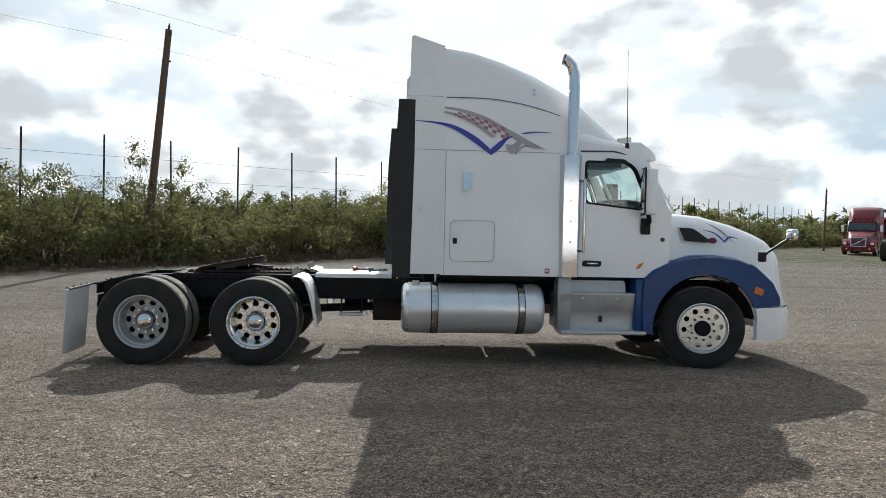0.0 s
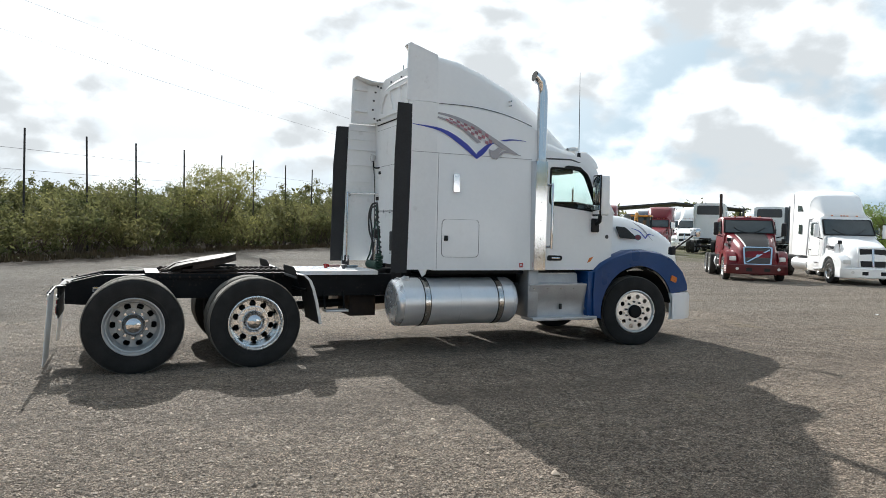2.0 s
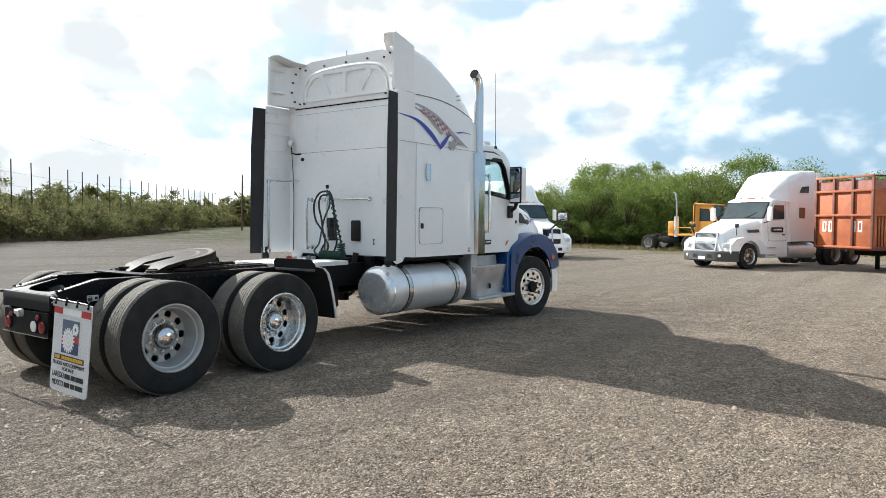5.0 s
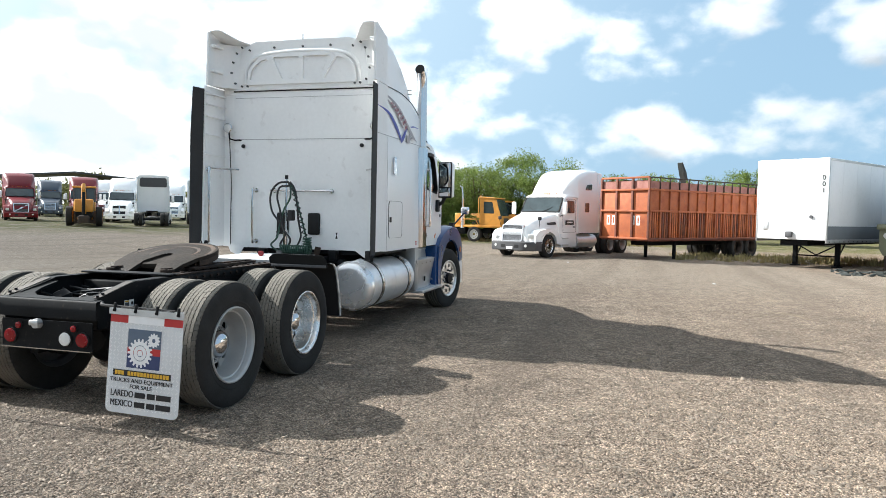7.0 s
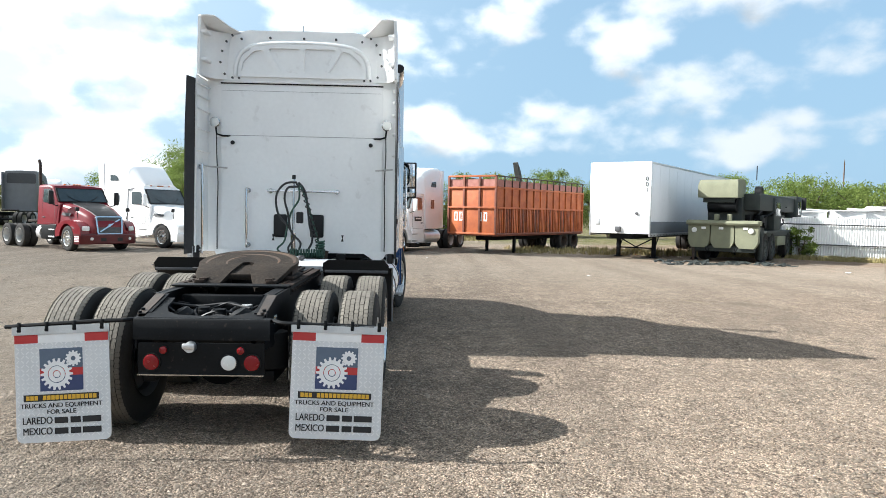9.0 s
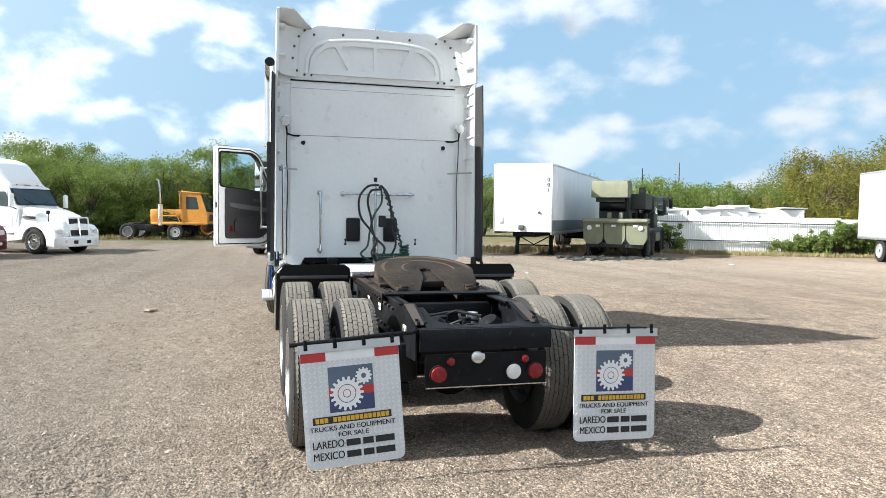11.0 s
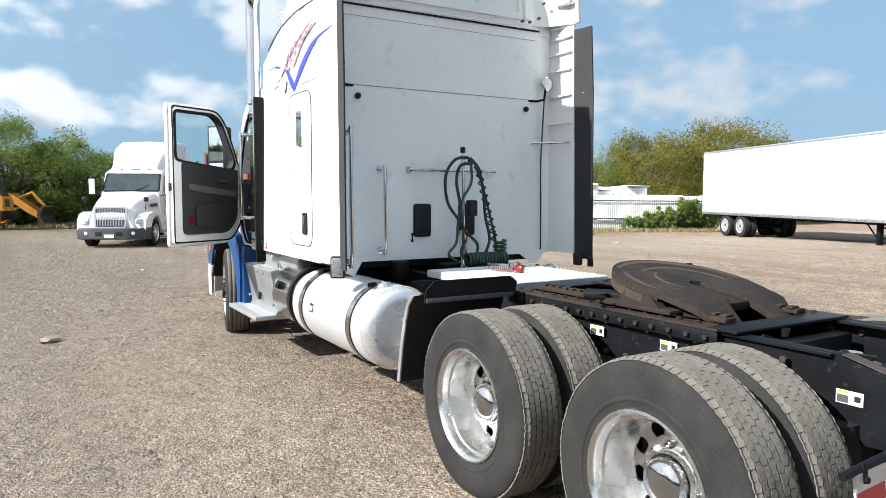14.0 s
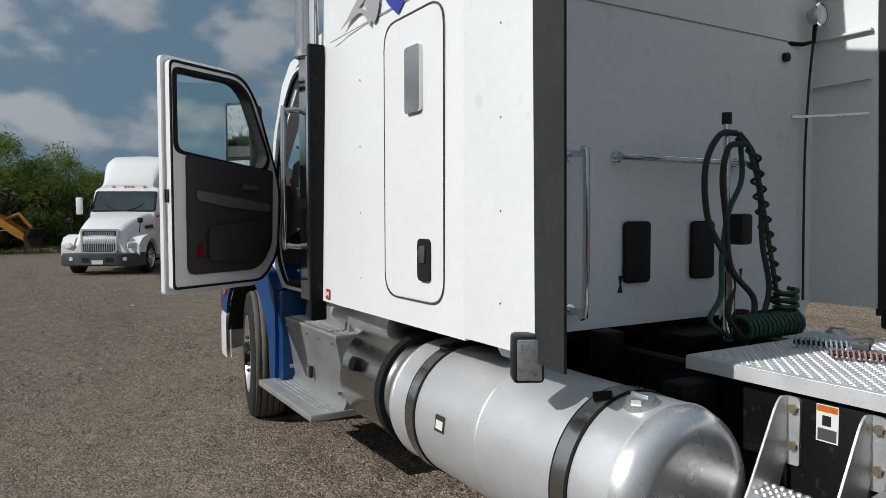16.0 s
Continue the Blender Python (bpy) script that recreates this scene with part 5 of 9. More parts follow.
for dy, mt, x0 in ((-0.02, HOSE_BLUE, 2.20), (0.10, HOSE_RED, 1.98)):
    g = thing("glad_hand", "air line coupling lying on the tread plate deck", "coupling", "air line couplings")
    e0, e1 = Vector((x0 + 0.02, dy, 1.103)), Vector((x0 - 0.16, dy - 0.09, 1.103))
    he = part("hose_end", tube([e0, (e0 + e1) / 2, e1], 0.010, 8), HOSE_BLACK, g)
    u, w = frame_of(e1 - e0)
    spring = [e0 + (e1 - e0) * (i / 110) + 0.017 * (math.cos(i * 0.62) * u + math.sin(i * 0.62) * w) for i in range(111)]
    part("spring_guard", tube(spring, 0.0042, 5), mt, he)
    hd_ = lathe([(-0.045, 0.0), (-0.045, 0.022), (-0.01, 0.028), (0.0, 0.034), (0.014, 0.034), (0.02, 0.024), (0.024, 0.0)], 16)
    box(-0.030, 0.030, -0.02, 0.03, 0.006, 0.026, 0.006, hd_)
    part("coupling_head", moved(hd_, pose(x0 - 0.205, dy - 0.125, 1.110, 0, 0, 117)), RED_LENS if mt is HOSE_RED else DARK_GREY, g)
part("work_light", moved(box(-0.05, 0.05, -0.055, 0.055, -0.085, 0.085, 0.015), pose(2.43, 1.225, 1.13, 0, 0, -28)), BLACK_PLASTIC, sleeper, "black rectangular work light")
part("lens", moved(box(-0.062, -0.046, -0.043, 0.043, -0.072, 0.072, 0.006), pose(2.43, 1.225, 1.13, 0, 0, -28)), REFLECTOR, sleeper)
part("work_light", moved(box(-0.04, 0.04, -0.035, 0.035, -0.06, 0.06, 0.015), pose(2.40, -1.16, 1.09, 0, 0, -15)), BLACK_PLASTIC, sleeper)
part("drop_tab", box(2.28, 2.34, -1.25, -1.22, 1.02, 1.10, 0.01), RUBBER, sleeper)

# side doors, handles and vents of the sleeper
def hatch(s, pts, rad, name, label):
    o = rounded(pts, rad, 6)
    c = Vector((sum(p[0] for p in o) / len(o), sum(p[1] for p in o) / len(o)))
    inner = [tuple(c + (Vector(p) - c) * 0.985) for p in o]
    d = part(name, plate(inner, [], lambda u, v, w: (u, s * (SIDE - 0.004 + w), v), 0.007), WHITE, sleeper, label)
    hole = [tuple(c + (Vector(p) - c) * 0.990) for p in o]
    part("hatch_trim", plate(o, [hole], lambda u, v, w: (u, s * (SIDE - 0.002 + w), v), 0.008), DARK_GREY, d)
    return d
h = hatch(-1, [(2.975, 1.29), (3.515, 1.29), (3.515, 1.785), (2.975, 1.785)], 0.07, "luggage_door", "white luggage hatch")
lk = plate(rounded([(3.01, 1.50), (3.06, 1.50), (3.06, 1.57), (3.01, 1.57)], 0.012), [], lambda u, v, w: (u, -SIDE - 0.003 - w, v), 0.012)
part("latch", lk, BLACK_PLASTIC, h)
h2 = hatch(1, [(3.03, 1.24), (3.60, 1.24), (3.60, 2.56), (3.03, 2.56)], [0.12, 0.12, 0.12, 0.12], "sleeper_door", "tall white sleeper access door")
lk = plate(rounded([(3.14, 1.34), (3.245, 1.34), (3.245, 1.53), (3.14, 1.53)], 0.03), [], lambda u, v, w: (u, SIDE + 0.003 + w, v), 0.014)
lkp = part("latch", lk, BLACK_PLASTIC, h2)
part("latch_lever", box(3.165, 3.22, SIDE + 0.012, SIDE + 0.028, 1.42, 1.50, 0.01), DARK_GREY, lkp)
for s, xa, xb, za, zb, par in ((-1, 3.12, 3.21, 2.14, 2.37, sleeper), (1, 3.215, 3.355, 2.10, 2.40, h2)):
    o = rounded([(xa, za), (xb, za), (xb, zb), (xa, zb)], 0.02)
    v = part("side_vent", plate(o, [], lambda u, v, w: (u, s * (SIDE + 0.003 + w), v), 0.018), CHROME, par, "chrome vent cover")
for s, x, z in ((-1, 4.175, 1.188), (1, 4.38, 1.17)):
    pl = lambda u, v, w: (x + u, s * (SIDE + 0.001 + w), z + v)
    st = part("sticker", plate([(-0.03, -0.03), (0.03, -0.03), (0.03, 0.03), (-0.03, 0.03)], [], pl, 0.001), FLAP_RED, sleeper)
    pl2 = lambda u, v, w: (x + u, s * (SIDE + 0.0025 + w), z + v)
    part("sticker_mark", plate([(-0.018, -0.02), (0.0, 0.0), (0.02, -0.018), (0.012, 0.022), (-0.002, 0.008), (-0.02, 0.02)], [], pl2, 0.001), LABEL_WHITE, st)
b = bmesh.new()
for z in (1.3, 1.65, 2.0, 2.35):
    for x in (2.62, 3.9):
        cyl((x, SIDE - 0.004, z), (x, SIDE + 0.002, z), 0.0045, seg=6, bm=b)
part("rivets", b, STEEL, sleeper)

# painted stripes, the same on both sides
def stripes(s):
    layer = lambda k: (lambda u, v, w: (u, s * (SIDE - 0.012 * smoothstep(2.95, 3.2, v) + 0.001 + 0.0011 * k + w), v))
    X = lambda px: 2.378 + (px - 707) / 146.0
    Z = lambda py: 1.132 + (485 - py) / 147.5
    P = lambda *q: [(X(a), Z(b)) for a, b in q]
    part("stripe", ribbon(P((730, 213), (790, 218), (835, 238), (864, 262)), P((730, 214), (786, 223), (828, 246), (864, 271)), layer(0), 0.001), BLUE_DECAL, sleeper)
    part("stripe", ribbon(P((864, 259), (872, 252), (888, 240), (905, 235)), P((864, 271), (880, 259), (893, 243), (905, 236)), layer(1), 0.001), BLUE_DECAL, sleeper)
    part("stripe", ribbon(P((915, 231), (940, 227), (972, 228)), P((925, 232), (945, 229), (972, 229)), layer(2), 0.001), BLUE_DECAL, sleeper)
    part("stripe", ribbon(P((732, 186), (800, 189), (850, 202), (890, 222), (925, 240), (962, 259)), P((732, 187), (795, 193), (842, 207), (884, 227), (918, 247), (962, 259)), layer(3), 0.001), GREY_DECAL, sleeper)
    part("stripe", ribbon(P((742, 189), (790, 197), (830, 210), (872, 238)), P((742, 190), (786, 200), (826, 214), (864, 240)), layer(4), 0.001), GREY_DECAL, sleeper)
    part("stripe", ribbon(P((962, 258), (930, 250), (904, 262)), P((962, 259), (925, 255), (907, 270)), layer(5), 0.001), GREY_DECAL, sleeper)
    part("stripe", ribbon(P((890, 250), (900, 252), (910, 245)), P((893, 262), (902, 268), (918, 250)), layer(6), 0.001), GREY_DECAL, sleeper)
    b = bmesh.new()
    for i in range(13):
        t = i / 12
        cx, cy = 800 + 92 * t, 199 + 34 * t * (0.6 + 0.4 * t)
        hw = 3 + 4.2 * t
        for k in range(3):
            if (i + k) % 2:
                u0, u1 = cx - 3.6, cx + 3.6
                v0 = cy - hw * 1.4 + k * hw
                q = P((u0, v0), (u1, v0 + 2.6), (u1, v0 + 2.6 + hw * 0.95), (u0, v0 + hw * 0.95))
                plate(q, [], layer(8), 0.001, b)
    part("stripe_checks", b, RED_DECAL, sleeper)
stripes(-1)
stripes(1)

# ---- exhaust stacks ----
for s in (1, -1):
    ys = s * (1.23 if s > 0 else 1.17)      # the stack's line
    bul = 0.065 if s > 0 else 0.115
    xr = 4.375 if s > 0 else 4.315       # rear edge of the shield
    sh = plate([(xr, 0), (xr, bul * 0.45), (xr + 0.035, bul), (4.53, bul), (4.565, bul * 0.45), (4.565, 0.0)], [], lambda u, v, w: (u, ys - s * 0.03 + s * v, 1.12 + w), 1.49)
    st = part("exhaust_pipe", sh, CHROME, truck, "chrome exhaust stack with heat shield")
    pipe = [(4.47, ys, 2.6), (4.47, ys, 3.0), (4.47, ys, 3.45), (4.465, ys, 3.58), (4.43, ys, 3.70), (4.36, ys, 3.765), (4.33, ys, 3.775)]
    part("stack_pipe", tube(pipe, 0.070, 28, cap=False), CHROME, st)
    pin = cyl((4.345, ys, 3.772), (4.325, ys, 3.776), 0.069, 0.066, 24)
    part("stack_mouth", pin, BLACK_FRAME, st)
    part("stack_collar", cyl((4.47, ys, 2.60), (4.47, ys, 2.64), 0.082, seg=24), STEEL, st)
    part("stack_strut", box(4.335, 4.372, *((ys - 0.06, ys + 0.04) if s > 0 else (-1.14, -1.04)), 1.0, 2.66, 0.008), BLACK_FRAME, st)
    if s < 0:
        part("shield_base", box(4.33, 4.50, min(s * 0.9, s * 1.15), max(s * 0.9, s * 1.15), 0.46, 1.12, 0.02), STEP_ALU, st)
    part("grab_handle", tube(smooth_line([(4.57, ys + s * 0.0, 1.44), (4.60, ys + s * 0.09, 1.45), (4.60, ys + s * 0.115, 1.50), (4.60, ys + s * 0.115, 2.24), (4.60, ys + s * 0.09, 2.29), (4.57, ys + s * 0.0, 2.30)], 5), 0.018, 10), CHROME, st)
    b = bmesh.new()
    for z in (1.3, 1.55, 1.8, 2.05, 2.3):
        cyl((4.44, ys + s * 0.074, z), (4.44, ys + s * 0.085, z), 0.010, seg=8, bm=b)
    part("shield_bolts", b, DARK_GREY, st)
    if s > 0:
        st.matrix_basis = pose(0.15, 0, 0)      # the driver's stack stands further forward

# ---- cab ----
CW = 1.15
DOOR = [(4.585, 1.14), (5.40, 1.14), (5.57, 1.32), (5.60, 1.80), (5.56, 1.96), (5.36, 2.47), (5.22, 2.63), (4.585, 2.63)]
DOOR_R = [0.03, 0.08, 0.15, 0.1, 0.02, 0.12, 0.12, 0.04]
WIN = [(4.65, 2.04), (5.42, 1.96), (5.46, 2.05), (5.27, 2.47), (5.17, 2.545), (4.65, 2.545)]
WIN_R = [0.06, 0.06, 0.04, 0.06, 0.06, 0.05]
cab = part("cab", hull([(4.52, CW - 0.02, 1.06, 2.62, 3.0, 0.2), (4.9, CW - 0.02, 1.04, 2.62, 2.86, 0.14), (5.15, CW - 0.04, 1.0, 2.62, 2.82, 0.12), (5.29, CW - 0.06, 0.98, 2.58, 2.72, 0.06), (5.38, CW - 0.08, 0.97, 2.54, 2.62, 0.04)]), WHITE, truck, "white cab")
for s in (1, -1):
    # pillar frame round the door opening
    outer = [(4.52, 1.12), (5.44, 1.12), (5.72, 1.25), (5.745, 1.92), (5.69, 2.02), (5.44, 2.57), (5.29, 2.71), (4.52, 2.80)]
    part("door_surround", plate(outer, [rounded(DOOR, DOOR_R)], lambda u, v, w: (u, s * (CW - w - 0.04 * smoothstep(2.2, 2.8, v)), v), 0.05), WHITE, cab)
    part("door_seal", plate(rounded(DOOR, DOOR_R), [[tuple(Vector((5.08, 1.9)) + (Vector(p) - Vector((5.08, 1.9))) * 0.975) for p in rounded(DOOR, DOOR_R)]], lambda u, v, w: (u, s * (CW - 0.012 - w - 0.04 * smoothstep(2.2, 2.8, v)), v), 0.02), RUBBER, cab)
part("cab_floor", box(4.45, 5.9, -1.08, 1.08, 1.12, 1.17), DARK_GREY, cab)
part("firewall", box(5.62, 5.70, -1.08, 1.08, 1.0, 1.86), DARK_GREY, cab)
part("dashboard", hull([(5.24, 1.06, 0.98, 1.55, 2.10, 0.08), (5.60, 1.06, 1.0, 1.45, 2.06, 0.08)]), DOOR_TRIM, cab)
part("cab_back_wall", plate(rounded([(-1.08, 1.15), (1.08, 1.15), (1.08, 2.78), (-1.08, 2.78)], 0.05), [rounded([(-0.6, 1.2), (0.6, 1.2), (0.6, 2.6), (-0.6, 2.6)], 0.05)], on_yz(4.52), 0.03), DOOR_TRIM_LIGHT, cab)
# raked windscreen with its frame
def shield_place(u, v, w):
    return (5.79 - 0.37 * v + w * 0.9, u * (1 - 0.09 * v), 1.93 + 0.68 * v)
fr = plate(rounded([(-1.10, 0), (1.10, 0), (1.10, 1.03), (-1.10, 1.03)], 0.04), [rounded([(-1.0, 0.08), (1.0, 0.08), (1.0, 0.95), (-1.0, 0.95)], 0.08)], shield_place, 0.03)
wf = part("windscreen_frame", fr, WHITE, cab)
gl = part("windscreen", plate(rounded([(-1.02, 0.06), (1.02, 0.06), (1.02, 0.97), (-1.02, 0.97)], 0.08), [], lambda u, v, w: shield_place(u, v, 0.012 + w), 0.004), GLASS, wf)
gl.visible_shadow = False
part("sun_visor", hull([(5.24, 0.92, 0.90, 2.70, 2.84, 0.05), (5.42, 0.96, 0.92, 2.63, 2.84, 0.05), (5.54, 0.96, 0.93, 2.61, 2.75, 0.04), (5.60, 0.95, 0.93, 2.60, 2.67, 0.03)]), WHITE, cab, "white outside sun visor")
for s in (1, -1):
    part("roof_lamp", moved(lathe([(0, 0.03), (0.10, 0.05), (0.16, 0.05), (0.17, 0)], 14), pose(5.15, s * 0.80, 2.86, 0, 0, -90)), CLEAR_LENS, cab)
    part("drip_strip", tube([(4.58, s * 1.115, 2.67), (5.0, s * 1.115, 2.68), (5.28, s * 1.10, 2.62)], 0.012, 6), DARK_GREY, cab)
    ant = part("antenna_base", cyl((5.20, s * 1.02, 2.66), (5.20, s * 1.02, 2.80), 0.034, 0.022, 12), BLACK_PLASTIC, cab)
    if s < 0:
        part("antenna", cyl((5.20, -1.02, 2.80), (5.18, -1.02, 3.96), 0.006, 0.003, 6), BLACK_PLASTIC, ant)


def seat(y):
    st = part("seat", box(4.66, 5.12, y - 0.25, y + 0.25, 1.50, 1.66, 0.05, seg=3), SEAT, cab)
    part("seat_back", moved(box(-0.07, 0.07, -0.24, 0.24, 0, 0.68, 0.05, seg=3), pose(4.72, y, 1.62, 0, -10, 0)), SEAT, st)
    part("headrest", moved(box(-0.05, 0.05, -0.14, 0.14, 0, 0.2, 0.04, seg=3), pose(4.60, y, 2.30, 0, -10, 0)), SEAT, st)
    part("seat_base", box(4.75, 5.05, y - 0.15, y + 0.15, 1.17, 1.5, 0.03), BLACK_PLASTIC, st)
seat(0.62)
seat(-0.62)
wm = pose(5.20, 0.62, 1.98, 0, 62, 0)
ring_pts = [wm @ Vector((0.22 * math.cos(a), 0.22 * math.sin(a), 0)) for a in (2 * math.pi * i / 28 for i in range(29))]
sw = part("steering_wheel", tube(ring_pts, 0.016, 8), BLACK_PLASTIC, cab)
part("steering_column", cyl(wm @ Vector((0, 0, 0)), (5.5, 0.62, 1.78), 0.035), BLACK_PLASTIC, sw)


def cab_door(s):
    """Door in its own axes: x along the door from 4.585 to 5.6, hinge at the front edge, outer face at w 0."""
    outer, win = rounded(DOOR, DOOR_R), rounded(WIN, WIN_R)
    pl = lambda u, v, w: (u - 5.58, -s * w, v)
    d = part("cab_door", plate(outer, [win], pl, 0.03), WHITE, truck, "open cab door with dark inner trim" if s > 0 else "white cab door")
    c = Vector((5.08, 1.9))
    grown = [tuple(c + (Vector(p) - c) * 0.955) for p in outer]
    ring = [tuple(c + (Vector(p) - c) * 0.90) for p in outer]
    part("inner_frame", plate(grown, [win], lambda u, v, w: (u - 5.58, -s * (0.03 + w), v), 0.05), WHITE, d)
    part("door_gasket", plate(grown, [[tuple(c + (Vector(p) - c) * 0.935) for p in outer]], lambda u, v, w: (u - 5.58, -s * (0.08 + w), v), 0.012), RUBBER, d)
    wc = Vector((5.03, 2.27))
    part("window_rubber", plate([tuple(wc + (Vector(p) - wc) * 1.05) for p in win], [[tuple(wc + (Vector(p) - wc) * 0.97) for p in win]], lambda u, v, w: (u - 5.58, s * 0.004 - s * w, v), 0.09), RUBBER, d)
    g = part("window", plate([tuple(wc + (Vector(p) - wc) * 1.01) for p in win], [], lambda u, v, w: (u - 5.58, -s * (0.03 + w), v), 0.004), GLASS, d)
    g.visible_shadow = False
    part("inner_trim", plate(rounded([(4.72, 1.26), (5.34, 1.26), (5.47, 1.42), (5.49, 1.96), (4.72, 2.02)], [0.06, 0.1, 0.08, 0.03, 0.03]), [], lambda u, v, w: (u - 5.58, -s * (0.07 + w), v), 0.03), DOOR_TRIM, d)
    part("trim_inlay", plate(rounded([(4.78, 1.80), (5.44, 1.72), (5.44, 1.66), (5.0, 1.70), (4.78, 1.74)], 0.02), [], lambda u, v, w: (u - 5.58, -s * (0.10 + w), v), 0.012), DOOR_TRIM_LIGHT, d)
    part("armrest", plate(rounded([(4.86, 1.56), (5.40, 1.62), (5.42, 1.50), (5.2, 1.34), (4.86, 1.34)], 0.06), [], lambda u, v, w: (u - 5.58, -s * (0.10 + w), v), 0.03), DOOR_TRIM, d)
    part("inner_handle", box(5.18 - 5.58, 5.32 - 5.58, min(-s * 0.10, -s * 0.125), max(-s * 0.10, -s * 0.125), 1.81, 1.85, 0.01), DARK_GREY, d)
    part("red_reflector", plate([(4.79, 1.37), (4.84, 1.37), (4.82, 1.46), (4.79, 1.45)], [], lambda u, v, w: (u - 5.58, -s * (0.10 + w), v), 0.006), RED_LENS, d)
    h = part("door_handle", plate(rounded([(4.62, 1.25), (4.86, 1.25), (4.87, 1.32), (4.63, 1.325)], 0.03), [], lambda u, v, w: (u - 5.58, s * w, v), 0.012), BLACK_PLASTIC, d)
    part("handle_grip", box(4.68 - 5.58, 4.82 - 5.58, min(s * 0.01, s * 0.03), max(s * 0.01, s * 0.03), 1.275, 1.30, 0.008), CHROME, h)
    part("marker_strip", plate([(5.30, 1.22), (5.36, 1.24), (5.41, 1.31), (5.34, 1.29)], [], lambda u, v, w: (u - 5.58, s * w, v), 0.003), AMBER, d)
    part("latch_plate", box(4.60 - 5.58, 4.615 - 5.58, min(-s * 0.02, -s * 0.06), max(-s * 0.02, -s * 0.06), 1.72, 1.80), BLACK_PLASTIC, d)
    # mirror on its arm
    mx, my = (5.375, 0.18) if s < 0 else (5.51, 0.20)
    arm = part("mirror_arm", tube([(mx + 0.03 - 5.58, s * 0.0, 1.75), (mx + 0.05 - 5.58, s * my * 0.55, 1.82), (mx - 5.58, s * my, 1.95)], 0.03, 10), BLACK_PLASTIC, d)
    part("mirror_bracket", box(mx - 0.03 - 5.58, mx + 0.09 - 5.58, min(0, s * 0.05), max(0, s * 0.05), 1.66, 1.86, 0.015), BLACK_PLASTIC, arm)
    part("mirror_shell", moved(box(-0.06, 0.09, -0.11, 0.11, 0, 0.56, 0.03, seg=3), pose(mx - 5.58, s * my, 1.90, 0, 0, s * 8)), WHITE if s < 0 else BLACK_PLASTIC, arm)
    part("mirror_back", moved(box(-0.068, -0.05, -0.118, 0.118, -0.01, 0.57, 0.012), pose(mx - 5.58, s * my, 1.90, 0, 0, s * 8)), BLACK_PLASTIC, arm)
    part("mirror_glass", moved(box(-0.074, -0.066, -0.095, 0.095, 0.17, 0.55, 0.004), pose(mx - 5.58, s * my, 1.90, 0, 0, s * 8)), MIRROR, arm)
    part("spot_mirror", moved(box(-0.074, -0.066, -0.095, 0.095, 0.015, 0.145, 0.004), pose(mx - 5.58, s * my, 1.90, 0, 0, s * 8)), MIRROR, arm)
    part("inner_visor", box(4.72 - 5.58, 5.16 - 5.58, min(-s * 0.2, -s * 0.6), max(-s * 0.2, -s * 0.6), 2.50, 2.56, 0.01), DOOR_TRIM, cab).matrix_basis = pose(5.58, s * CW, 0)
    part("window_visor", plate(rounded([(4.85, 2.54), (5.17, 2.545), (5.12, 2.58), (4.9, 2.59)], 0.02), [], lambda u, v, w: (u - 5.58, s * w, v), 0.03), BLACK_PLASTIC, d)
    return d


dr = cab_door(-1)
dr.matrix_basis = pose(5.58, -CW - 0.002, 0)
dl = cab_door(1)
dl.matrix_basis = pose(5.60, CW + 0.01, 0, 0, 0, -60)

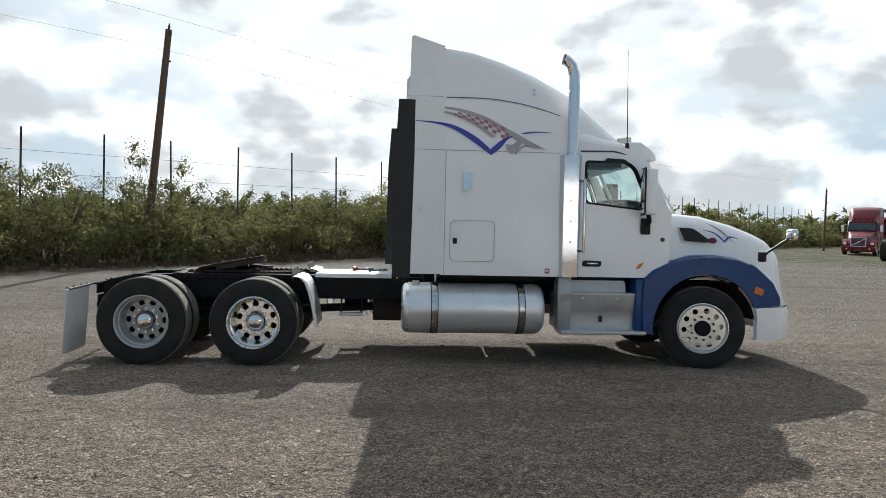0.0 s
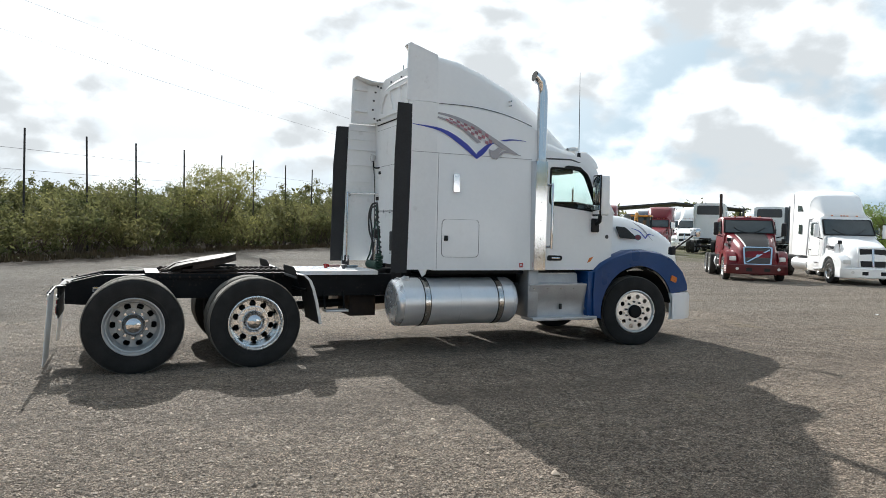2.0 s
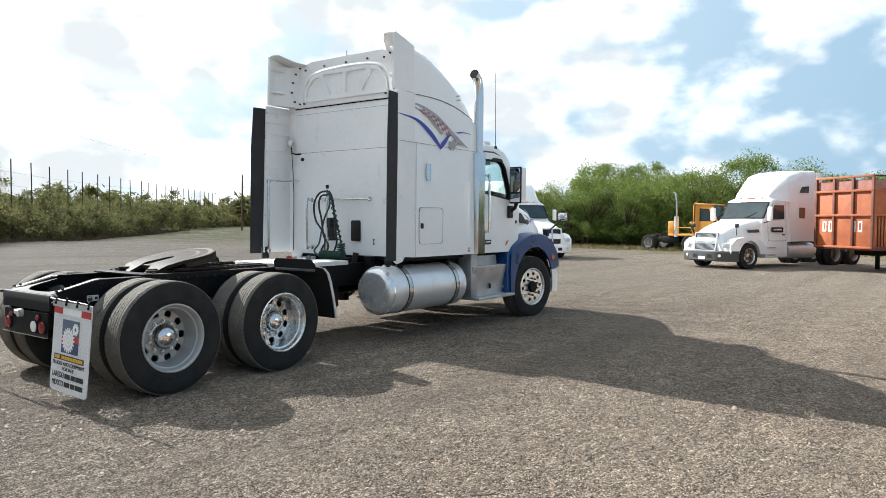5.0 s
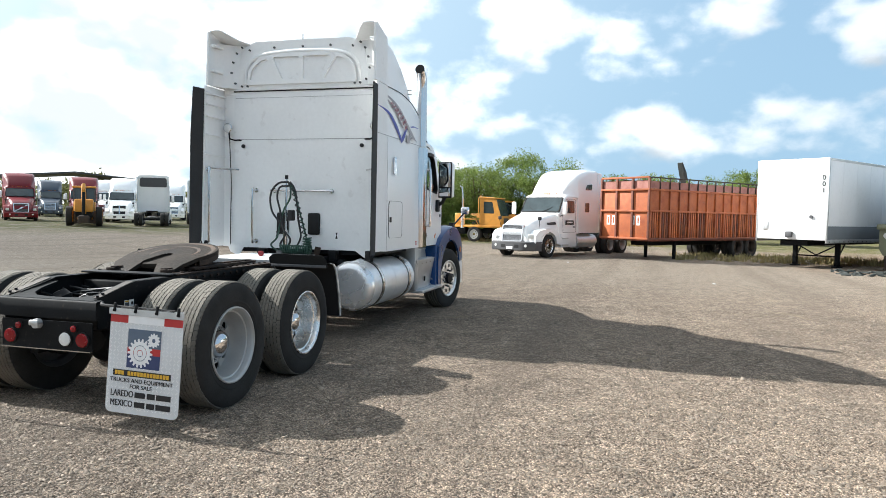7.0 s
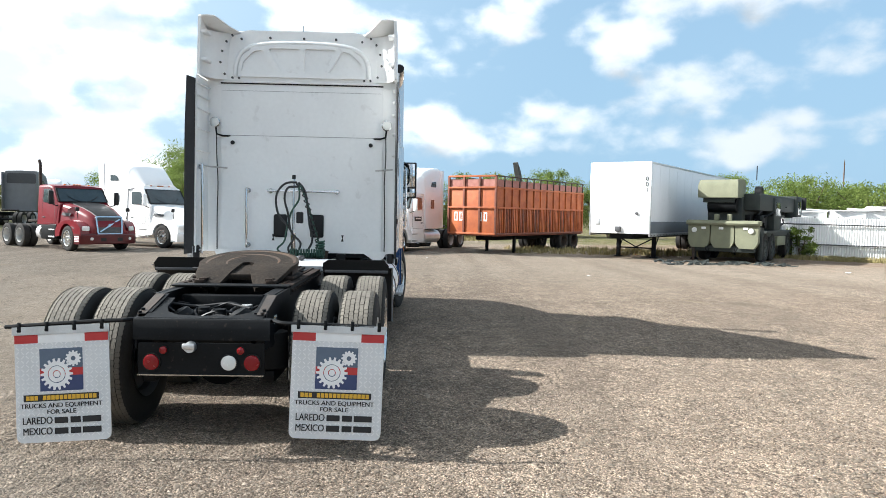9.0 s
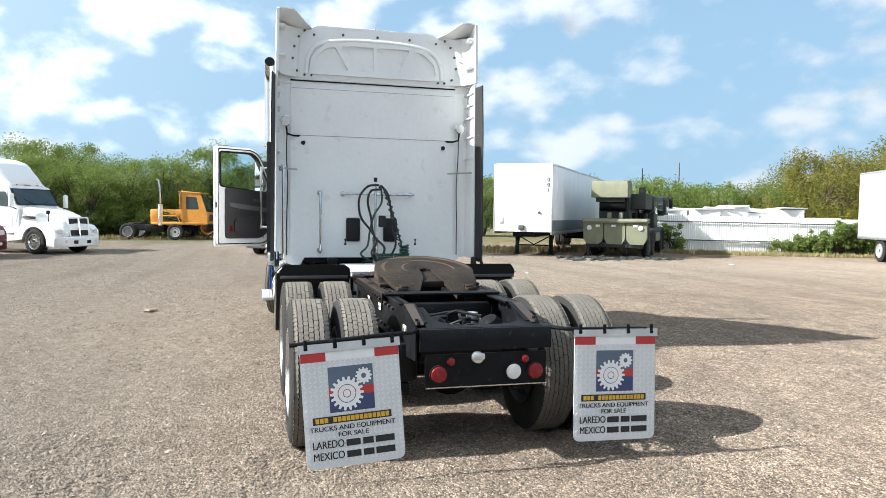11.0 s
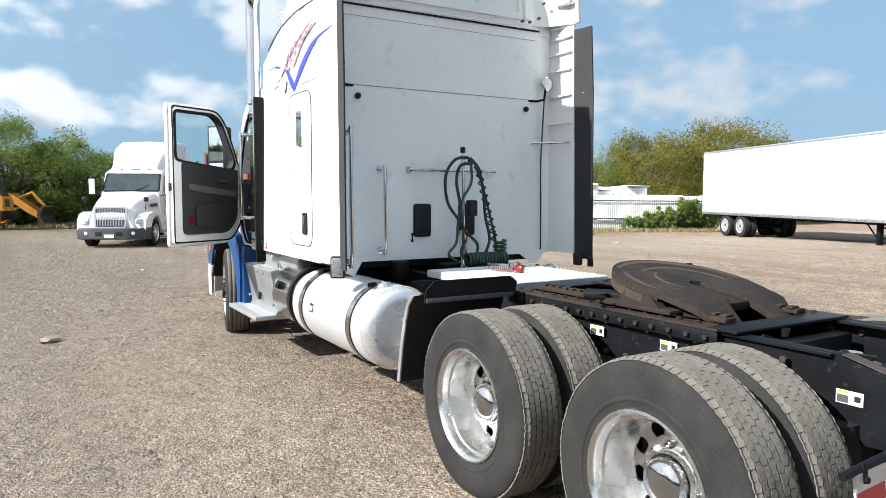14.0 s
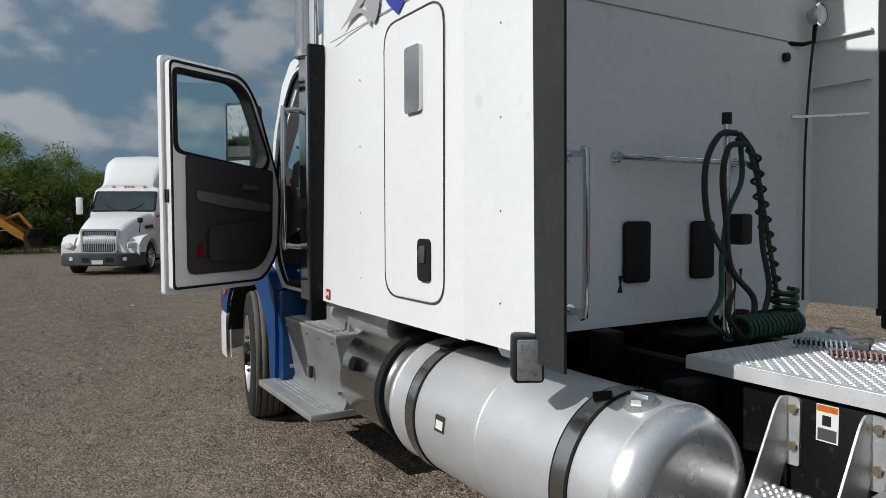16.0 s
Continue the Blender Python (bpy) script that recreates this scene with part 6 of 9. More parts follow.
# ---- hood, fenders, bumper ----
hd = [(5.66, 1.12, 1.02, 1.10, 1.95, 0.16), (5.85, 1.10, 0.98, 1.10, 1.94, 0.18), (6.3, 1.03, 0.88, 1.10, 1.91, 0.20), (6.75, 0.96, 0.80, 1.08, 1.81, 0.20),
      (7.08, 0.90, 0.74, 1.0, 1.70, 0.20), (7.3, 0.84, 0.68, 0.8, 1.61, 0.22), (7.46, 0.78, 0.60, 0.7, 1.48, 0.22), (7.56, 0.70, 0.50, 0.62, 1.16, 0.18)]
hood = part("hood", hull(hd), WHITE, truck, "white sloping hood with striped decals")
for s in (1, -1):
    arch = [(6.2 + 0.68 * math.cos(a), 0.50 + 0.68 * math.sin(a)) for a in (math.radians(24 + (187 - 24) * i / 22) for i in range(23))]
    o = [(7.18, 0.80), (7.17, 0.90), (7.07, 1.08), (6.84, 1.27), (6.6, 1.355), (6.32, 1.39), (6.02, 1.375), (5.75, 1.30), (5.52, 1.19), (5.40, 1.08), (5.38, 0.80), (5.40, 0.44), (5.55, 0.42)] + arch[::-1] + [(6.86, 0.76)]
    face = lambda u, v, w: (u, s * (1.215 - w - 0.10 * max(0.0, u - 6.75)), v)
    bm = plate(o, [], face, 0.03)
    # rolled top from the face back to the hood
    crest = [(7.17, 0.90), (7.07, 1.08), (6.84, 1.27), (6.6, 1.355), (6.32, 1.39), (6.02, 1.375), (5.75, 1.30), (5.52, 1.19), (5.40, 1.08)]
    l1 = [(x, s * (1.215 - 0.10 * max(0.0, x - 6.75)), z) for x, z in crest]
    l2 = [(x, s * (1.19 - 0.10 * max(0.0, x - 6.75)), z + 0.02) for x, z in crest]
    l3 = [(x, s * (1.08 - 0.16 * max(0.0, x - 6.6)), z + 0.035) for x, z in crest]
    l4 = [(x, s * (0.82 - 0.2 * max(0.0, x - 6.6)), z + 0.02) for x, z in crest]
    rings([l1, l2, l3, l4], bm, cap=False, closed=False)
    fd = part("fender", bm, BLUE, truck, "glossy blue front fender")
    liner = rings([[(6.2 + 0.65 * math.cos(a), s * y, 0.50 + 0.65 * math.sin(a)) for a in (math.radians(10 + 180 * i / 20) for i in range(21))] for y in (0.55, 1.19)], cap=False, closed=False)
    part("wheel_arch_liner", liner, RUBBER, fd)
    part("splash_panel", box(5.30, 5.42, min(s * 0.55, s * 1.19), max(s * 0.55, s * 1.19), 0.40, 1.10, 0.01), BLUE, fd)
    part("side_marker", plate(rounded([(6.80, 0.96), (6.92, 0.92), (6.94, 1.0), (6.83, 1.04)], 0.015), [], lambda u, v, w: (u, s * (1.214 - 0.10 * max(0.0, u - 6.75) + w), v), 0.014), AMBER, fd)
    # dark intake behind the hood's side and the small stripes on it
    hy = lambda u, v: 1.115 - 0.19 * (u - 5.66) - 0.13 * max(0.0, v - 1.3) + 0.012
    part("hood_intake", plate(rounded([(5.90, 1.76), (6.10, 1.75), (6.34, 1.60), (6.30, 1.57), (5.98, 1.59)], 0.03), [], lambda u, v, w: (u, s * (hy(u, v) - 0.012 + w), v), 0.016), BLACK_PLASTIC, hood)
    bdg = part("hood_badge", plate(circle(6.37, 1.60, 0.045, 18), [], lambda u, v, w: (6.37 + (u - 6.37) * 1.6, s * (hy(u, v) - 0.006 + w), v), 0.012), CHROME, hood)
    part("badge_face", plate(circle(6.37, 1.60, 0.037, 18), [], lambda u, v, w: (6.37 + (u - 6.37) * 1.6, s * (hy(u, v) + 0.004 + w), v), 0.005), RED_PAINT, bdg)
    pl = lambda u, v, w: (u, s * (hy(u, v) - 0.004 + w), v)
    part("stripe", ribbon([(6.24, 1.74), (6.42, 1.70), (6.55, 1.60)], [(6.24, 1.735), (6.41, 1.685), (6.55, 1.575)], pl), BLUE_DECAL, hood)
    part("stripe", ribbon([(6.28, 1.83), (6.5, 1.74), (6.72, 1.55)], [(6.28, 1.825), (6.48, 1.72), (6.72, 1.55)], pl), GREY_DECAL, hood)
    part("stripe", ribbon([(6.55, 1.60), (6.62, 1.66), (6.76, 1.63)], [(6.55, 1.575), (6.64, 1.64), (6.76, 1.625)], pl), BLUE_DECAL, hood)
    part("hood_seam", box(5.70, 5.712, min(s * 1.10, s * 1.118), max(s * 1.10, s * 1.118), 1.25, 1.80), DARK_GREY, hood)
    part("cowl_emblem", plate(circle(5.635, 1.60, 0.028, 14), [], lambda u, v, w: (u, s * (CW + w), v), 0.008), DARK_GREY, cab)
    # fender mirror
    ma = part("fender_mirror", tube([(7.02, s * 1.0, 1.40), (7.06, s * 1.06, 1.47), (7.26, s * 1.16, 1.64)], 0.016, 8), BLACK_PLASTIC, truck, "round fender mirror on a black arm")
    part("mirror_foot", box(6.98, 7.06, min(s * 0.94, s * 1.04), max(s * 0.94, s * 1.04), 1.34, 1.47, 0.02), BLACK_PLASTIC, ma)
    part("mirror_head", moved(box(-0.05, 0.05, -0.08, 0.08, -0.07, 0.07, 0.035, seg=3), pose(7.30, s * 1.18, 1.70)), CHROME, ma)
    bp = [(6.86, 1.205), (7.10, 1.19), (7.32, 1.08), (7.50, 0.80), (7.58, 0.4), (7.60, 0.0)]
    bo = [[(x, s * y, z) for x, y in bp] for z in (0.36, 0.40, 0.70, 0.765)]
    for k, (dx) in enumerate((-0.02, 0.0, 0.0, -0.03)):
        bo[k] = [(x + dx, y, z) for x, y, z in bo[k]]
    bm = rings(bo, cap=False, closed=False)
    rings([[(x - 0.03, y * 0.97, z) for x, y, z in loop] for loop in bo], bm, cap=False, closed=False)
    part("bumper", bm, WHITE, truck, "white front bumper end")
part("grille", box(7.40, 7.50, -0.55, 0.55, 0.75, 1.20, 0.03), DARK_GREY, truck)

# warning labels on the frame's left web, and the tail's data plate
for x, z, s in ((-0.10, 0.90, 1), (0.42, 0.90, 1), (-1.02, 0.86, 1), (-1.02, 0.86, -1), (-0.2, 0.90, -1)):
    g = plate([(-0.055, -0.028), (0.055, -0.028), (0.055, 0.028), (-0.055, 0.028)], [], lambda u, v, w: (x + u, s * (0.4405 + w) - 0.03 * smoothstep(0.6, -1.3, x + u), z + v), 0.0015)
    lb = part("warning_label", g, LABEL_WHITE, truck)
    for (u0, u1, v0, v1, mt) in ((0.005, 0.050, 0.012, 0.024, YELLOW_INK), (0.005, 0.050, -0.024, 0.008, DARK_GREY), (-0.045, -0.02, -0.012, 0.012, INK)):
        part("label_block", plate([(u0, v0), (u1, v0), (u1, v1), (u0, v1)], [], lambda u, v, w: (x + u * s * 1.0, s * (0.4422 + w) - 0.03 * smoothstep(0.6, -1.3, x), z + v), 0.001), mt, lb)

# tall caution label between the step brackets
g = part("warning_label", box(1.755, 1.831, 0.453, 0.455, 0.87, 0.996), LABEL_WHITE, truck)
part("label_block", box(1.758, 1.828, 0.455, 0.456, 0.972, 0.993), AMBER, g)
part("label_block", box(1.761, 1.825, 0.455, 0.456, 0.875, 0.915), DARK_GREY, g)
part("label_block", box(1.780, 1.810, 0.455, 0.456, 0.925, 0.96), INK, g)


# ---- ground ----
FX, FY, FU, FV = -2.16, 21.49, 0.735, 0.678      # a point of the fence line and its direction


def ground_material():
    m = bpy.data.materials.new("gravel_yard")
    m.use_nodes = True
    nt = m.node_tree
    n, l = nt.nodes.new, nt.links.new
    p = nt.nodes["Principled BSDF"]
    tc = n("ShaderNodeTexCoord")
    def tex(scale, detail=4, rough=0.55, dist=0.0):
        t = n("ShaderNodeTexNoise")
        t.inputs["Scale"].default_value, t.inputs["Detail"].default_value = scale, detail
        t.inputs["Roughness"].default_value, t.inputs["Distortion"].default_value = rough, dist
        l(tc.outputs["Object"], t.inputs["Vector"])
        return t.outputs[0]
    def remap(sock, a, b, lo=0.0, hi=1.0, smooth=True):
        r = n("ShaderNodeMapRange")
        r.interpolation_type = "SMOOTHSTEP" if smooth else "LINEAR"
        for k, v in (("From Min", a), ("From Max", b), ("To Min", lo), ("To Max", hi)):
            r.inputs[k].default_value = v
        l(sock, r.inputs[0])
        return r.outputs[0]
    def blend(f, a, b, mode="MIX"):
        x = n("ShaderNodeMix"); x.data_type, x.blend_type = "RGBA", mode
        for sock, v in ((x.inputs["Factor"], f), (x.inputs[6], a), (x.inputs[7], b)):
            if isinstance(v, (int, float)):
                sock.default_value = v
            elif isinstance(v, tuple):
                sock.default_value = (*v, 1)
            else:
                l(v, sock)
        return x.outputs[2]
    def math2(op, a, b):
        x = n("ShaderNodeMath"); x.operation = op
        for i, v in enumerate((a, b)):
            if isinstance(v, (int, float)):
                x.inputs[i].default_value = v
            else:
                l(v, x.inputs[i])
        return x.outputs[0]
    def cells(scale):
        v = n("ShaderNodeTexVoronoi"); v.inputs["Scale"].default_value = scale
        l(tc.outputs["Object"], v.inputs["Vector"])
        sp = n("ShaderNodeSeparateColor"); l(v.outputs["Color"], sp.inputs[0])
        return v.outputs["Distance"], sp.outputs[0], sp.outputs[1]
    near_d, tone, pale = cells(96)
    mid_d, tone2, pale2 = cells(43)
    c = blend(remap(tex(0.16, 5), 0.35, 0.65), GROUND_A, GROUND_B)
    c = blend(remap(tex(0.9, 6, 0.65), 0.48, 0.66, 0, 0.45), c, GROUND_SAND)
    c = blend(remap(tex(0.33, 6, 0.6, 0.6), 0.55, 0.66, 0, 0.5), c, GROUND_DARK)
    # mottled scuffs and damp patches, drawn out along the way vehicles drive
    ms = n("ShaderNodeMapping"); ms.inputs["Scale"].default_value = (0.85, 1.2, 1); ms.inputs["Rotation"].default_value = (0, 0, 0.5)
    l(tc.outputs["Object"], ms.inputs[0])
    sc = n("ShaderNodeTexNoise"); sc.inputs["Scale"].default_value, sc.inputs["Detail"].default_value, sc.inputs["Roughness"].default_value = 2.2, 7, 0.68
    l(ms.outputs[0], sc.inputs["Vector"])
    c = blend(1.0, c, blend(1.0, (0.85, 0.85, 0.85), remap(sc.outputs[0], 0.36, 0.64, 0.0, 0.30), "ADD"), "MULTIPLY")
    # each chip of stone has its own tone, shade is painted into the gaps, some chips are pale
    c = blend(1.0, c, blend(1.0, (0.48, 0.48, 0.48), remap(tone, 0, 1, 0.0, 1.08, False), "ADD"), "MULTIPLY")
    c = blend(1.0, c, blend(1.0, (0.68, 0.68, 0.68), remap(tone2, 0, 1, 0.0, 0.70, False), "ADD"), "MULTIPLY")
    c = blend(1.0, c, blend(1.0, (0.80, 0.80, 0.80), remap(tex(15, 5, 0.7), 0.36, 0.64, 0.0, 0.42), "ADD"), "MULTIPLY")
    c = blend(remap(near_d, 0.42, 0.60, 0, 0.5), c, (0.045, 0.029, 0.024))
    c = blend(remap(pale, 0.94, 0.96, 0, 0.7), c, (0.42, 0.37, 0.31))
    c = blend(remap(pale2, 0.965, 0.98, 0, 0.6), c, (0.38, 0.33, 0.27))
    # the ground turns paler ahead of the truck and along its driver's side
    sepp = n("ShaderNodeSeparateXYZ"); l(tc.outputs["Object"], sepp.inputs[0])
    wob = math2("MULTIPLY", tex(0.22, 4), 7.0)
    dust = math2("MAXIMUM", remap(math2("ADD", sepp.outputs[0], wob), 9, 20), remap(math2("ADD", sepp.outputs[1], wob), 2.5, 6.5))
    dust = math2("MULTIPLY", dust, remap(tex(3.0, 6, 0.6), 0.25, 0.6, 0.35, 0.72))
    c = blend(dust, c, GROUND_PALE)
    # pale colour stands in for grazing sun glare between the truck and the scrub
    glare_mask = math2("MULTIPLY", remap(math2("ADD", sepp.outputs[1], wob), 9, 15), remap(sepp.outputs[0], 16, 5))
    c = blend(math2("MULTIPLY", glare_mask, 0.75), c, (0.42, 0.352, 0.282))
    c = blend(1.0, c, blend(1.0, (0.90, 0.90, 0.90), remap(tex(6.0, 7, 0.72), 0.36, 0.64, 0.0, 0.22), "ADD"), "MULTIPLY")
    c = blend(1.0, c, blend(1.0, (0.74, 0.74, 0.74), remap(tone, 0, 1, 0.0, 0.52, False), "ADD"), "MULTIPLY")
    # dark clods in loose drifts, and thin tan patches
    clods = math2("MULTIPLY", remap(tex(4.2, 9, 0.78), 0.56, 0.66, 0, 0.42), remap(tex(0.8, 3), 0.42, 0.62))
    c = blend(clods, c, (0.105, 0.082, 0.064))
    c = blend(remap(tex(0.55, 7, 0.62, 0.8), 0.63, 0.70, 0, 0.4), c, (0.40, 0.315, 0.20))
    # wheel tracks: long soft bands
    mp = n("ShaderNodeMapping"); mp.inputs["Scale"].default_value = (0.05, 0.9, 1); mp.inputs["Rotation"].default_value = (0, 0, 0.35)
    l(tc.outputs["Object"], mp.inputs[0])
    tr = n("ShaderNodeTexNoise"); tr.inputs["Scale"].default_value, tr.inputs["Detail"].default_value = 1.0, 4
    l(mp.outputs[0], tr.inputs["Vector"])
    c = blend(remap(tr.outputs[0], 0.45, 0.7, 0, 0.35), c, GROUND_DARK)
    # bare reddish soil along the foot of the scrub
    away = math2("ADD", math2("MULTIPLY", sepp.outputs[0], -FV), math2("MULTIPLY", sepp.outputs[1], FU))
    away = math2("ADD", away, math2("MULTIPLY", tex(0.6, 5), 2.4))
    c = blend(remap(away, FU * FY - FV * FX - 4.6, FU * FY - FV * FX - 2.2, 0, 0.8), c, (0.125, 0.085, 0.058))
    # churned brown soil in front of the tin fence
    soil = math2("MULTIPLY", remap(math2("ADD", sepp.outputs[0], wob), 21, 26), remap(math2("SUBTRACT", sepp.outputs[1], wob), -13, -17))
    c = blend(math2("MULTIPLY", soil, remap(tex(1.4, 7, 0.7), 0.35, 0.6, 0.15, 0.85)), c, (0.225, 0.155, 0.105))
    # grass takes over at the yard's far margins
    sep = n("ShaderNodeSeparateXYZ"); l(tc.outputs["Object"], sep.inputs[0])
    far = math2("ADD", sep.outputs[0], math2("MULTIPLY", tex(0.12, 4), 16))
    far2 = math2("ADD", math2("MULTIPLY", sep.outputs[0], 0.66), math2("ADD", math2("MULTIPLY", sep.outputs[1], 0.75), math2("MULTIPLY", tex(0.15, 4), 14)))
    gmask = math2("MAXIMUM", remap(far, 42, 50), remap(far2, 42, 52))
    gmask = math2("MULTIPLY", gmask, remap(tex(0.7, 5), 0.3, 0.55, 0.25, 1.0))
    grass = blend(remap(tex(2.5, 5), 0.35, 0.65), (0.11, 0.125, 0.045), (0.21, 0.185, 0.085))
    c = blend(gmask, c, grass)
    l(c, p.inputs["Base Color"])
    p.inputs["Roughness"].default_value = 0.95
    p.inputs["Diffuse Roughness"].default_value = 1.0
    p.inputs["Specular IOR Level"].default_value = 0.15
    h = math2("ADD", math2("MULTIPLY", near_d, -0.6), math2("ADD", math2("MULTIPLY", mid_d, -0.8), math2("MULTIPLY", tex(13, 6, 0.68), 1.7)))
    h = math2("ADD", h, math2("MULTIPLY", tex(4.6, 6, 0.66, 0.4), 6.0))
    bp = n("ShaderNodeBump"); bp.inputs["Strength"].default_value, bp.inputs["Distance"].default_value = 1.0, 0.027
    l(h, bp.inputs["Height"]); l(bp.outputs[0], p.inputs["Normal"])
    return m


GROUND_A, GROUND_B = (0.290, 0.227, 0.171), (0.345, 0.273, 0.208)
GROUND_SAND, GROUND_DARK = (0.405, 0.318, 0.236), (0.172, 0.136, 0.106)
GROUND_PALE = (0.365, 0.308, 0.246)


def relief(x, y):
    """Scuffs and clods of the loose surface, flattening out away from the truck."""
    k = smoothstep(13, 8, math.hypot(x - 1, y + 1))
    if k <= 0:
        return 0.0
    return k * 0.8 * (0.011 * noise.noise(Vector((x * 2.3, y * 3.1, 1))) + 0.009 * noise.noise(Vector((x * 7.0, y * 7.0, 5))) - 0.004)


def ground_sheet():
    def axis(lo, hi, near_lo, near_hi, step):
        a = list(np.arange(near_lo, near_hi + 1e-6, step))
        v, s = near_hi, step
        while v < hi:
            s = min(s * 1.35, 0.5) if v < 40 else s * 1.35; v += s; a.append(min(v, hi))
        v, s = near_lo, step
        while v > lo:
            s = min(s * 1.35, 0.5) if v > -34 else s * 1.35; v -= s; a.insert(0, max(v, lo))
        return a
    xs, ys = axis(-2500, 2500, -7.5, 9.5, 0.065), axis(-2500, 2500, -9.5, 6.5, 0.065)
    verts, faces = [], []
    for x in xs:
        for y in ys:
            bumpy = relief(x, y) + 0.012 * noise.noise(Vector((x * 0.45, y * 0.45, 3))) + 0.05 * noise.noise(Vector((x * 0.09, y * 0.09, 7))) * smoothstep(9, 16, math.hypot(x - 2, y))
            verts.append((x, y, ground_z(x, y) + bumpy - 0.004))
    k = len(ys)
    for i in range(len(xs) - 1):
        for j in range(k - 1):
            faces.append((i * k + j, (i + 1) * k + j, (i + 1) * k + j + 1, i * k + j + 1))
    me = bpy.data.meshes.new("ground")
    me.from_pydata(verts, [], faces)
    me.polygons.foreach_set("use_smooth", [True] * len(faces))
    me.materials.append(ground_material())
    return tagged(new("ground", me), "compacted brown-grey gravel yard with scattered pale stones", "ground", kind="structure")


ground_sheet()


def stones(count, seed, region, size, name, label, material=STONE):
    """Loose chips of stone lying on the yard, joined."""
    rng = np.random.default_rng(seed)
    base = np.array([(1, 0, -0.2), (0, 1, -0.2), (-1, 0, -0.2), (0, -1, -0.2), (0.1, 0.1, 1)], float)
    tri = np.array([(0, 1, 4), (1, 2, 4), (2, 3, 4), (3, 0, 4)])
    x, y = region(rng, count)
    s = np.minimum(size * (0.6 + rng.pareto(3.4, count) * 0.7), size * 2.1)
    a = rng.uniform(0, 6.283, count)
    q = base[None] * (1 + rng.uniform(-0.4, 0.4, (count, 5, 1)))
    q = q + rng.uniform(-0.25, 0.25, (count, 5, 3)) * np.array((1, 1, 0.3))
    q *= np.stack((s * rng.uniform(0.8, 1.5, count), s, s * rng.uniform(0.4, 0.85, count)), 1)[:, None, :]
    co, sn = np.cos(a)[:, None], np.sin(a)[:, None]
    z = np.array([ground_z(float(u), float(w)) + relief(float(u), float(w)) for u, w in zip(x, y)])
    v = np.stack((q[..., 0] * co - q[..., 1] * sn + x[:, None], q[..., 0] * sn + q[..., 1] * co + y[:, None], q[..., 2] + z[:, None]), 2).reshape(-1, 3)
    f = (tri[None] + (np.arange(count) * 5)[:, None, None]).reshape(-1, 3)
    me = bpy.data.meshes.new(name)
    me.vertices.add(len(v)); me.vertices.foreach_set("co", v.ravel())
    me.loops.add(f.size); me.loops.foreach_set("vertex_index", f.ravel().astype(np.int32))
    me.polygons.add(len(f)); me.polygons.foreach_set("loop_start", np.arange(0, f.size, 3, dtype=np.int32))
    me.update(calc_edges=True)
    me.materials.append(material)
    return tagged(new(name, me), label, "gravel", kind="stuff")


def right_side(rng, n):
    return rng.uniform(-6.5, 7.5, n), 1.0 - 9.4 * rng.random(n) ** 0.85
def left_side(rng, n):
    return rng.uniform(-2.5, 11, n), 0.9 + 8.1 * rng.random(n) ** 1.25
def rear_side(rng, n):
    return -6.4 + 8 * rng.random(n) ** 0.8, rng.uniform(-6.5, 3.5, n)
def out_front(rng, n):
    return rng.uniform(8, 22, n), rng.uniform(-14, 10, n)
CHIPS = "loose pale and brown gravel chips on the yard"
stones(62000, 1, right_side, 0.0062, "loose_stones", CHIPS)
stones(62000, 2, left_side, 0.0062, "loose_stones", CHIPS)
stones(42000, 3, rear_side, 0.006, "loose_stones", CHIPS)
stones(3000, 4, out_front, 0.013, "loose_stones", CHIPS)
def drifts(side):
    """Keeps only spots inside loose drifts of the surface."""
    def pick(rng, n):
        x, y = side(rng, n * 5)
        k = [i for i in range(n * 5) if noise.noise(Vector((x[i] * 0.9, y[i] * 1.3, 2))) + 0.6 * noise.noise(Vector((x[i] * 4, y[i] * 4, 8))) > 0.22]
        k = (k * (n // max(1, len(k)) + 1))[:n]
        return x[k], y[k]
    return pick
CLODS = "small brown soil clods in loose drifts on the yard"
stones(6000, 7, drifts(right_side), 0.012, "soil_clods", CLODS, CLOD)
stones(6000, 8, drifts(left_side), 0.012, "soil_clods", CLODS, CLOD)
stones(4500, 9, drifts(rear_side), 0.011, "soil_clods", CLODS, CLOD)
stones(1500, 5, right_side, 0.012, "scattered_stones", "larger pale stones scattered over the gravel")
stones(1500, 6, left_side, 0.012, "scattered_stones", "larger pale stones scattered over the gravel")


# ---- plants ----
def leaf_cloud(centres, radii, per, size, rng, flat=1.0):
    """Small leaf blades round clump centres, as vertices and quads."""
    n = len(centres) * per
    c = np.repeat(np.asarray(centres, float), per, 0)
    r = np.repeat(np.asarray(radii, float), per)
    d = rng.normal(size=(n, 3))
    d /= np.linalg.norm(d, axis=1, keepdims=True)
    q = c + d * (r * rng.random(n) ** 0.55)[:, None] * np.array((1, 1, flat))
    u = rng.normal(size=(n, 3)); u /= np.linalg.norm(u, axis=1, keepdims=True)
    w = np.cross(u, rng.normal(size=(n, 3))); w /= np.linalg.norm(w, axis=1, keepdims=True)
    s = (size * rng.uniform(0.6, 1.4, n))[:, None]
    v = np.stack((q - u * s * 1.15, q + w * s * 0.36, q + u * s * 1.15, q - w * s * 0.36), 1).reshape(-1, 3)
    f = np.arange(4 * n).reshape(-1, 4)
    return v, f


def raw_mesh(name, v, f, material):
    me = bpy.data.meshes.new(name)
    me.from_pydata(np.asarray(v).tolist(), [], np.asarray(f).tolist())
    me.materials.append(material)
    return me


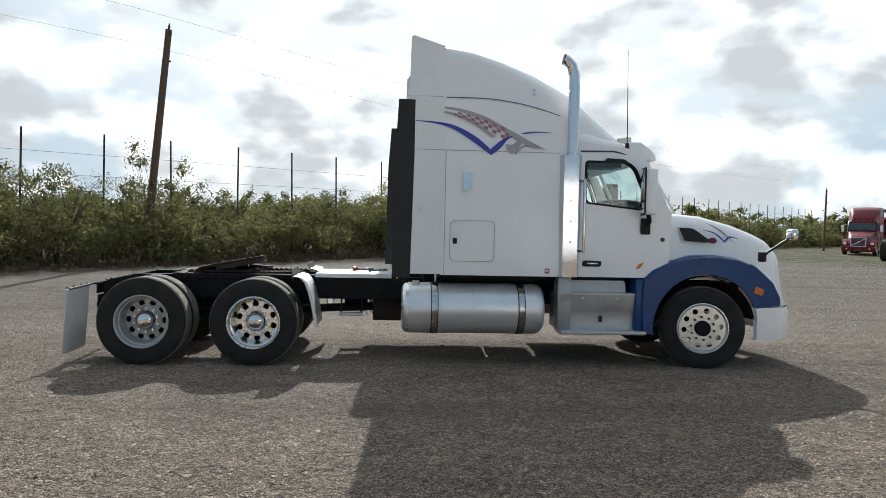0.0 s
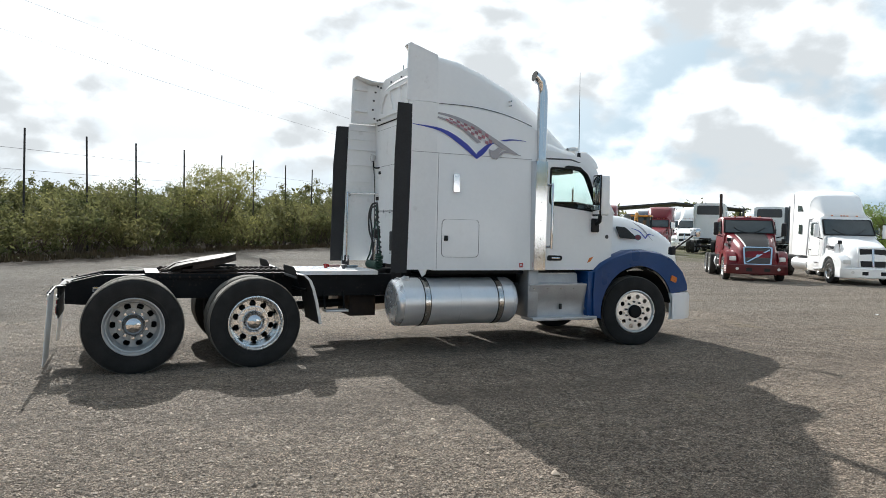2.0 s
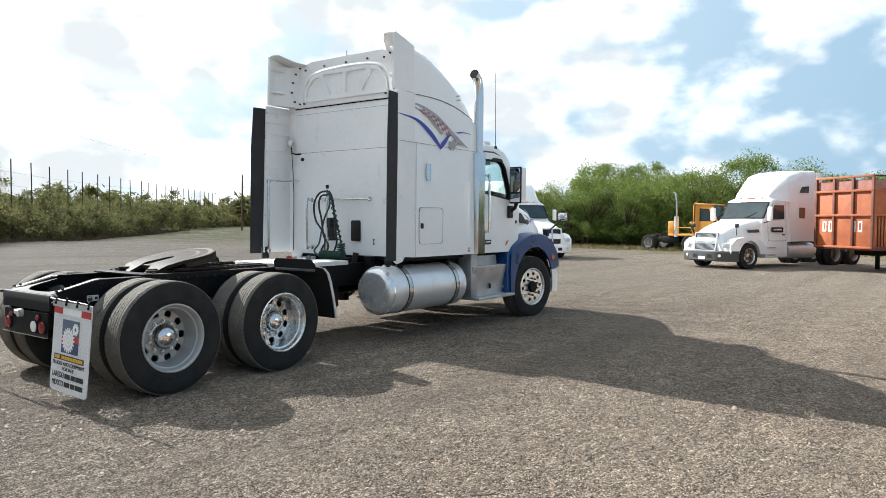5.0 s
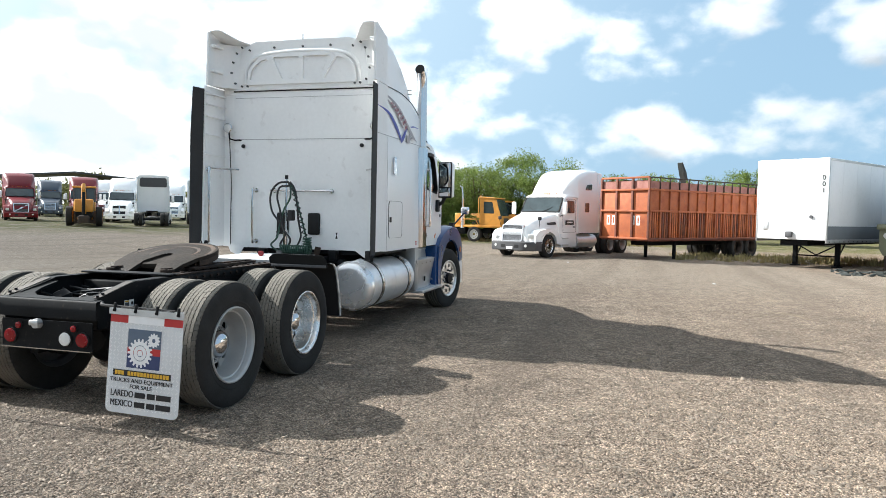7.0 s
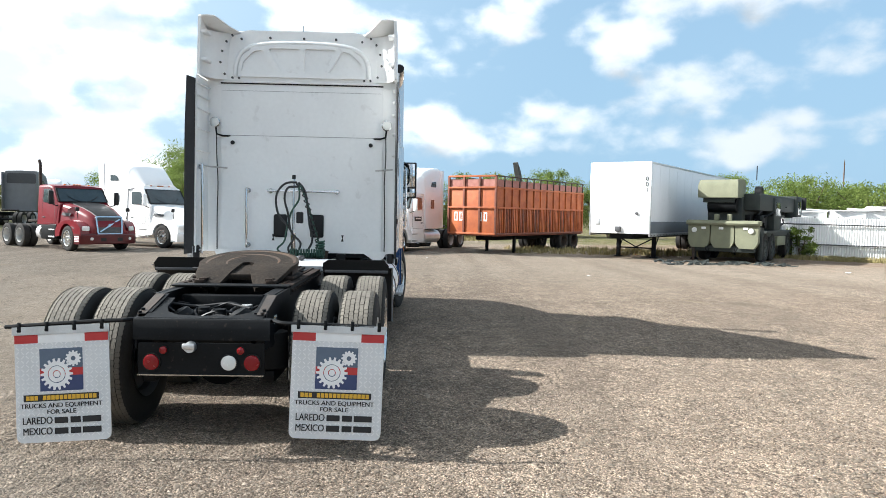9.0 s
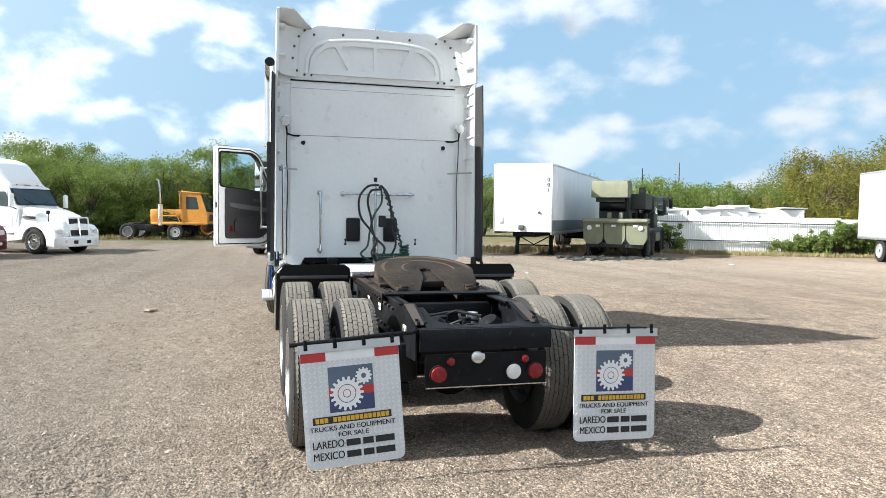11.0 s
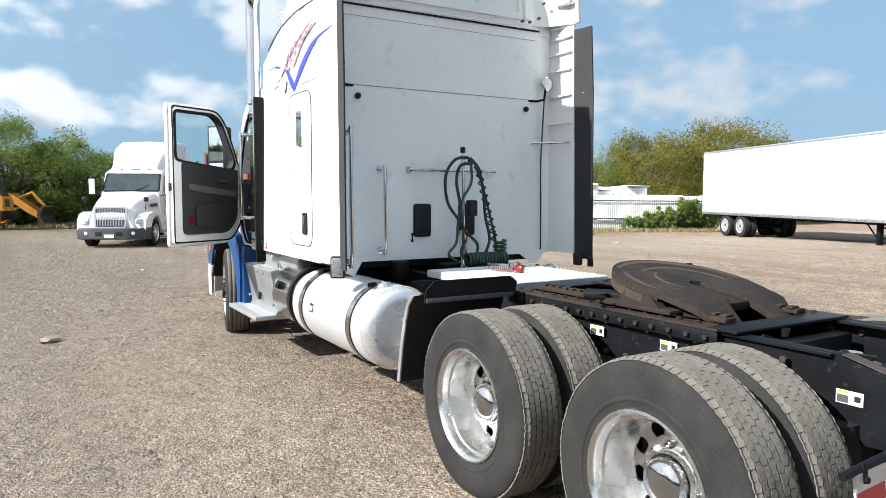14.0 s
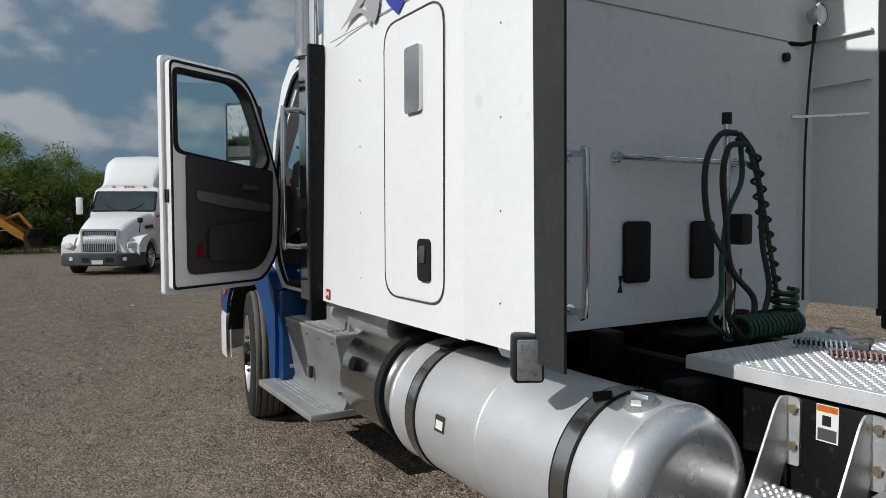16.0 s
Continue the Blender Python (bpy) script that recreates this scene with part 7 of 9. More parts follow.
def tree(seed, height, spread, material, leaves=20000, size=0.072, limb=1.0):
    """A many-stemmed mesquite: tapered trunk, limbs, and a ragged crown."""
    rng = np.random.default_rng(seed)
    t = thing("tree", "leafy green mesquite tree with a ragged rounded crown", "tree", "trees round the yard")
    bm = bmesh.new()
    tips = []
    for k in range(4):
        a = 2 * math.pi * k / 4 + rng.uniform(-0.5, 0.5)
        lean = spread * rng.uniform(0.18, 0.4)
        mid = (lean * 0.4 * math.cos(a), lean * 0.4 * math.sin(a), height * 0.32)
        top = (lean * math.cos(a), lean * math.sin(a), height * 0.68)
        tube(smooth_line([(0.1 * math.cos(a), 0.1 * math.sin(a), -0.2), mid, top], 4), [limb * (0.16 - 0.11 * i / 8) for i in range(9)], 7, bm)
        for j in range(4):
            b = a + rng.uniform(-1.4, 1.4)
            e = (mid[0] + spread * rng.uniform(0.25, 0.5) * math.cos(b), mid[1] + spread * rng.uniform(0.25, 0.5) * math.sin(b), height * rng.uniform(0.45, 0.9))
            tube([mid, ((mid[0] + e[0]) / 2, (mid[1] + e[1]) / 2, (mid[2] + e[2]) / 2 + 0.25), e], [0.07 * limb, 0.05 * limb, 0.02 * limb], 6, bm)
            tips.append(e)
        tips.append(top)
    part("trunk", bm, BARK, t)
    cs, rs = list(tips), [spread * 0.16] * len(tips)
    for i in range(46):
        a, q = rng.uniform(0, 6.283), math.sqrt(rng.random())
        z = rng.uniform(0.16, 0.96)
        w = math.sin(math.pi * min(1, 0.22 + 0.72 * z)) ** 0.7
        cs.append((0.5 * spread * q * w * math.cos(a), 0.5 * spread * q * w * math.sin(a), height * z))
        rs.append(spread * rng.uniform(0.07, 0.17))
    per = leaves // len(cs)
    v, f = leaf_cloud(cs, rs, per, size, rng, 0.8)
    v[:, 2] = np.maximum(v[:, 2], 0.15)
    part("crown", raw_mesh("crown", v, f, material), material, t)
    return t


def plant(proto, spots, seed):
    rng = random.Random(seed)
    for i, (x, y, s) in enumerate(spots):
        m = pose(x, y, ground_z(x, y) - 0.05, 0, 0, rng.uniform(0, 360)) @ Matrix.Diagonal((s * rng.uniform(0.9, 1.15), s, s * rng.uniform(0.9, 1.1), 1))
        if i == 0:
            proto.matrix_basis = m
        else:
            c = copy_thing(proto, Matrix.Identity(4))
            c.matrix_basis = m


def thicket(name, label, spots, material, seed, per, size, tall, thick):
    """A bank of scrub, joined: clumps of leaves over thin stems."""
    rng = np.random.default_rng(seed)
    cs, rs, stems = [], [], bmesh.new()
    for x, y, k in spots:
        g = ground_z(x, y)
        h = tall * k * rng.uniform(0.7, 1.15) * (0.95 + 0.75 * noise.noise(Vector((x * 0.33, y * 0.33, 9.0))))
        for j in range(5):
            a = rng.uniform(0, 6.283)
            e = (x + thick * 0.5 * math.cos(a), y + thick * 0.5 * math.sin(a), g + h * rng.uniform(0.6, 1.05))
            tube([(x, y, g - 0.05), ((x + e[0]) / 2 + rng.uniform(-.15, .15), (y + e[1]) / 2, g + h * 0.45), e], [0.022, 0.015, 0.006], 4, stems)
            cs.append(e); rs.append(thick * rng.uniform(0.16, 0.30))
        for j in range(7):
            a, q = rng.uniform(0, 6.283), math.sqrt(rng.random())
            z = rng.random() ** 0.8
            cs.append((x + thick * 0.55 * q * math.cos(a), y + thick * 0.55 * q * math.sin(a), g + 0.15 + h * z * 0.85))
            rs.append(thick * rng.uniform(0.20, 0.42))
    v, f = leaf_cloud(cs, rs, per, size, rng, 0.9)
    v2, f2 = leaf_cloud(cs, [q * 0.5 for q in rs], per // 4, size * 1.9, rng, 0.9)
    v, f = np.concatenate((v, v2)), np.concatenate((f, f2 + len(v)))
    ob = new(name, raw_mesh(name, v, f, material))
    tagged(ob, label, "scrub", kind="stuff")
    st = part("stems", stems, BARK, ob)
    tagged(st, kind="stuff")
    return ob


def tufts(name, label, spots, seed, height, blades=14, material=None):
    rng = np.random.default_rng(seed)
    v, f = [], []
    for x, y, k in spots:
        g = ground_z(x, y)
        for b in range(blades):
            a, r_ = rng.uniform(0, 6.283), rng.uniform(0, 0.22)
            px, py = x + r_ * math.cos(a), y + r_ * math.sin(a)
            h, l = height * k * rng.uniform(0.5, 1.2), rng.uniform(0.05, 0.35)
            w = 0.012 + 0.012 * k
            q = len(v)
            v += [(px - w * math.sin(a), py + w * math.cos(a), g - 0.03), (px + w * math.sin(a), py - w * math.cos(a), g - 0.03), (px + l * h * math.cos(a), py + l * h * math.sin(a), g + h)]
            f.append((q, q + 1, q + 2))
    return tagged(new(name, raw_mesh(name, v, f, material or DRY)), label, "grass", kind="stuff")


# fence line along the brush: a point s metres along it, d metres behind it
def fence_at(s, d=0.0):
    return FX + FU * s - FV * d, FY + FV * s + FU * d
rr = random.Random(11)
near, farb = [], []
for i in range(150):
    s = -24 + i * 0.46
    near.append((*fence_at(s, rr.uniform(-1.9, 0.6)), rr.uniform(0.5, 1.0)))
for i in range(170):
    near.append((*fence_at(-26 + i * 0.44, rr.uniform(2.5, 6.5)), rr.uniform(0.85, 1.2)))
for i in range(110):
    near.append((*fence_at(-24 + i * 0.64, rr.uniform(0.8, 3.8)), rr.uniform(0.9, 1.25) * (1.0 + 0.35 * math.exp(-((-24 + i * 0.64 - 19) / 3.0) ** 2))))
thicket("brush_bank", "dense grey-green thorn scrub along the fence", near, LEAF_BRUSH, 21, 58, 0.060, 2.35, 2.0)
for i in range(150):
    s = 45 + i * 0.95
    farb.append((*fence_at(s, rr.uniform(-1.5, 4)), rr.uniform(0.8, 1.15)))
thicket("far_brush_bank", "distant scrub along the yard's edge", farb, LEAF_BRUSH, 22, 42, 0.13, 2.6, 3.2)
tufts("dry_grass", "dry grass and weeds at the foot of the scrub", [(*fence_at(rr.uniform(-26, 50), rr.uniform(-3.2, -1.5)), rr.uniform(0.4, 1.3)) for i in range(1500)], 5, 0.17, 14, DRY_BROWN)

# fence: posts with wire mesh behind the scrub
fence = thing("wire_fence", "tall dark fence posts with wire mesh above scrub", "fence")
pm = mesh_of(cyl((0, 0, 0), (0, 0, 4.5), 0.038, 0.034, 8), "fence_post")
for i in range(-9, 30):
    x, y = fence_at(i * 2.64 + rr.uniform(-0.15, 0.15))
    part("fence_post", pm, POST, fence, m=pose(x, y, ground_z(x, y), rr.uniform(-1, 1), rr.uniform(-1, 1), 0))
wb = bmesh.new()
for z in (2.2, 3.0, 3.75):
    tube([(*fence_at(i * 2.64), ground_z(*fence_at(i * 2.64)) + z) for i in range(-9, 30)], 0.006, 4, wb)
part("fence_wire", wb, POST, fence)
vs, fs = [], []
for i in range(150):      # chain-link diamonds at the near end
    for sgn in (1, -1):
        s0 = -24 + i * 0.14
        a, b = fence_at(s0, 0.02), fence_at(s0 + 0.75 * sgn, 0.02)
        za, zb = ground_z(*a) + 2.2, ground_z(*b) + 3.0
        k = len(vs)
        vs += [(a[0], a[1], za), (a[0] + 0.006, a[1], za), (b[0] + 0.006, b[1], zb), (b[0], b[1], zb)]
        fs.append((k, k + 1, k + 2, k + 3))
part("wire_mesh", raw_mesh("wire_mesh", vs, fs, POST), POST, fence)


def utility_pole(x, y, h, lean, label, r=0.15):
    up = thing("utility_pole", label, "pole", "utility poles")
    z = ground_z(x, y)
    part("pole", tube([(0, 0, -0.2), (0, 0, h * 0.5), (0, 0, h)], [r, r * 0.9, r * 0.77], 14), WOOD_POLE, up)
    part("insulator", moved(lathe([(0, 0.03), (0.05, 0.05), (0.08, 0.03), (0.12, 0.05), (0.16, 0.03), (0.24, 0.02), (0.25, 0)], 12), pose(0, 0, h, 90, 0, 0)), DARK_GREY, up)
    part("insulator", cyl((0.10, -0.03, h - 1.15), (0.2, -0.03, h - 1.13), 0.03), DARK_GREY, up)
    up.matrix_basis = pose(x, y, z, 0, lean, 0)
    return up


utility_pole(-6.75, 16.9, 8.5, 5.2, "leaning weathered wooden utility pole at scrub edge")
cable = thing("overhead_cable", "thin overhead wires strung from the wooden pole", "cable")
for z0, z1 in ((8.98, 8.4), (7.75, 7.2)):
    pts = []
    for i in range(25):
        t = i / 24
        s = -25 + 95 * t
        sag = 0.9 * ((s / 35.0 - (1.0 if s > 0 else -0.0)) ** 2 - (1.0 if s > 0 else 0.0)) if s > 0 else 0.0
        pts.append((-6.0 + FU * s, 16.85 + FV * s, z0 + 0.35 + sag))
    part("wire", tube(pts, 0.004, 4), POST, cable)
utility_pole(42, 52, 5.6, 1, "distant thin utility pole beyond the yard", 0.10)
utility_pole(60, -42, 7.6, 0, "distant thin utility pole beyond the yard", 0.07)

# trees
g1, g2, g3 = tree(1, 5.6, 6.0, LEAF), tree(2, 6.2, 7.0, LEAF), tree(3, 5.0, 5.2, LEAF)
plant(g1, [(46, 12.5, 0.82), (47.5, 7.5, 0.98), (47.5, 1.2, 1.02), (45, 19.5, 0.76), (52, -12.5, 1.0), (60, 16, 1.2)], 1)
plant(g2, [(49, 10, 0.95), (47.5, 4.2, 0.98), (45.5, 15.5, 0.82), (50, -1.6, 0.78), (58, -30, 0.9), (54, 18, 1.1), (52, -17.5, 0.9)], 2)
plant(g3, [(46, 17, 0.9), (47.0, 9.2, 0.8), (47.5, 6.0, 0.85), (50.5, -8.5, 0.9), (62, -36, 1.0), (64, -25, 1.0)], 3)
# small open trees standing in the scrub
def shrub_tree(seed, height, spread, leaves, size, material):
    q = tree(seed, height, spread, material, leaves, size, 0.32)
    return tagged(q, "small feathery thorn tree rising out of scrub", "tree", "thorn trees along the fence")
s1, s2, s3 = shrub_tree(6, 3.9, 4.4, 12000, 0.052, LEAF_PALE), shrub_tree(7, 3.3, 3.0, 5200, 0.05, LEAF_BRUSH), shrub_tree(8, 3.0, 2.4, 4200, 0.048, LEAF_BRUSH)
plant(s1, [(3.1, 24.2, 0.92)], 11)
plant(s2, [(*fence_at(-9.5, -0.8), 1.0), (*fence_at(2.5, 0.4), 0.95), (*fence_at(16.5, -0.2), 0.9), (*fence_at(-17, 0.2), 1.1), (*fence_at(33, 0.5), 0.9)], 12)
plant(s3, [(*fence_at(-6.0, -0.3), 1.0), (*fence_at(5.2, 0.2), 1.05), (*fence_at(13.0, 0.3), 1.0), (*fence_at(-13.0, -0.5), 1.1), (*fence_at(25, 0.2), 1.0), (*fence_at(42, 0.5), 1.0)], 13)
y1 = tree(4, 7.2, 9.0, LEAF_GOLD, 24000, 0.088)
tagged(y1, "tall yellowing tree with a broad ragged crown", "tree")
plant(y1, [(36.5, -38, 0.95), (33, -42.5, 1.05), (31.5, -46, 0.85), (42, -45, 0.9)], 4)
g5 = tree(5, 4.6, 6.4, LEAF, 17000, 0.076)
plant(g5, [(41, -33, 0.95), (44, -29.5, 1.0), (39.5, -36.5, 0.9), (48, -35, 1.1)], 5)
right_bank = []
for i in range(130):
    t = i / 129
    x, y = 46.8 + 1.2 * math.sin(t * 9) + rr.uniform(-1.2, 1.2), 20.5 - 26 * t + rr.uniform(-0.8, 0.8)
    right_bank.append((x, y, rr.uniform(0.5, 1.0)))
thicket("green_scrub", "green scrub under the trees at the yard's edge", right_bank, LEAF, 31, 60, 0.080, 2.0, 2.6)
gold = [(36 + rr.uniform(-4, 6) - 0.1 * i, -33 - i * 0.33, rr.uniform(0.6, 1.1)) for i in range(60)]
thicket("yellow_scrub", "yellow-green scrub behind the tin fence", gold, LEAF_GOLD, 32, 80, 0.07, 2.4, 2.8)
tufts("green_weeds", "weeds and grass along the yard's margin", [(rr.uniform(40, 46), rr.uniform(-6, 24), rr.uniform(0.4, 1.4)) for i in range(1500)] + [(28 + rr.uniform(-2, 3), rr.uniform(-26, -6), rr.uniform(0.5, 1.4)) for i in range(900)] + [(26 - 0.3 * i / 100 + rr.uniform(-1, 1), -19 - i / 100, rr.uniform(0.4, 1.2)) for i in range(1000)], 7, 0.20, 12)
far_line = []
for i in range(220):
    a = math.radians(-100 + 290 * i / 219)
    d = 130 + 30 * math.sin(i * 0.7)
    far_line.append((d * math.cos(a), d * math.sin(a), rr.uniform(0.8, 1.3)))
thicket("distant_woods", "hazy distant line of low woods", far_line, LEAF_BRUSH, 33, 24, 0.40, 4.2, 7.0)


# ---- parked vehicles ----
FAR_TYRE = mesh_of(lathe([(0.11, 0.30), (0.14, 0.38), (0.135, 0.46), (0.11, 0.50), (-0.11, 0.50), (-0.135, 0.46), (-0.14, 0.38), (-0.11, 0.30)], 28), "tyre")
FAR_STEER = mesh_of(join(rim_barrel(0.10, 24), disc_with_holes(0.112, 0.284, 0.080, 0.036, 0.222, 0.014, 24)), "rim")
FAR_DUAL = mesh_of(join(rim_barrel(-0.09, 24), disc_with_holes(-0.11, 0.262, 0.085, 0.036, 0.210, 0.014, 24)), "rim")


def far_wheel(parent, x, y, s, kind, rim):
    me = (FAR_STEER if kind == "steer" else FAR_DUAL).copy()
    me.materials.clear()
    w = part("wheel", me, rim, parent, m=pose(x, y, 0.5, 0, 0, 0 if s > 0 else 180))
    part("tyre", FAR_TYRE, TYRE, w)
    return w


def semi(label, paint, m, high=True, day=False, hood_low=None, grille_style="slats", bumper_mt=None, fender_mt=None, stack=False,
         rear_open=False, mirrors=WHITE, hood_top=None, wheelbase=5.0, group="parked trucks", tall=1.0):
    """A parked tractor unit. x runs forward from the front axle, y to its left."""
    bumper_mt = bumper_mt or paint
    t = thing("parked_truck", label, "truck", group)
    xb = -2.6 if day else -4.0          # back of the cab or sleeper
    # frame and wheels
    for s in (1, -1):
        part("frame_rail", box(-wheelbase - 1.4, 0.8, s * 0.43 - 0.04, s * 0.43 + 0.04, 0.72, 0.99, 0.005), BLACK_FRAME, t)
        far_wheel(t, 0, s * 1.04, s, "steer", WHEEL_ALU)
        for ax in (-wheelbase, -wheelbase - 1.3):
            far_wheel(t, ax, s * 1.08, s, "dual", WHEEL_WHITE)
            far_wheel(t, ax, s * 0.76, s, "dual", WHEEL_WHITE)
    for ax in (0, -wheelbase, -wheelbase - 1.3):
        part("axle", cyl((ax, -1, 0.5), (ax, 1, 0.5), 0.08, seg=10), BLACK_FRAME, t)
    part("coupling_plate", box(-wheelbase - 1.1, -wheelbase - 0.2, -0.4, 0.4, 1.05, 1.16, 0.03), GREASE, t)
    # hood
    hd = [(-0.95, 1.08, 0.98, 1.0, 1.92, 0.18), (-0.5, 1.04, 0.92, 0.98, 1.86, 0.22), (0.1, 0.98, 0.84, 0.90, 1.72, 0.26), (0.6, 0.92, 0.76, 0.80, 1.56, 0.28), (0.95, 0.84, 0.68, 0.72, 1.38, 0.26), (1.08, 0.78, 0.60, 0.70, 1.16, 0.2)]
    hood = part("hood", hull(hd), hood_top or paint, t)
    for s in (1, -1):
        arch = [(0.60 * math.cos(a), 0.5 + 0.60 * math.sin(a)) for a in (math.radians(12 + 160 * i / 16) for i in range(17))]
        o = [(1.02, 0.62), (1.0, 0.95), (0.75, 1.16), (0.3, 1.24), (-0.3, 1.22), (-0.75, 1.05), (-0.95, 0.80), (-0.95, 0.55)] + arch[::-1]
        bm = plate(o, [], lambda u, v, w: (u, s * (1.20 - w - 0.12 * max(0, u - 0.5)), v), 0.36)
        part("fender", bm, fender_mt or paint, t)
        hl = plate(rounded([(0.62, 0.92), (0.98, 0.80), (1.0, 0.94), (0.80, 1.06)], 0.04), [], lambda u, v, w: (u + 0.02, s * (1.19 - 0.3 * max(0, u - 0.55) + w - 0.03), v), 0.03)
        part("headlight", hl, CLEAR_LENS, t)
        part("headlight", moved(box(-0.03, 0.03, -0.13, 0.13, -0.09, 0.09, 0.025), pose(1.03, s * 0.93, 0.92, 0, 0, s * 25)), CLEAR_LENS, t)
        part("headlight_brow", plate(rounded([(0.30, 1.10), (0.80, 1.02), (1.0, 0.90), (0.98, 0.80), (0.60, 0.88), (0.32, 1.02)], 0.05), [], lambda u, v, w: (u + 0.012, s * (1.188 - 0.3 * max(0, u - 0.55) - 0.12 * max(0, v - 0.95) + w), v), 0.016), CLEAR_LENS if not day else DARK_GREY, t)
        part("hood_vent", plate(rounded([(-0.75, 1.42), (-0.15, 1.40), (-0.10, 1.50), (-0.70, 1.54)], 0.03), [], lambda u, v, w: (u, s * (1.075 - 0.10 * (u + 0.75) - 0.12 * (v - 1.0) + w), v), 0.012), DARK_GREY, t)
        part("wheel_hub", cyl((0, s * 1.12, 0.5), (0, s * 1.20, 0.5), 0.10, 0.085, 16), CHROME, t)
        part("cab_step", box(-1.55, -1.05, min(s * 1.10, s * 1.20), max(s * 1.10, s * 1.20), 0.50, 0.56, 0.01), ALU_DULL, t)
        part("cab_step", box(-1.55, -1.05, min(s * 1.10, s * 1.19), max(s * 1.10, s * 1.19), 0.80, 0.85, 0.01), ALU_DULL, t)
        part("wiper", tube([(-0.93, s * 0.15, 1.99), (-1.02, s * 0.45, 2.10), (-1.10, s * 0.62, 2.22)], 0.012, 5), BLACK_PLASTIC, t)
        part("step_skirt", box(-2.3, -0.98, min(s * 0.7, s * 1.16), max(s * 0.7, s * 1.16), 0.42, 1.05, 0.04), (BLACK_FRAME if day else fender_mt or paint), t)
        part("fuel_tank", cyl((xb - 0.1, s * 0.88, 0.68), (-2.35, s * 0.88, 0.68), 0.31, seg=24), ALU, t)
        mp = part("mirror_arm", tube([(-0.98, s * 1.08, 1.80), (-0.90, s * 1.28, 1.85), (-0.90, s * 1.36, 1.95)], 0.025, 6), BLACK_PLASTIC, t)
        part("mirror_shell", box(-0.98, -0.86, min(s * 1.26, s * 1.46), max(s * 1.26, s * 1.46), 1.86, 2.42, 0.04), mirrors, mp)
        fm = part("fender_mirror", tube([(0.55, s * 1.0, 1.30), (0.6, s * 1.05, 1.62)], 0.014, 6), BLACK_PLASTIC, t)
        part("mirror_head", box(0.54, 0.62, min(s * 0.96, s * 1.12), max(s * 0.96, s * 1.12), 1.60, 1.76, 0.03), BLACK_PLASTIC, fm)
    # front: grille and bumper
    gp = lambda u, v, w: (1.055 + w - 0.14 * (v - 0.72), u, v)
    gt = 0.08 if grille_style == "split" else 0.0       # a taller grille
    part("grille", plate(rounded([(-0.46, 0.74), (0.46, 0.74), (0.50, 1.36 + gt), (-0.50, 1.36 + gt)], 0.08), [], gp, 0.06), BLACK_PLASTIC if gt else DARK_GREY, t)
    part("grille_surround", plate(rounded([(-0.52, 0.68), (0.52, 0.68), (0.56, 1.42 + gt), (-0.56, 1.42 + gt)], 0.09), [rounded([(-0.46, 0.73), (0.46, 0.73), (0.50, 1.37 + gt), (-0.50, 1.37 + gt)], 0.07)], gp, 0.085), paint if gt else CHROME, t)
    if grille_style == "slash":
        part("grille_bar", plate([(-0.44, 0.80), (-0.38, 0.78), (0.46, 1.28), (0.44, 1.33)], [], lambda u, v, w: gp(u, v, 0.062 + w), 0.02), CHROME, t)
        part("grille_emblem", plate(circle(0, 1.05, 0.06), [], lambda u, v, w: gp(u, v, 0.07 + w), 0.02), CHROME, t)
    elif grille_style == "split":
        part("grille_bar", plate([(-0.035, 0.72), (0.035, 0.72), (0.045, 1.46), (-0.045, 1.46)], [], lambda u, v, w: gp(u, v, 0.06 + w), 0.04), CHROME, t)
    else:
        b = bmesh.new()
        for i in range(17):
            u = -0.42 + i * 0.0525 - 0.006
            plate([(u, 0.76), (u + 0.017, 0.76), (u + 0.017, 1.34), (u, 1.34)], [], lambda u2, v, w: gp(u2, v, 0.06 + w), 0.02, b)
        part("grille_slats", b, CHROME, t)
    bp = [(0.62, 1.2), (0.98, 1.16), (1.18, 0.95), (1.26, 0.5), (1.28, 0.0), (1.26, -0.5), (1.18, -0.95), (0.98, -1.16), (0.62, -1.2)]
    loops = [[(x + dx, y, z) for x, y in bp] for dx, z in ((-0.04, 0.30), (0, 0.34), (0, 0.66), (-0.05, 0.70))]
    bm = rings(loops, cap=False, closed=False)
    bumper = part("bumper", bm, bumper_mt, t)
    part("bumper_opening", plate(rounded([(-0.45, 0.42), (0.45, 0.42), (0.45, 0.56), (-0.45, 0.56)], 0.03), [], lambda u, v, w: (1.265 - 0.08 * u * u + w, u, v), 0.02), BLACK_PLASTIC, bumper)
    for s in (1, -1):
        part("fog_lamp", plate(circle(s * 0.78, 0.52, 0.06), [], lambda u, v, w: (1.20 - 0.2 * (abs(u) - 0.7) + w, u, v), 0.04), CLEAR_LENS, bumper)
    # cab with raked glass
    zc = 2.72 if not day else 2.62
    cb = [(xb if day else -2.45, 1.16, 1.08, 1.02, zc + 0.06, 0.14), (-1.7, 1.16, 1.08, 1.02, zc + 0.06, 0.14), (-1.45, 1.15, 1.06, 1.02, zc, 0.14), (-1.05, 1.13, 1.06, 1.02, 1.98, 0.06), (-0.9, 1.10, 1.02, 1.02, 1.90, 0.06)]
    cab = part("cab", hull(cb), paint, t)
    ws = lambda u, v, w: (-1.04 - 0.40 * v + w, u * (1 - 0.05 * v), 1.98 + (zc - 2.06) * v)
    part("windscreen", plate(rounded([(-0.98, 0.03), (0.98, 0.03), (0.98, 0.97), (-0.98, 0.97)], 0.08), [], lambda u, v, w: ws(u, v, 0.07 + w), 0.012), DARK_GLASS, cab)
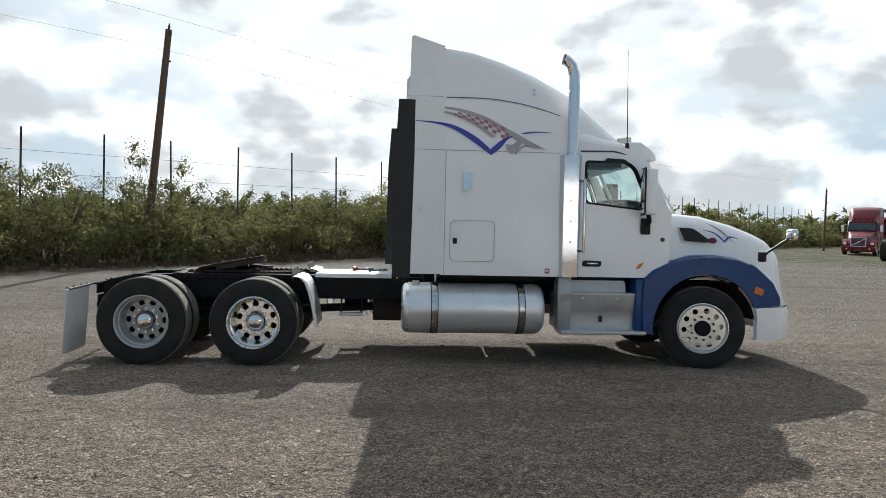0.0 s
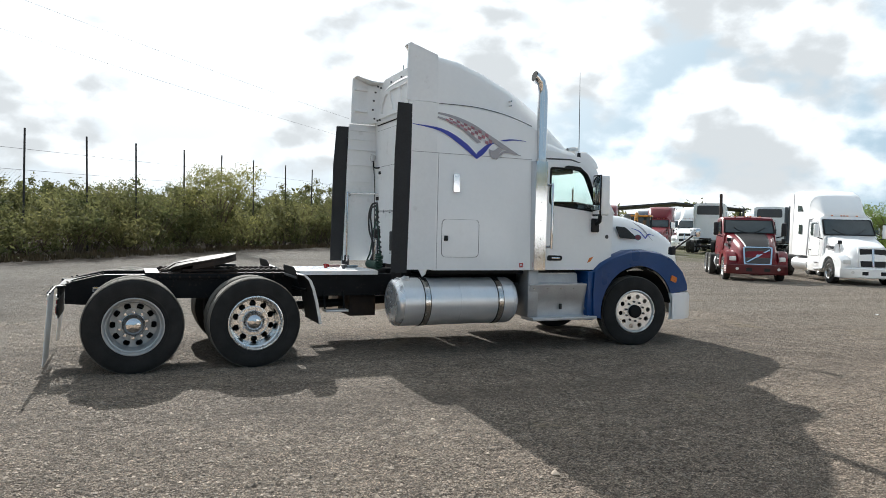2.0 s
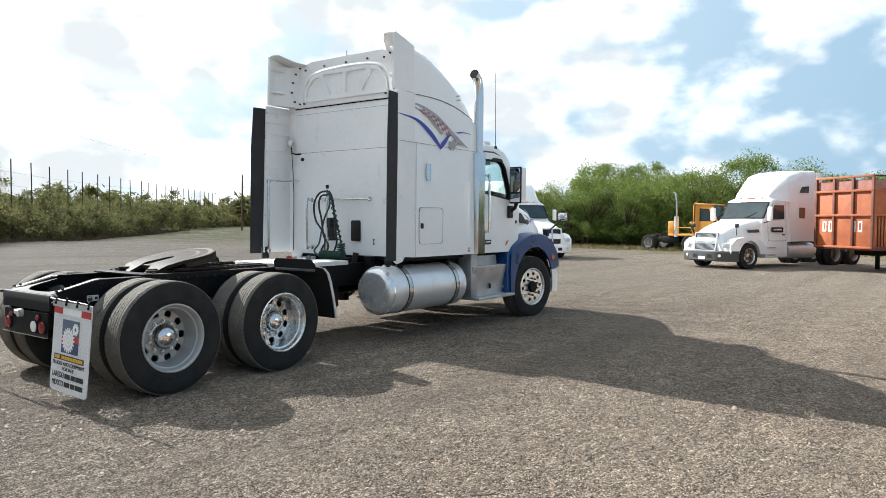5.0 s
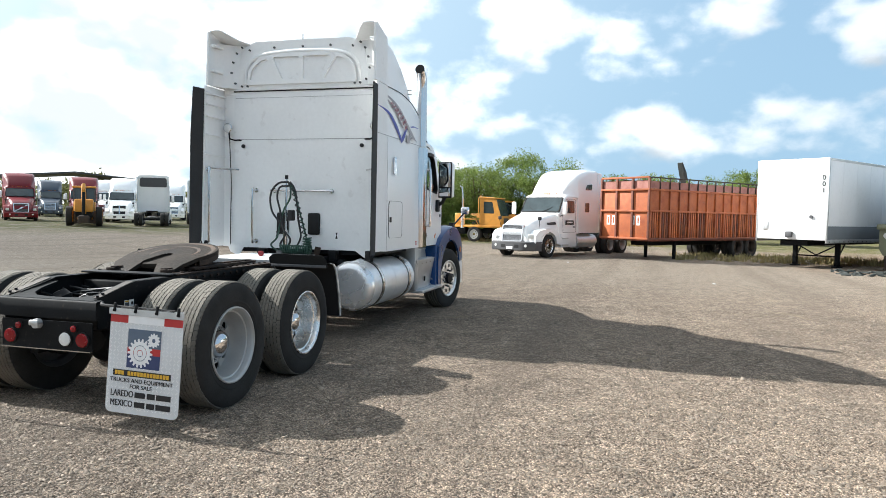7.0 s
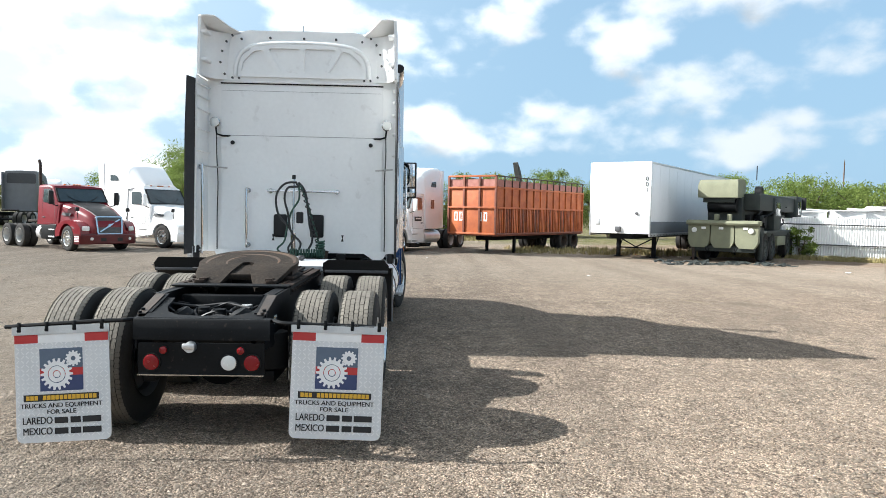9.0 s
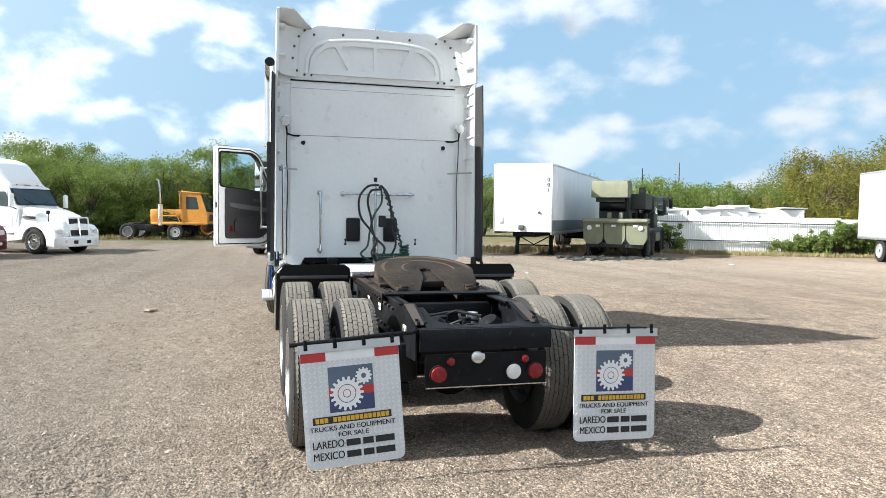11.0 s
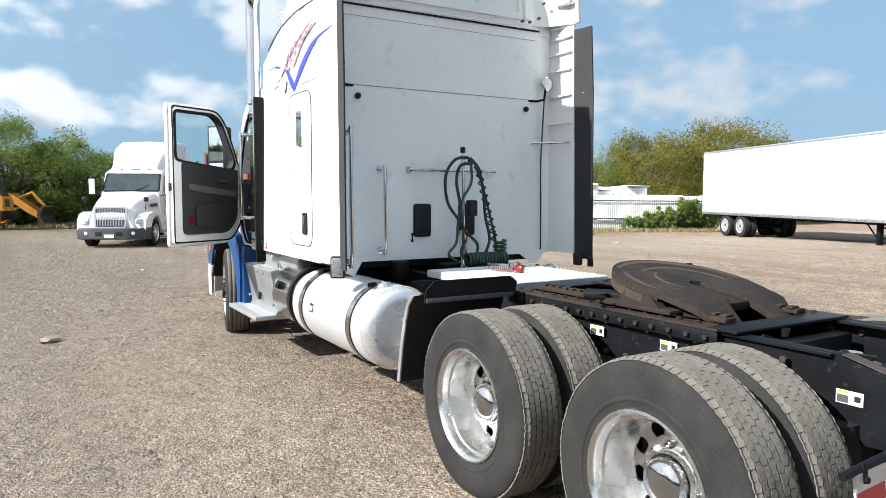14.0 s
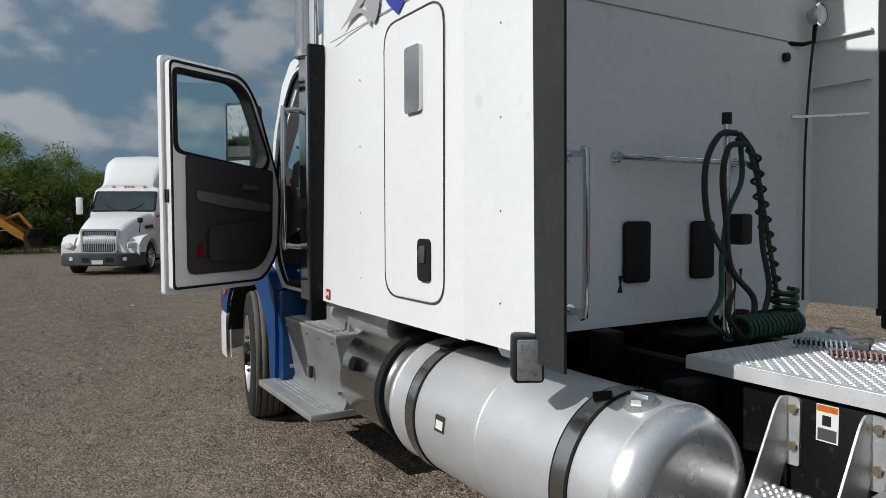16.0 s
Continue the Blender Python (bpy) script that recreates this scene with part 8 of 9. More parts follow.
    part("screen_surround", plate(rounded([(-1.03, -0.02), (1.03, -0.02), (1.03, 1.0), (-1.03, 1.0)], 0.08), [rounded([(-0.97, 0.04), (0.97, 0.04), (0.97, 0.96), (-0.97, 0.96)], 0.08)], lambda u, v, w: ws(u, v, 0.03 + w), 0.06), RUBBER, cab)
    for s in (1, -1):
        part("side_window", plate(rounded([(-2.1, 1.95), (-1.25, 1.92), (-1.5, 2.50), (-2.1, 2.50)], 0.06), [], lambda u, v, w: (u, s * (1.125 - 0.045 * (v - 1.9) + w), v), 0.012), DARK_GLASS, cab)
        part("door_seam", plate(rounded([(-2.2, 1.08), (-1.1, 1.08), (-1.08, 1.9), (-1.42, 2.56), (-2.2, 2.56)], 0.06), [rounded([(-2.19, 1.09), (-1.11, 1.09), (-1.095, 1.9), (-1.43, 2.55), (-2.19, 2.55)], 0.06)], lambda u, v, w: (u, s * (1.163 - 0.04 * max(0, v - 1.0) + w), v), 0.004), DARK_GREY, cab)
        part("door_handle", box(-2.12, -1.95, min(s * 1.14, s * 1.165), max(s * 1.14, s * 1.165), 1.30, 1.35, 0.01), DARK_GREY, cab)
        if stack:
            sp = tube([(xb - 0.15, s * 0.95, 1.0), (xb - 0.15, s * 0.95, 3.2), (xb - 0.15, s * 0.95, 3.55), (xb - 0.24, s * 0.95, 3.72)], 0.065, 12)
            if s < 0:
                part("exhaust_pipe", sp, RUST, t)
            else:
                sp.free()
    b = bmesh.new()
    for y in (-0.5, -0.12, 0, 0.12, 0.5):
        box(-1.62, -1.52, y - 0.04, y + 0.04, zc + 0.06, zc + 0.10, 0.015, b)
    part("roof_markers", b, AMBER, cab)
    if not day:
        top = 3.95 if high else 3.0
        sl = [(xb, 1.2, 1.16, 1.05, top, 0.16), (-3.2, 1.2, 1.15, 1.05, top - 0.02, 0.22), (-2.6, 1.2, 1.12, 1.05, top - 0.16, 0.34), (-2.38, 1.19, 1.08, 1.05, top - 0.28, 0.4)]
        slp = part("sleeper", hull(sl), paint, t)
        if high:
            rf = [(-2.40, 1.17, 1.08, 2.62, top - 0.27, 0.4), (-2.1, 1.12, 0.98, 2.66, top - 0.5, 0.36), (-1.78, 1.05, 0.88, 2.70, top - 0.82, 0.2), (-1.58, 1.0, 0.80, 2.72, 2.86, 0.05)]
            part("roof_fairing", hull(rf), paint, t)
        for s in (1, -1):
            part("sleeper_window", plate(rounded([(-3.3, 2.0), (-2.95, 2.0), (-2.95, 2.42), (-3.3, 2.42)], 0.04), [], lambda u, v, w: (u, s * (1.185 + w), v), 0.012), DARK_GLASS, slp)
            part("upper_window", plate(rounded([(-3.55, 3.02), (-2.95, 3.02), (-3.1, 3.26), (-3.55, 3.30)], 0.05), [], lambda u, v, w: (u, s * (1.165 + w), v), 0.012), DARK_GLASS, slp)
            part("side_extender", box(xb - 0.40, xb, min(s * 1.16, s * 1.19), max(s * 1.16, s * 1.19), 1.05, top - 0.1, 0.01), paint, slp)
        if rear_open:
            # flat dark sheet paints the shade inside the open fairing
            part("fairing_hollow", plate(rounded([(-1.02, 3.05), (1.02, 3.05), (0.98, 3.78), (-0.98, 3.78)], 0.15), [], on_yz(xb - 0.012, 1), 0.02), DARK_GREY, slp)
    else:
        part("rear_window", plate(rounded([(-0.8, 1.9), (0.8, 1.9), (0.8, 2.4), (-0.8, 2.4)], 0.06), [], on_yz(xb - 0.012), 0.012), DARK_GLASS, cab)
    if tall != 1.0:
        for q in t.children_recursive:
            if q.name.split(".")[0] not in ("wheel", "tyre", "axle", "frame_rail", "coupling_plate", "fuel_tank"):
                q.data.transform(Matrix.Translation((0, 0, 0.3)) @ Matrix.Diagonal((1, 1, tall, 1)) @ Matrix.Translation((0, 0, -0.3)))
    t.matrix_basis = m
    return t


def park(x, y, fx, fy):
    """A pose on the yard whose x axis points along (fx, fy)."""
    return pose(x, y, ground_z(x, y) - 0.01, 0, 0, math.degrees(math.atan2(fy, fx)))


def axle_from_wheel(x, y, fx, fy, side):
    """Front axle centre from one front wheel's foot; side +1 when that wheel is the left one."""
    k = math.hypot(fx, fy)
    return x + side * 1.04 * fy / k, y - side * 1.04 * fx / k


f = (-0.62, -0.78)
red = semi("red day cab tractor with a black hood and maroon bumper", RED_PAINT, park(*axle_from_wheel(22.4, 12.5, *f, -1), *f), day=True, high=False, grille_style="slash",
           bumper_mt=MAROON, stack=True, mirrors=BLACK_PLASTIC, wheelbase=4.2)
part("hood_cover", hull([(-0.93, 0.72, 0.66, 1.80, 1.955, 0.1), (-0.5, 0.70, 0.64, 1.75, 1.90, 0.1), (0.1, 0.64, 0.58, 1.62, 1.765, 0.1), (0.6, 0.58, 0.52, 1.46, 1.605, 0.1), (0.98, 0.54, 0.46, 1.30, 1.42, 0.08)]), HOOD_BLACK, red, "black hood cover")
part("bumper_decal", plate([(0.66, 0.40), (0.95, 0.40), (0.95, 0.62), (0.66, 0.62)], [], lambda u, v, w: (u, -(1.2 - 0.11 * (u - 0.62) + w), v), 0.006), LABEL_WHITE, red, "white decal with red bars")
for v in (0.43, 0.49, 0.55):
    part("decal_bar", plate([(0.67, v), (0.94, v), (0.94, v + 0.03), (0.67, v + 0.03)], [], lambda u, v, w: (u, -(1.207 - 0.11 * (u - 0.62) + w), v), 0.004), RED_DECAL, red)
f = (-0.52, -0.855)
semi("white high roof sleeper tractor parked on gravel", WHITE, park(*axle_from_wheel(25.5, 9.9, *f, -1), *f), grille_style="split", wheelbase=5.6)
f = (-0.9, 0.43)
intl = semi("white sleeper tractor with grey bumper and orange dust", WHITE, park(*axle_from_wheel(24.47, -0.60, *f, 1), *f), bumper_mt=DARK_GREY, fender_mt=WHITE, wheelbase=5.4, tall=1.0)
for s in (1,):
    part("door_sign", plate([(-2.0, 1.42), (-1.3, 1.42), (-1.3, 1.62), (-2.0, 1.62)], [], lambda u, v, w: (u, s * (1.158 + w), v), 0.006), INK, intl)
    part("sign_bar", plate([(-1.9, 1.50), (-1.4, 1.50), (-1.4, 1.56), (-1.9, 1.56)], [], lambda u, v, w: (u, s * (1.165 + w), v), 0.004), LABEL_WHITE, intl)
part("plate_blank", box(1.27, 1.29, -0.16, 0.16, 0.36, 0.48), LABEL_WHITE, intl)
semi("distant red high roof sleeper tractor", RED_PAINT, park(39.6, 43.6, -0.66, -0.75), grille_style="slash")
semi("distant red high roof sleeper tractor", RED_PAINT, park(45, 42.5, -0.75, -0.66), grille_style="slash")
semi("distant red high roof sleeper tractor", RED_PAINT, park(62, 73, -0.7, -0.7), grille_style="slash")
semi("distant white sleeper tractor", WHITE, park(66, 72, -0.7, -0.7))
semi("distant white sleeper tractor", WHITE, park(45.5, 39, -0.82, -0.57), grille_style="split")
semi("distant white sleeper tractor", WHITE, park(58.8, 43.6, -0.82, -0.57), grille_style="slats")
semi("distant white sleeper tractor", WHITE, park(61.5, 33.2, -0.82, -0.57), grille_style="slats")
semi("distant dark blue sleeper tractor", mat("dark_blue_paint", (0.02, 0.035, 0.06), 0.35, coat=0.4), park(55, 56, -0.7, -0.7))
semi("white sleeper tractor seen from behind with a hollow fairing", WHITE_OLD, park(45.4, 35.3, 0.82, 0.57), rear_open=True, wheelbase=5.0)
semi("white sleeper tractor seen from behind", WHITE_OLD, park(53.5, 36.5, 0.82, 0.57), rear_open=True, wheelbase=5.0)
semi("grey sleeper tractor seen from behind with a dark roof", mat("grey_sleeper_paint", (0.16, 0.165, 0.175), 0.5, var=0.1), park(49.6, 27.65, 1.0, 0.08), rear_open=True, wheelbase=5.0)
semi("distant white sleeper tractor", WHITE, park(52, 47, -0.8, -0.6))

# ---- trailers ----
def van_trailer(label, m, length, skirt, number, height=4.07, floor=0.98, rear_axles=None, legs=None):
    """Box trailer: x runs back from its front face, y across, z up."""
    t = thing("box_trailer", label, "trailer", "white box trailers")
    part("box_body", box(0, length, -1.3, 1.3, floor + 0.10, height, 0.03), VAN_WHITE, t)
    for s in (1, -1):
        part("bottom_rail", box(0.02, length - 0.02, min(s * 1.295, s * 1.315), max(s * 1.295, s * 1.315), floor, floor + 0.14, 0.005), ALU_DULL, t)
        part("top_rail", box(0.02, length - 0.02, min(s * 1.295, s * 1.312), max(s * 1.295, s * 1.312), height - 0.10, height - 0.01, 0.005), ALU_DULL, t)
        b = bmesh.new()
        for i in range(int(length / 0.41)):
            cyl((0.2 + i * 0.41, s * 1.314, floor + 0.05), (0.2 + i * 0.41, s * 1.325, floor + 0.05), 0.022, seg=6, bm=b)
        part("rail_rivets", b, DARK_GREY, t)
        b = bmesh.new()
        for i in range(1, int(length / 1.22)):
            box(i * 1.22 - 0.02, i * 1.22 + 0.02, min(s * 1.299, s * 1.304), max(s * 1.299, s * 1.304), floor + 0.14, height - 0.1, 0, b)
        part("panel_joints", b, VAN_WHITE, t)
        if skirt:
            part("dark_base_panel", box(0.05, length - 0.05, min(s * 1.3, s * 1.308), max(s * 1.3, s * 1.308), floor + 0.14, floor + 0.62, 0.002), VAN_GREY, t)
    for y in (-1.29, 1.29):
        part("corner_post", box(-0.012, 0.06, y - 0.03, y + 0.03, floor, height - 0.01, 0.01), ALU_DULL, t)
    part("nose_fitting", box(-0.10, -0.002, -0.10, 0.16, floor + 0.18, floor + 0.40, 0.03), DARK_GREY, t)
    part("nose_fitting", cyl((-0.06, -0.75, floor + 0.95), (0, -0.75, floor + 0.95), 0.06), DARK_GREY, t)
    part("placard", box(-0.02, -0.002, 0.85, 1.05, floor + 0.45, floor + 0.75, 0.004), ALU_DULL, t)
    part("underframe", box(0.3, length - 0.2, -0.5, 0.5, floor - 0.12, floor + 0.1), BLACK_FRAME, t)
    lx = legs if legs is not None else 2.2
    lg = part("landing_gear", box(lx - 0.06, lx + 0.06, -0.86, -0.74, 0.08, floor, 0.01), BLACK_FRAME, t)
    for y in (-0.8, 0.8):
        b = box(lx - 0.08, lx + 0.08, y - 0.08, y + 0.08, 0.05, floor + 0.05, 0.01)
        box(lx - 0.15, lx + 0.15, y - 0.15, y + 0.15, 0.0, 0.05, 0.01, b)
        tube([(lx + 0.05, y, 0.35), (lx + 0.7, y, floor)], 0.03, 6, b)
        part("leg", b, BLACK_FRAME, lg)
    part("leg_brace", tube([(lx, -0.8, floor - 0.1), (lx, 0.0, 0.45), (lx, 0.8, floor - 0.1)], 0.03, 6), BLACK_FRAME, lg)
    part("leg_brace", tube([(lx, -0.8, 0.42), (lx, 0.8, 0.42)], 0.03, 6), BLACK_FRAME, lg)
    for ax in rear_axles or (length - 2.4, length - 1.15):
        for s in (1, -1):
            far_wheel(t, ax, s * 1.12, s, "steer", WHEEL_WHITE)
            far_wheel(t, ax, s * 0.80, s, "steer", WHEEL_WHITE)
        part("axle", cyl((ax, -1.1, 0.5), (ax, 1.1, 0.5), 0.07), BLACK_FRAME, t)
    part("bogie", box((rear_axles or (length - 2.4, 0))[0] - 0.5, length - 0.6, -0.55, 0.55, 0.62, floor, 0.02), BLACK_FRAME, t)
    if number:
        for i, ch in enumerate(number):
            lettering(ch, 0.25, pose(0.0, 0, 0) @ Matrix(((0, 0, -1, -0.014 + 0.0), (-1, 0, 0, -1.14), (0, 1, 0, height - 0.72 - 0.23 * i), (0, 0, 0, 1))), INK, t, "trailer_number")
    t.matrix_basis = m
    return t


# yard row: noses towards (-0.8, 0.6)
van_trailer("white box trailer on its landing legs, dark base panel", pose(23.0, -9.85, ground_z(23, -10), 0, 0, math.degrees(math.atan2(-0.59, 0.807))), 15.5, True, "001")
van_trailer("long white box trailer parked beside the trees", pose(7.5, -21.7, ground_z(18, -26), 0, 0, math.degrees(math.atan2(-0.397, 0.917))), 14.6, False, "", rear_axles=(11.15, 12.45), legs=3.0)


def cage_trailer(m, length=8.6, w=1.25, z0=0.92, z1=2.95, z2=3.45):
    t = thing("stake_trailer", "rusty orange high-sided steel trailer with slatted walls", "trailer")
    part("floor_frame", box(0, length, -w, w, z0 - 0.10, z0 + 0.03, 0.01), ORANGE_RUST, t)
    part("front_wall", box(0, 0.04, -w, w, z0, z1, 0.004), ORANGE, t)
    part("rear_wall", box(length - 0.04, length, -w, w, z0, z1, 0.004), ORANGE, t)
    part("front_upper_wall", box(0.01, 0.03, -w, w, z1 + 0.05, z2 - 0.12), ORANGE_FADE, t)
    for s in (1, -1):
        part("side_sheet", box(0.05, length - 0.05, min(s * (w - 0.03), s * w), max(s * (w - 0.03), s * w), z0 + 1.15, z1, 0.003), ORANGE, t)
        part("inner_sheet", box(0.05, length - 0.05, min(s * (w - 0.12), s * (w - 0.10)), max(s * (w - 0.12), s * (w - 0.10)), z0, z0 + 1.2), RUST, t)
        part("upper_board", box(0.05, length - 0.05, min(s * (w - 0.03), s * (w - 0.01)), max(s * (w - 0.03), s * (w - 0.01)), z1 + 0.06, z2 - 0.15), ORANGE_FADE, t)
        n = 13
        for i in range(n + 1):
            x = i * length / n
            part("side_post", box(x - 0.035, x + 0.035, min(s * (w - 0.01), s * (w + 0.07)), max(s * (w - 0.01), s * (w + 0.07)), z0 - 0.05, z1 + 0.04, 0.008), ORANGE, t)
            part("stake", box(x - 0.022, x + 0.022, min(s * (w - 0.01), s * (w + 0.04)), max(s * (w - 0.01), s * (w + 0.04)), z1 + 0.04, z2, 0.004), RUST, t)
            if i < n:
                for k in (0.13, 0.35, 0.57, 0.79):
                    xs = x + k * length / n
                    part("slat", box(xs, xs + 0.085, min(s * (w - 0.03), s * w), max(s * (w - 0.03), s * w), z0, z0 + 1.15, 0.004), ORANGE if (i + int(k * 10)) % 4 else ORANGE_RUST, t)
        for z in (z0, z0 + 1.15, z1, z2):
            part("side_rail", box(-0.02, length + 0.02, min(s * (w - 0.02), s * (w + 0.085)), max(s * (w - 0.02), s * (w + 0.085)), z - (0.022 if z > z1 else 0.04), z + (0.022 if z > z1 else 0.04), 0.008), RUST if z > z1 else ORANGE_RUST if z == z0 else ORANGE, t)
        for ax in (length - 1.9, length - 0.75):
            far_wheel(t, ax, s * 1.08, s, "dual", RUST)
            far_wheel(t, ax, s * 0.76, s, "dual", RUST)
        part("landing_leg", box(2.4, 2.52, s * 0.75 - 0.06, s * 0.75 + 0.06, 0.0, z0, 0.01), BLACK_FRAME, t)
    for y in (-w, -w / 3, w / 3, w):
        part("front_post", box(-0.07, 0.01, y - 0.05, y + 0.05, z0 - 0.05, z2, 0.008), ORANGE_RUST, t)
    for z in (z0, z0 + 1.15, z1, z2):
        part("front_rail", box(-0.08, 0.01, -w, w, z - 0.04, z + 0.04, 0.008), ORANGE, t)
    # faded painted marks on the nose: plain blocks
    for y in (0.95, -0.35):
        for du in (0.0, -0.28):
            part("painted_mark", plate([(y + du, z0 + 0.55), (y + du - 0.18, z0 + 0.55), (y + du - 0.18, z0 + 0.95), (y + du, z0 + 0.95)], [[(y + du - 0.05, z0 + 0.62), (y + du - 0.13, z0 + 0.62), (y + du - 0.13, z0 + 0.88), (y + du - 0.05, z0 + 0.88)]], on_yz(-0.004, -1), 0.004), LABEL_WHITE, t)
    part("load_of_scrap", hull([(0.4, 1.1, 0.9, 1.2, z1 + 0.1, 0.3), (3, 1.1, 0.9, 1.2, z1 + 0.25, 0.3), (8.2, 1.1, 0.9, 1.2, z1, 0.3)]), ORANGE_FADE, t)
    rw = np.random.default_rng(12)
    cs = [(rw.uniform(0.2, 3.4), rw.uniform(-1.1, 1.1), z2 - rw.uniform(-0.12, 0.35)) for i in range(34)]
    v, fc = leaf_cloud(cs, [0.26] * 34, 90, 0.045, rw, 0.8)
    tagged(part("weeds", raw_mesh("weeds", v, fc, LEAF), LEAF, t, "green weeds growing out of the load"), kind="stuff")
    part("chute", moved(plate([(-0.05, 0), (0.10, 0), (0.16, 0.95), (0.06, 1.45), (-0.02, 1.45), (-0.08, 0.9)], [], on_xz(-0.12), 0.24), pose(4.6, 0.2, z1 + 0.05, 0, -24, 0)), OLIVE_DARK, t)
    part("underframe", box(1.0, length - 0.3, -0.45, 0.45, 0.6, z0 - 0.1, 0.02), BLACK_FRAME, t)
    t.matrix_basis = m
    return t


cage_trailer(pose(24.95, -3.8, ground_z(25, -4), 0, 0, math.degrees(math.atan2(-0.617, 0.787))))


def crane_truck(m):
    """Military crane carrier: x back from its bumper, y across."""
    t = thing("crane_truck", "olive drab military crane truck with folded boom", "crane truck")
    part("front_deck", box(0.3, 9.0, -1.3, 1.3, 1.05, 1.30, 0.03), OLIVE_DARK, t)
    for y0, y1 in ((-1.38, -0.50), (-0.46, 0.46), (0.50, 1.38)):
        part("outrigger_panel", plate(rounded([(y0 + 0.14, 0.58), (y1 - 0.14, 0.58), (y1, 0.82), (y1, 1.53), (y0, 1.53), (y0, 0.82)], [0.05, 0.05, 0.08, 0.02, 0.02, 0.08]), [], on_yz(0.0), 0.30), OLIVE, t)
    beam = rings([[(x + dx, y, z) for x, z in ((-0.10, 1.52), (-0.14, 1.60), (-0.10, 1.70), (0.22, 1.72), (0.24, 1.52))] for y, dx in ((-1.45, 0.06), (-1.38, 0.0), (1.38, 0.0), (1.45, 0.06))])
    part("bumper_beam", beam, OLIVE, t, "pale olive dented bumper beam")
    part("lower_bumper", box(0.1, 0.5, -1.2, 1.2, 0.42, 0.66, 0.04), OLIVE_DARK, t)
    for s in (1, -1):
        part("tow_shackle", tube(smooth_line([(-0.02, s * 0.62, 0.62), (-0.14, s * 0.60, 0.52), (-0.14, s * 0.52, 0.44), (-0.02, s * 0.50, 0.56)], 4), 0.03, 8), BLACK_FRAME, t)
        part("headlamp", moved(lathe([(0.0, 0.10), (0.03, 0.11), (0.05, 0.09), (0.06, 0.0)], 18), pose(-0.005, s * 1.12, 1.30, 0, 0, 90)), CLEAR_LENS, t)
        part("outrigger_jack", cyl((0.75, s * 1.32, 0.12), (0.75, s * 1.32, 1.45), 0.09, seg=14), OLIVE_DARK, t)
        part("jack_foot", cyl((0.75, s * 1.32, 0.02), (0.75, s * 1.32, 0.12), 0.19, 0.12, 16), BLACK_FRAME, t)
        part("mudguard", plate([(1.1, 1.22), (3.6, 1.22), (3.6, 1.30), (1.1, 1.30)], [], on_xz(s * 1.30 - 0.18), 0.36), OLIVE_DARK, t)
    for y in (-0.25, 0.25):
        part("hook", box(-0.05, 0.15, y - 0.09, y + 0.09, 1.70, 1.98, 0.04), OLIVE, t)
    for y in (-0.9, 0.05, 0.75):
        part("marker", box(-0.03, 0.0, y - 0.09, y + 0.09, 1.34, 1.44, 0.01), LABEL_WHITE, t)
    for ax in (1.7, 3.0, 6.4, 7.7):
        for s in (1, -1):
            w = part("wheel", FAR_STEER.copy(), OLIVE_DARK, t, m=pose(ax, s * 1.16, 0.60, 0, 0, 0 if s > 0 else 180) @ Matrix.Diagonal((1.2, 1.2, 1.2, 1)))
            w.data.materials.clear(); w.data.materials.append(OLIVE_DARK)
            part("tyre", FAR_TYRE, TYRE, w)
    cw = [(0.30, 2.66, 1.0), (0.30, 3.18, 1.0), (0.42, 3.40, 0.94), (1.45, 3.46, 0.94), (1.55, 3.30, 1.0), (1.55, 2.66, 1.0)]
    part("counterweight", rings([[(x, 0.325 + y * k, z) for x, z, k in cw] for y in (-0.80, -0.74, 0.74, 0.80)]), OLIVE, t, "pale olive tapered counterweight")
    part("counterweight_step", box(0.45, 1.4, -0.3, 0.95, 2.46, 2.66, 0.02), OLIVE_DARK, t)
    part("turret", box(1.0, 4.0, -0.5, 0.9, 1.30, 2.72, 0.06), OLIVE_DARK, t)
    part("winch", cyl((0.85, -0.35, 2.35), (0.85, 0.8, 2.35), 0.30, seg=18), BLACK_FRAME, t)
    part("boom", box(1.2, 9.4, -1.15, -0.5, 2.15, 2.85, 0.04), OLIVE_DARK, t)
    part("boom_section", box(9.3, 10.0, -1.05, -0.6, 2.25, 2.75, 0.03), OLIVE_DARK, t)
    part("crane_cab", box(3.6, 5.0, -1.25, -0.72, 1.32, 2.75, 0.06), OLIVE_DARK, t)
    part("crane_cab_window", box(3.75, 4.8, -1.265, -1.245, 1.95, 2.55, 0.005), DARK_GLASS, t)
    part("engine_box", box(5.2, 8.6, 0.2, 1.25, 1.3, 2.2, 0.05), OLIVE_DARK, t)
    part("driver_cab", box(8.4, 9.8, -1.3, 1.3, 1.2, 2.95, 0.10), OLIVE_DARK, t)
    part("driver_cab_window", box(8.6, 9.4, -1.315, -1.295, 2.05, 2.7, 0.005), DARK_GLASS, t)
    part("mirror", box(9.3, 9.4, -1.55, -1.35, 2.3, 2.9, 0.02), BLACK_PLASTIC, t)
    part("hose_reel", cyl((2.4, -0.95, 2.9), (2.4, -0.7, 2.9), 0.3, seg=16), BLACK_FRAME, t)
    part("jib_winch", cyl((3.1, -1.0, 1.7), (3.1, -0.82, 1.7), 0.3, seg=16), BLACK_FRAME, t)
    part("side_locker", box(4.0, 5.8, -1.32, -0.9, 0.62, 1.04, 0.03), OLIVE, t)
    part("aerial", cyl((1.3, -0.95, 3.4), (1.3, -0.95, 4.0), 0.02), BLACK_PLASTIC, t)
    rq = random.Random(4)
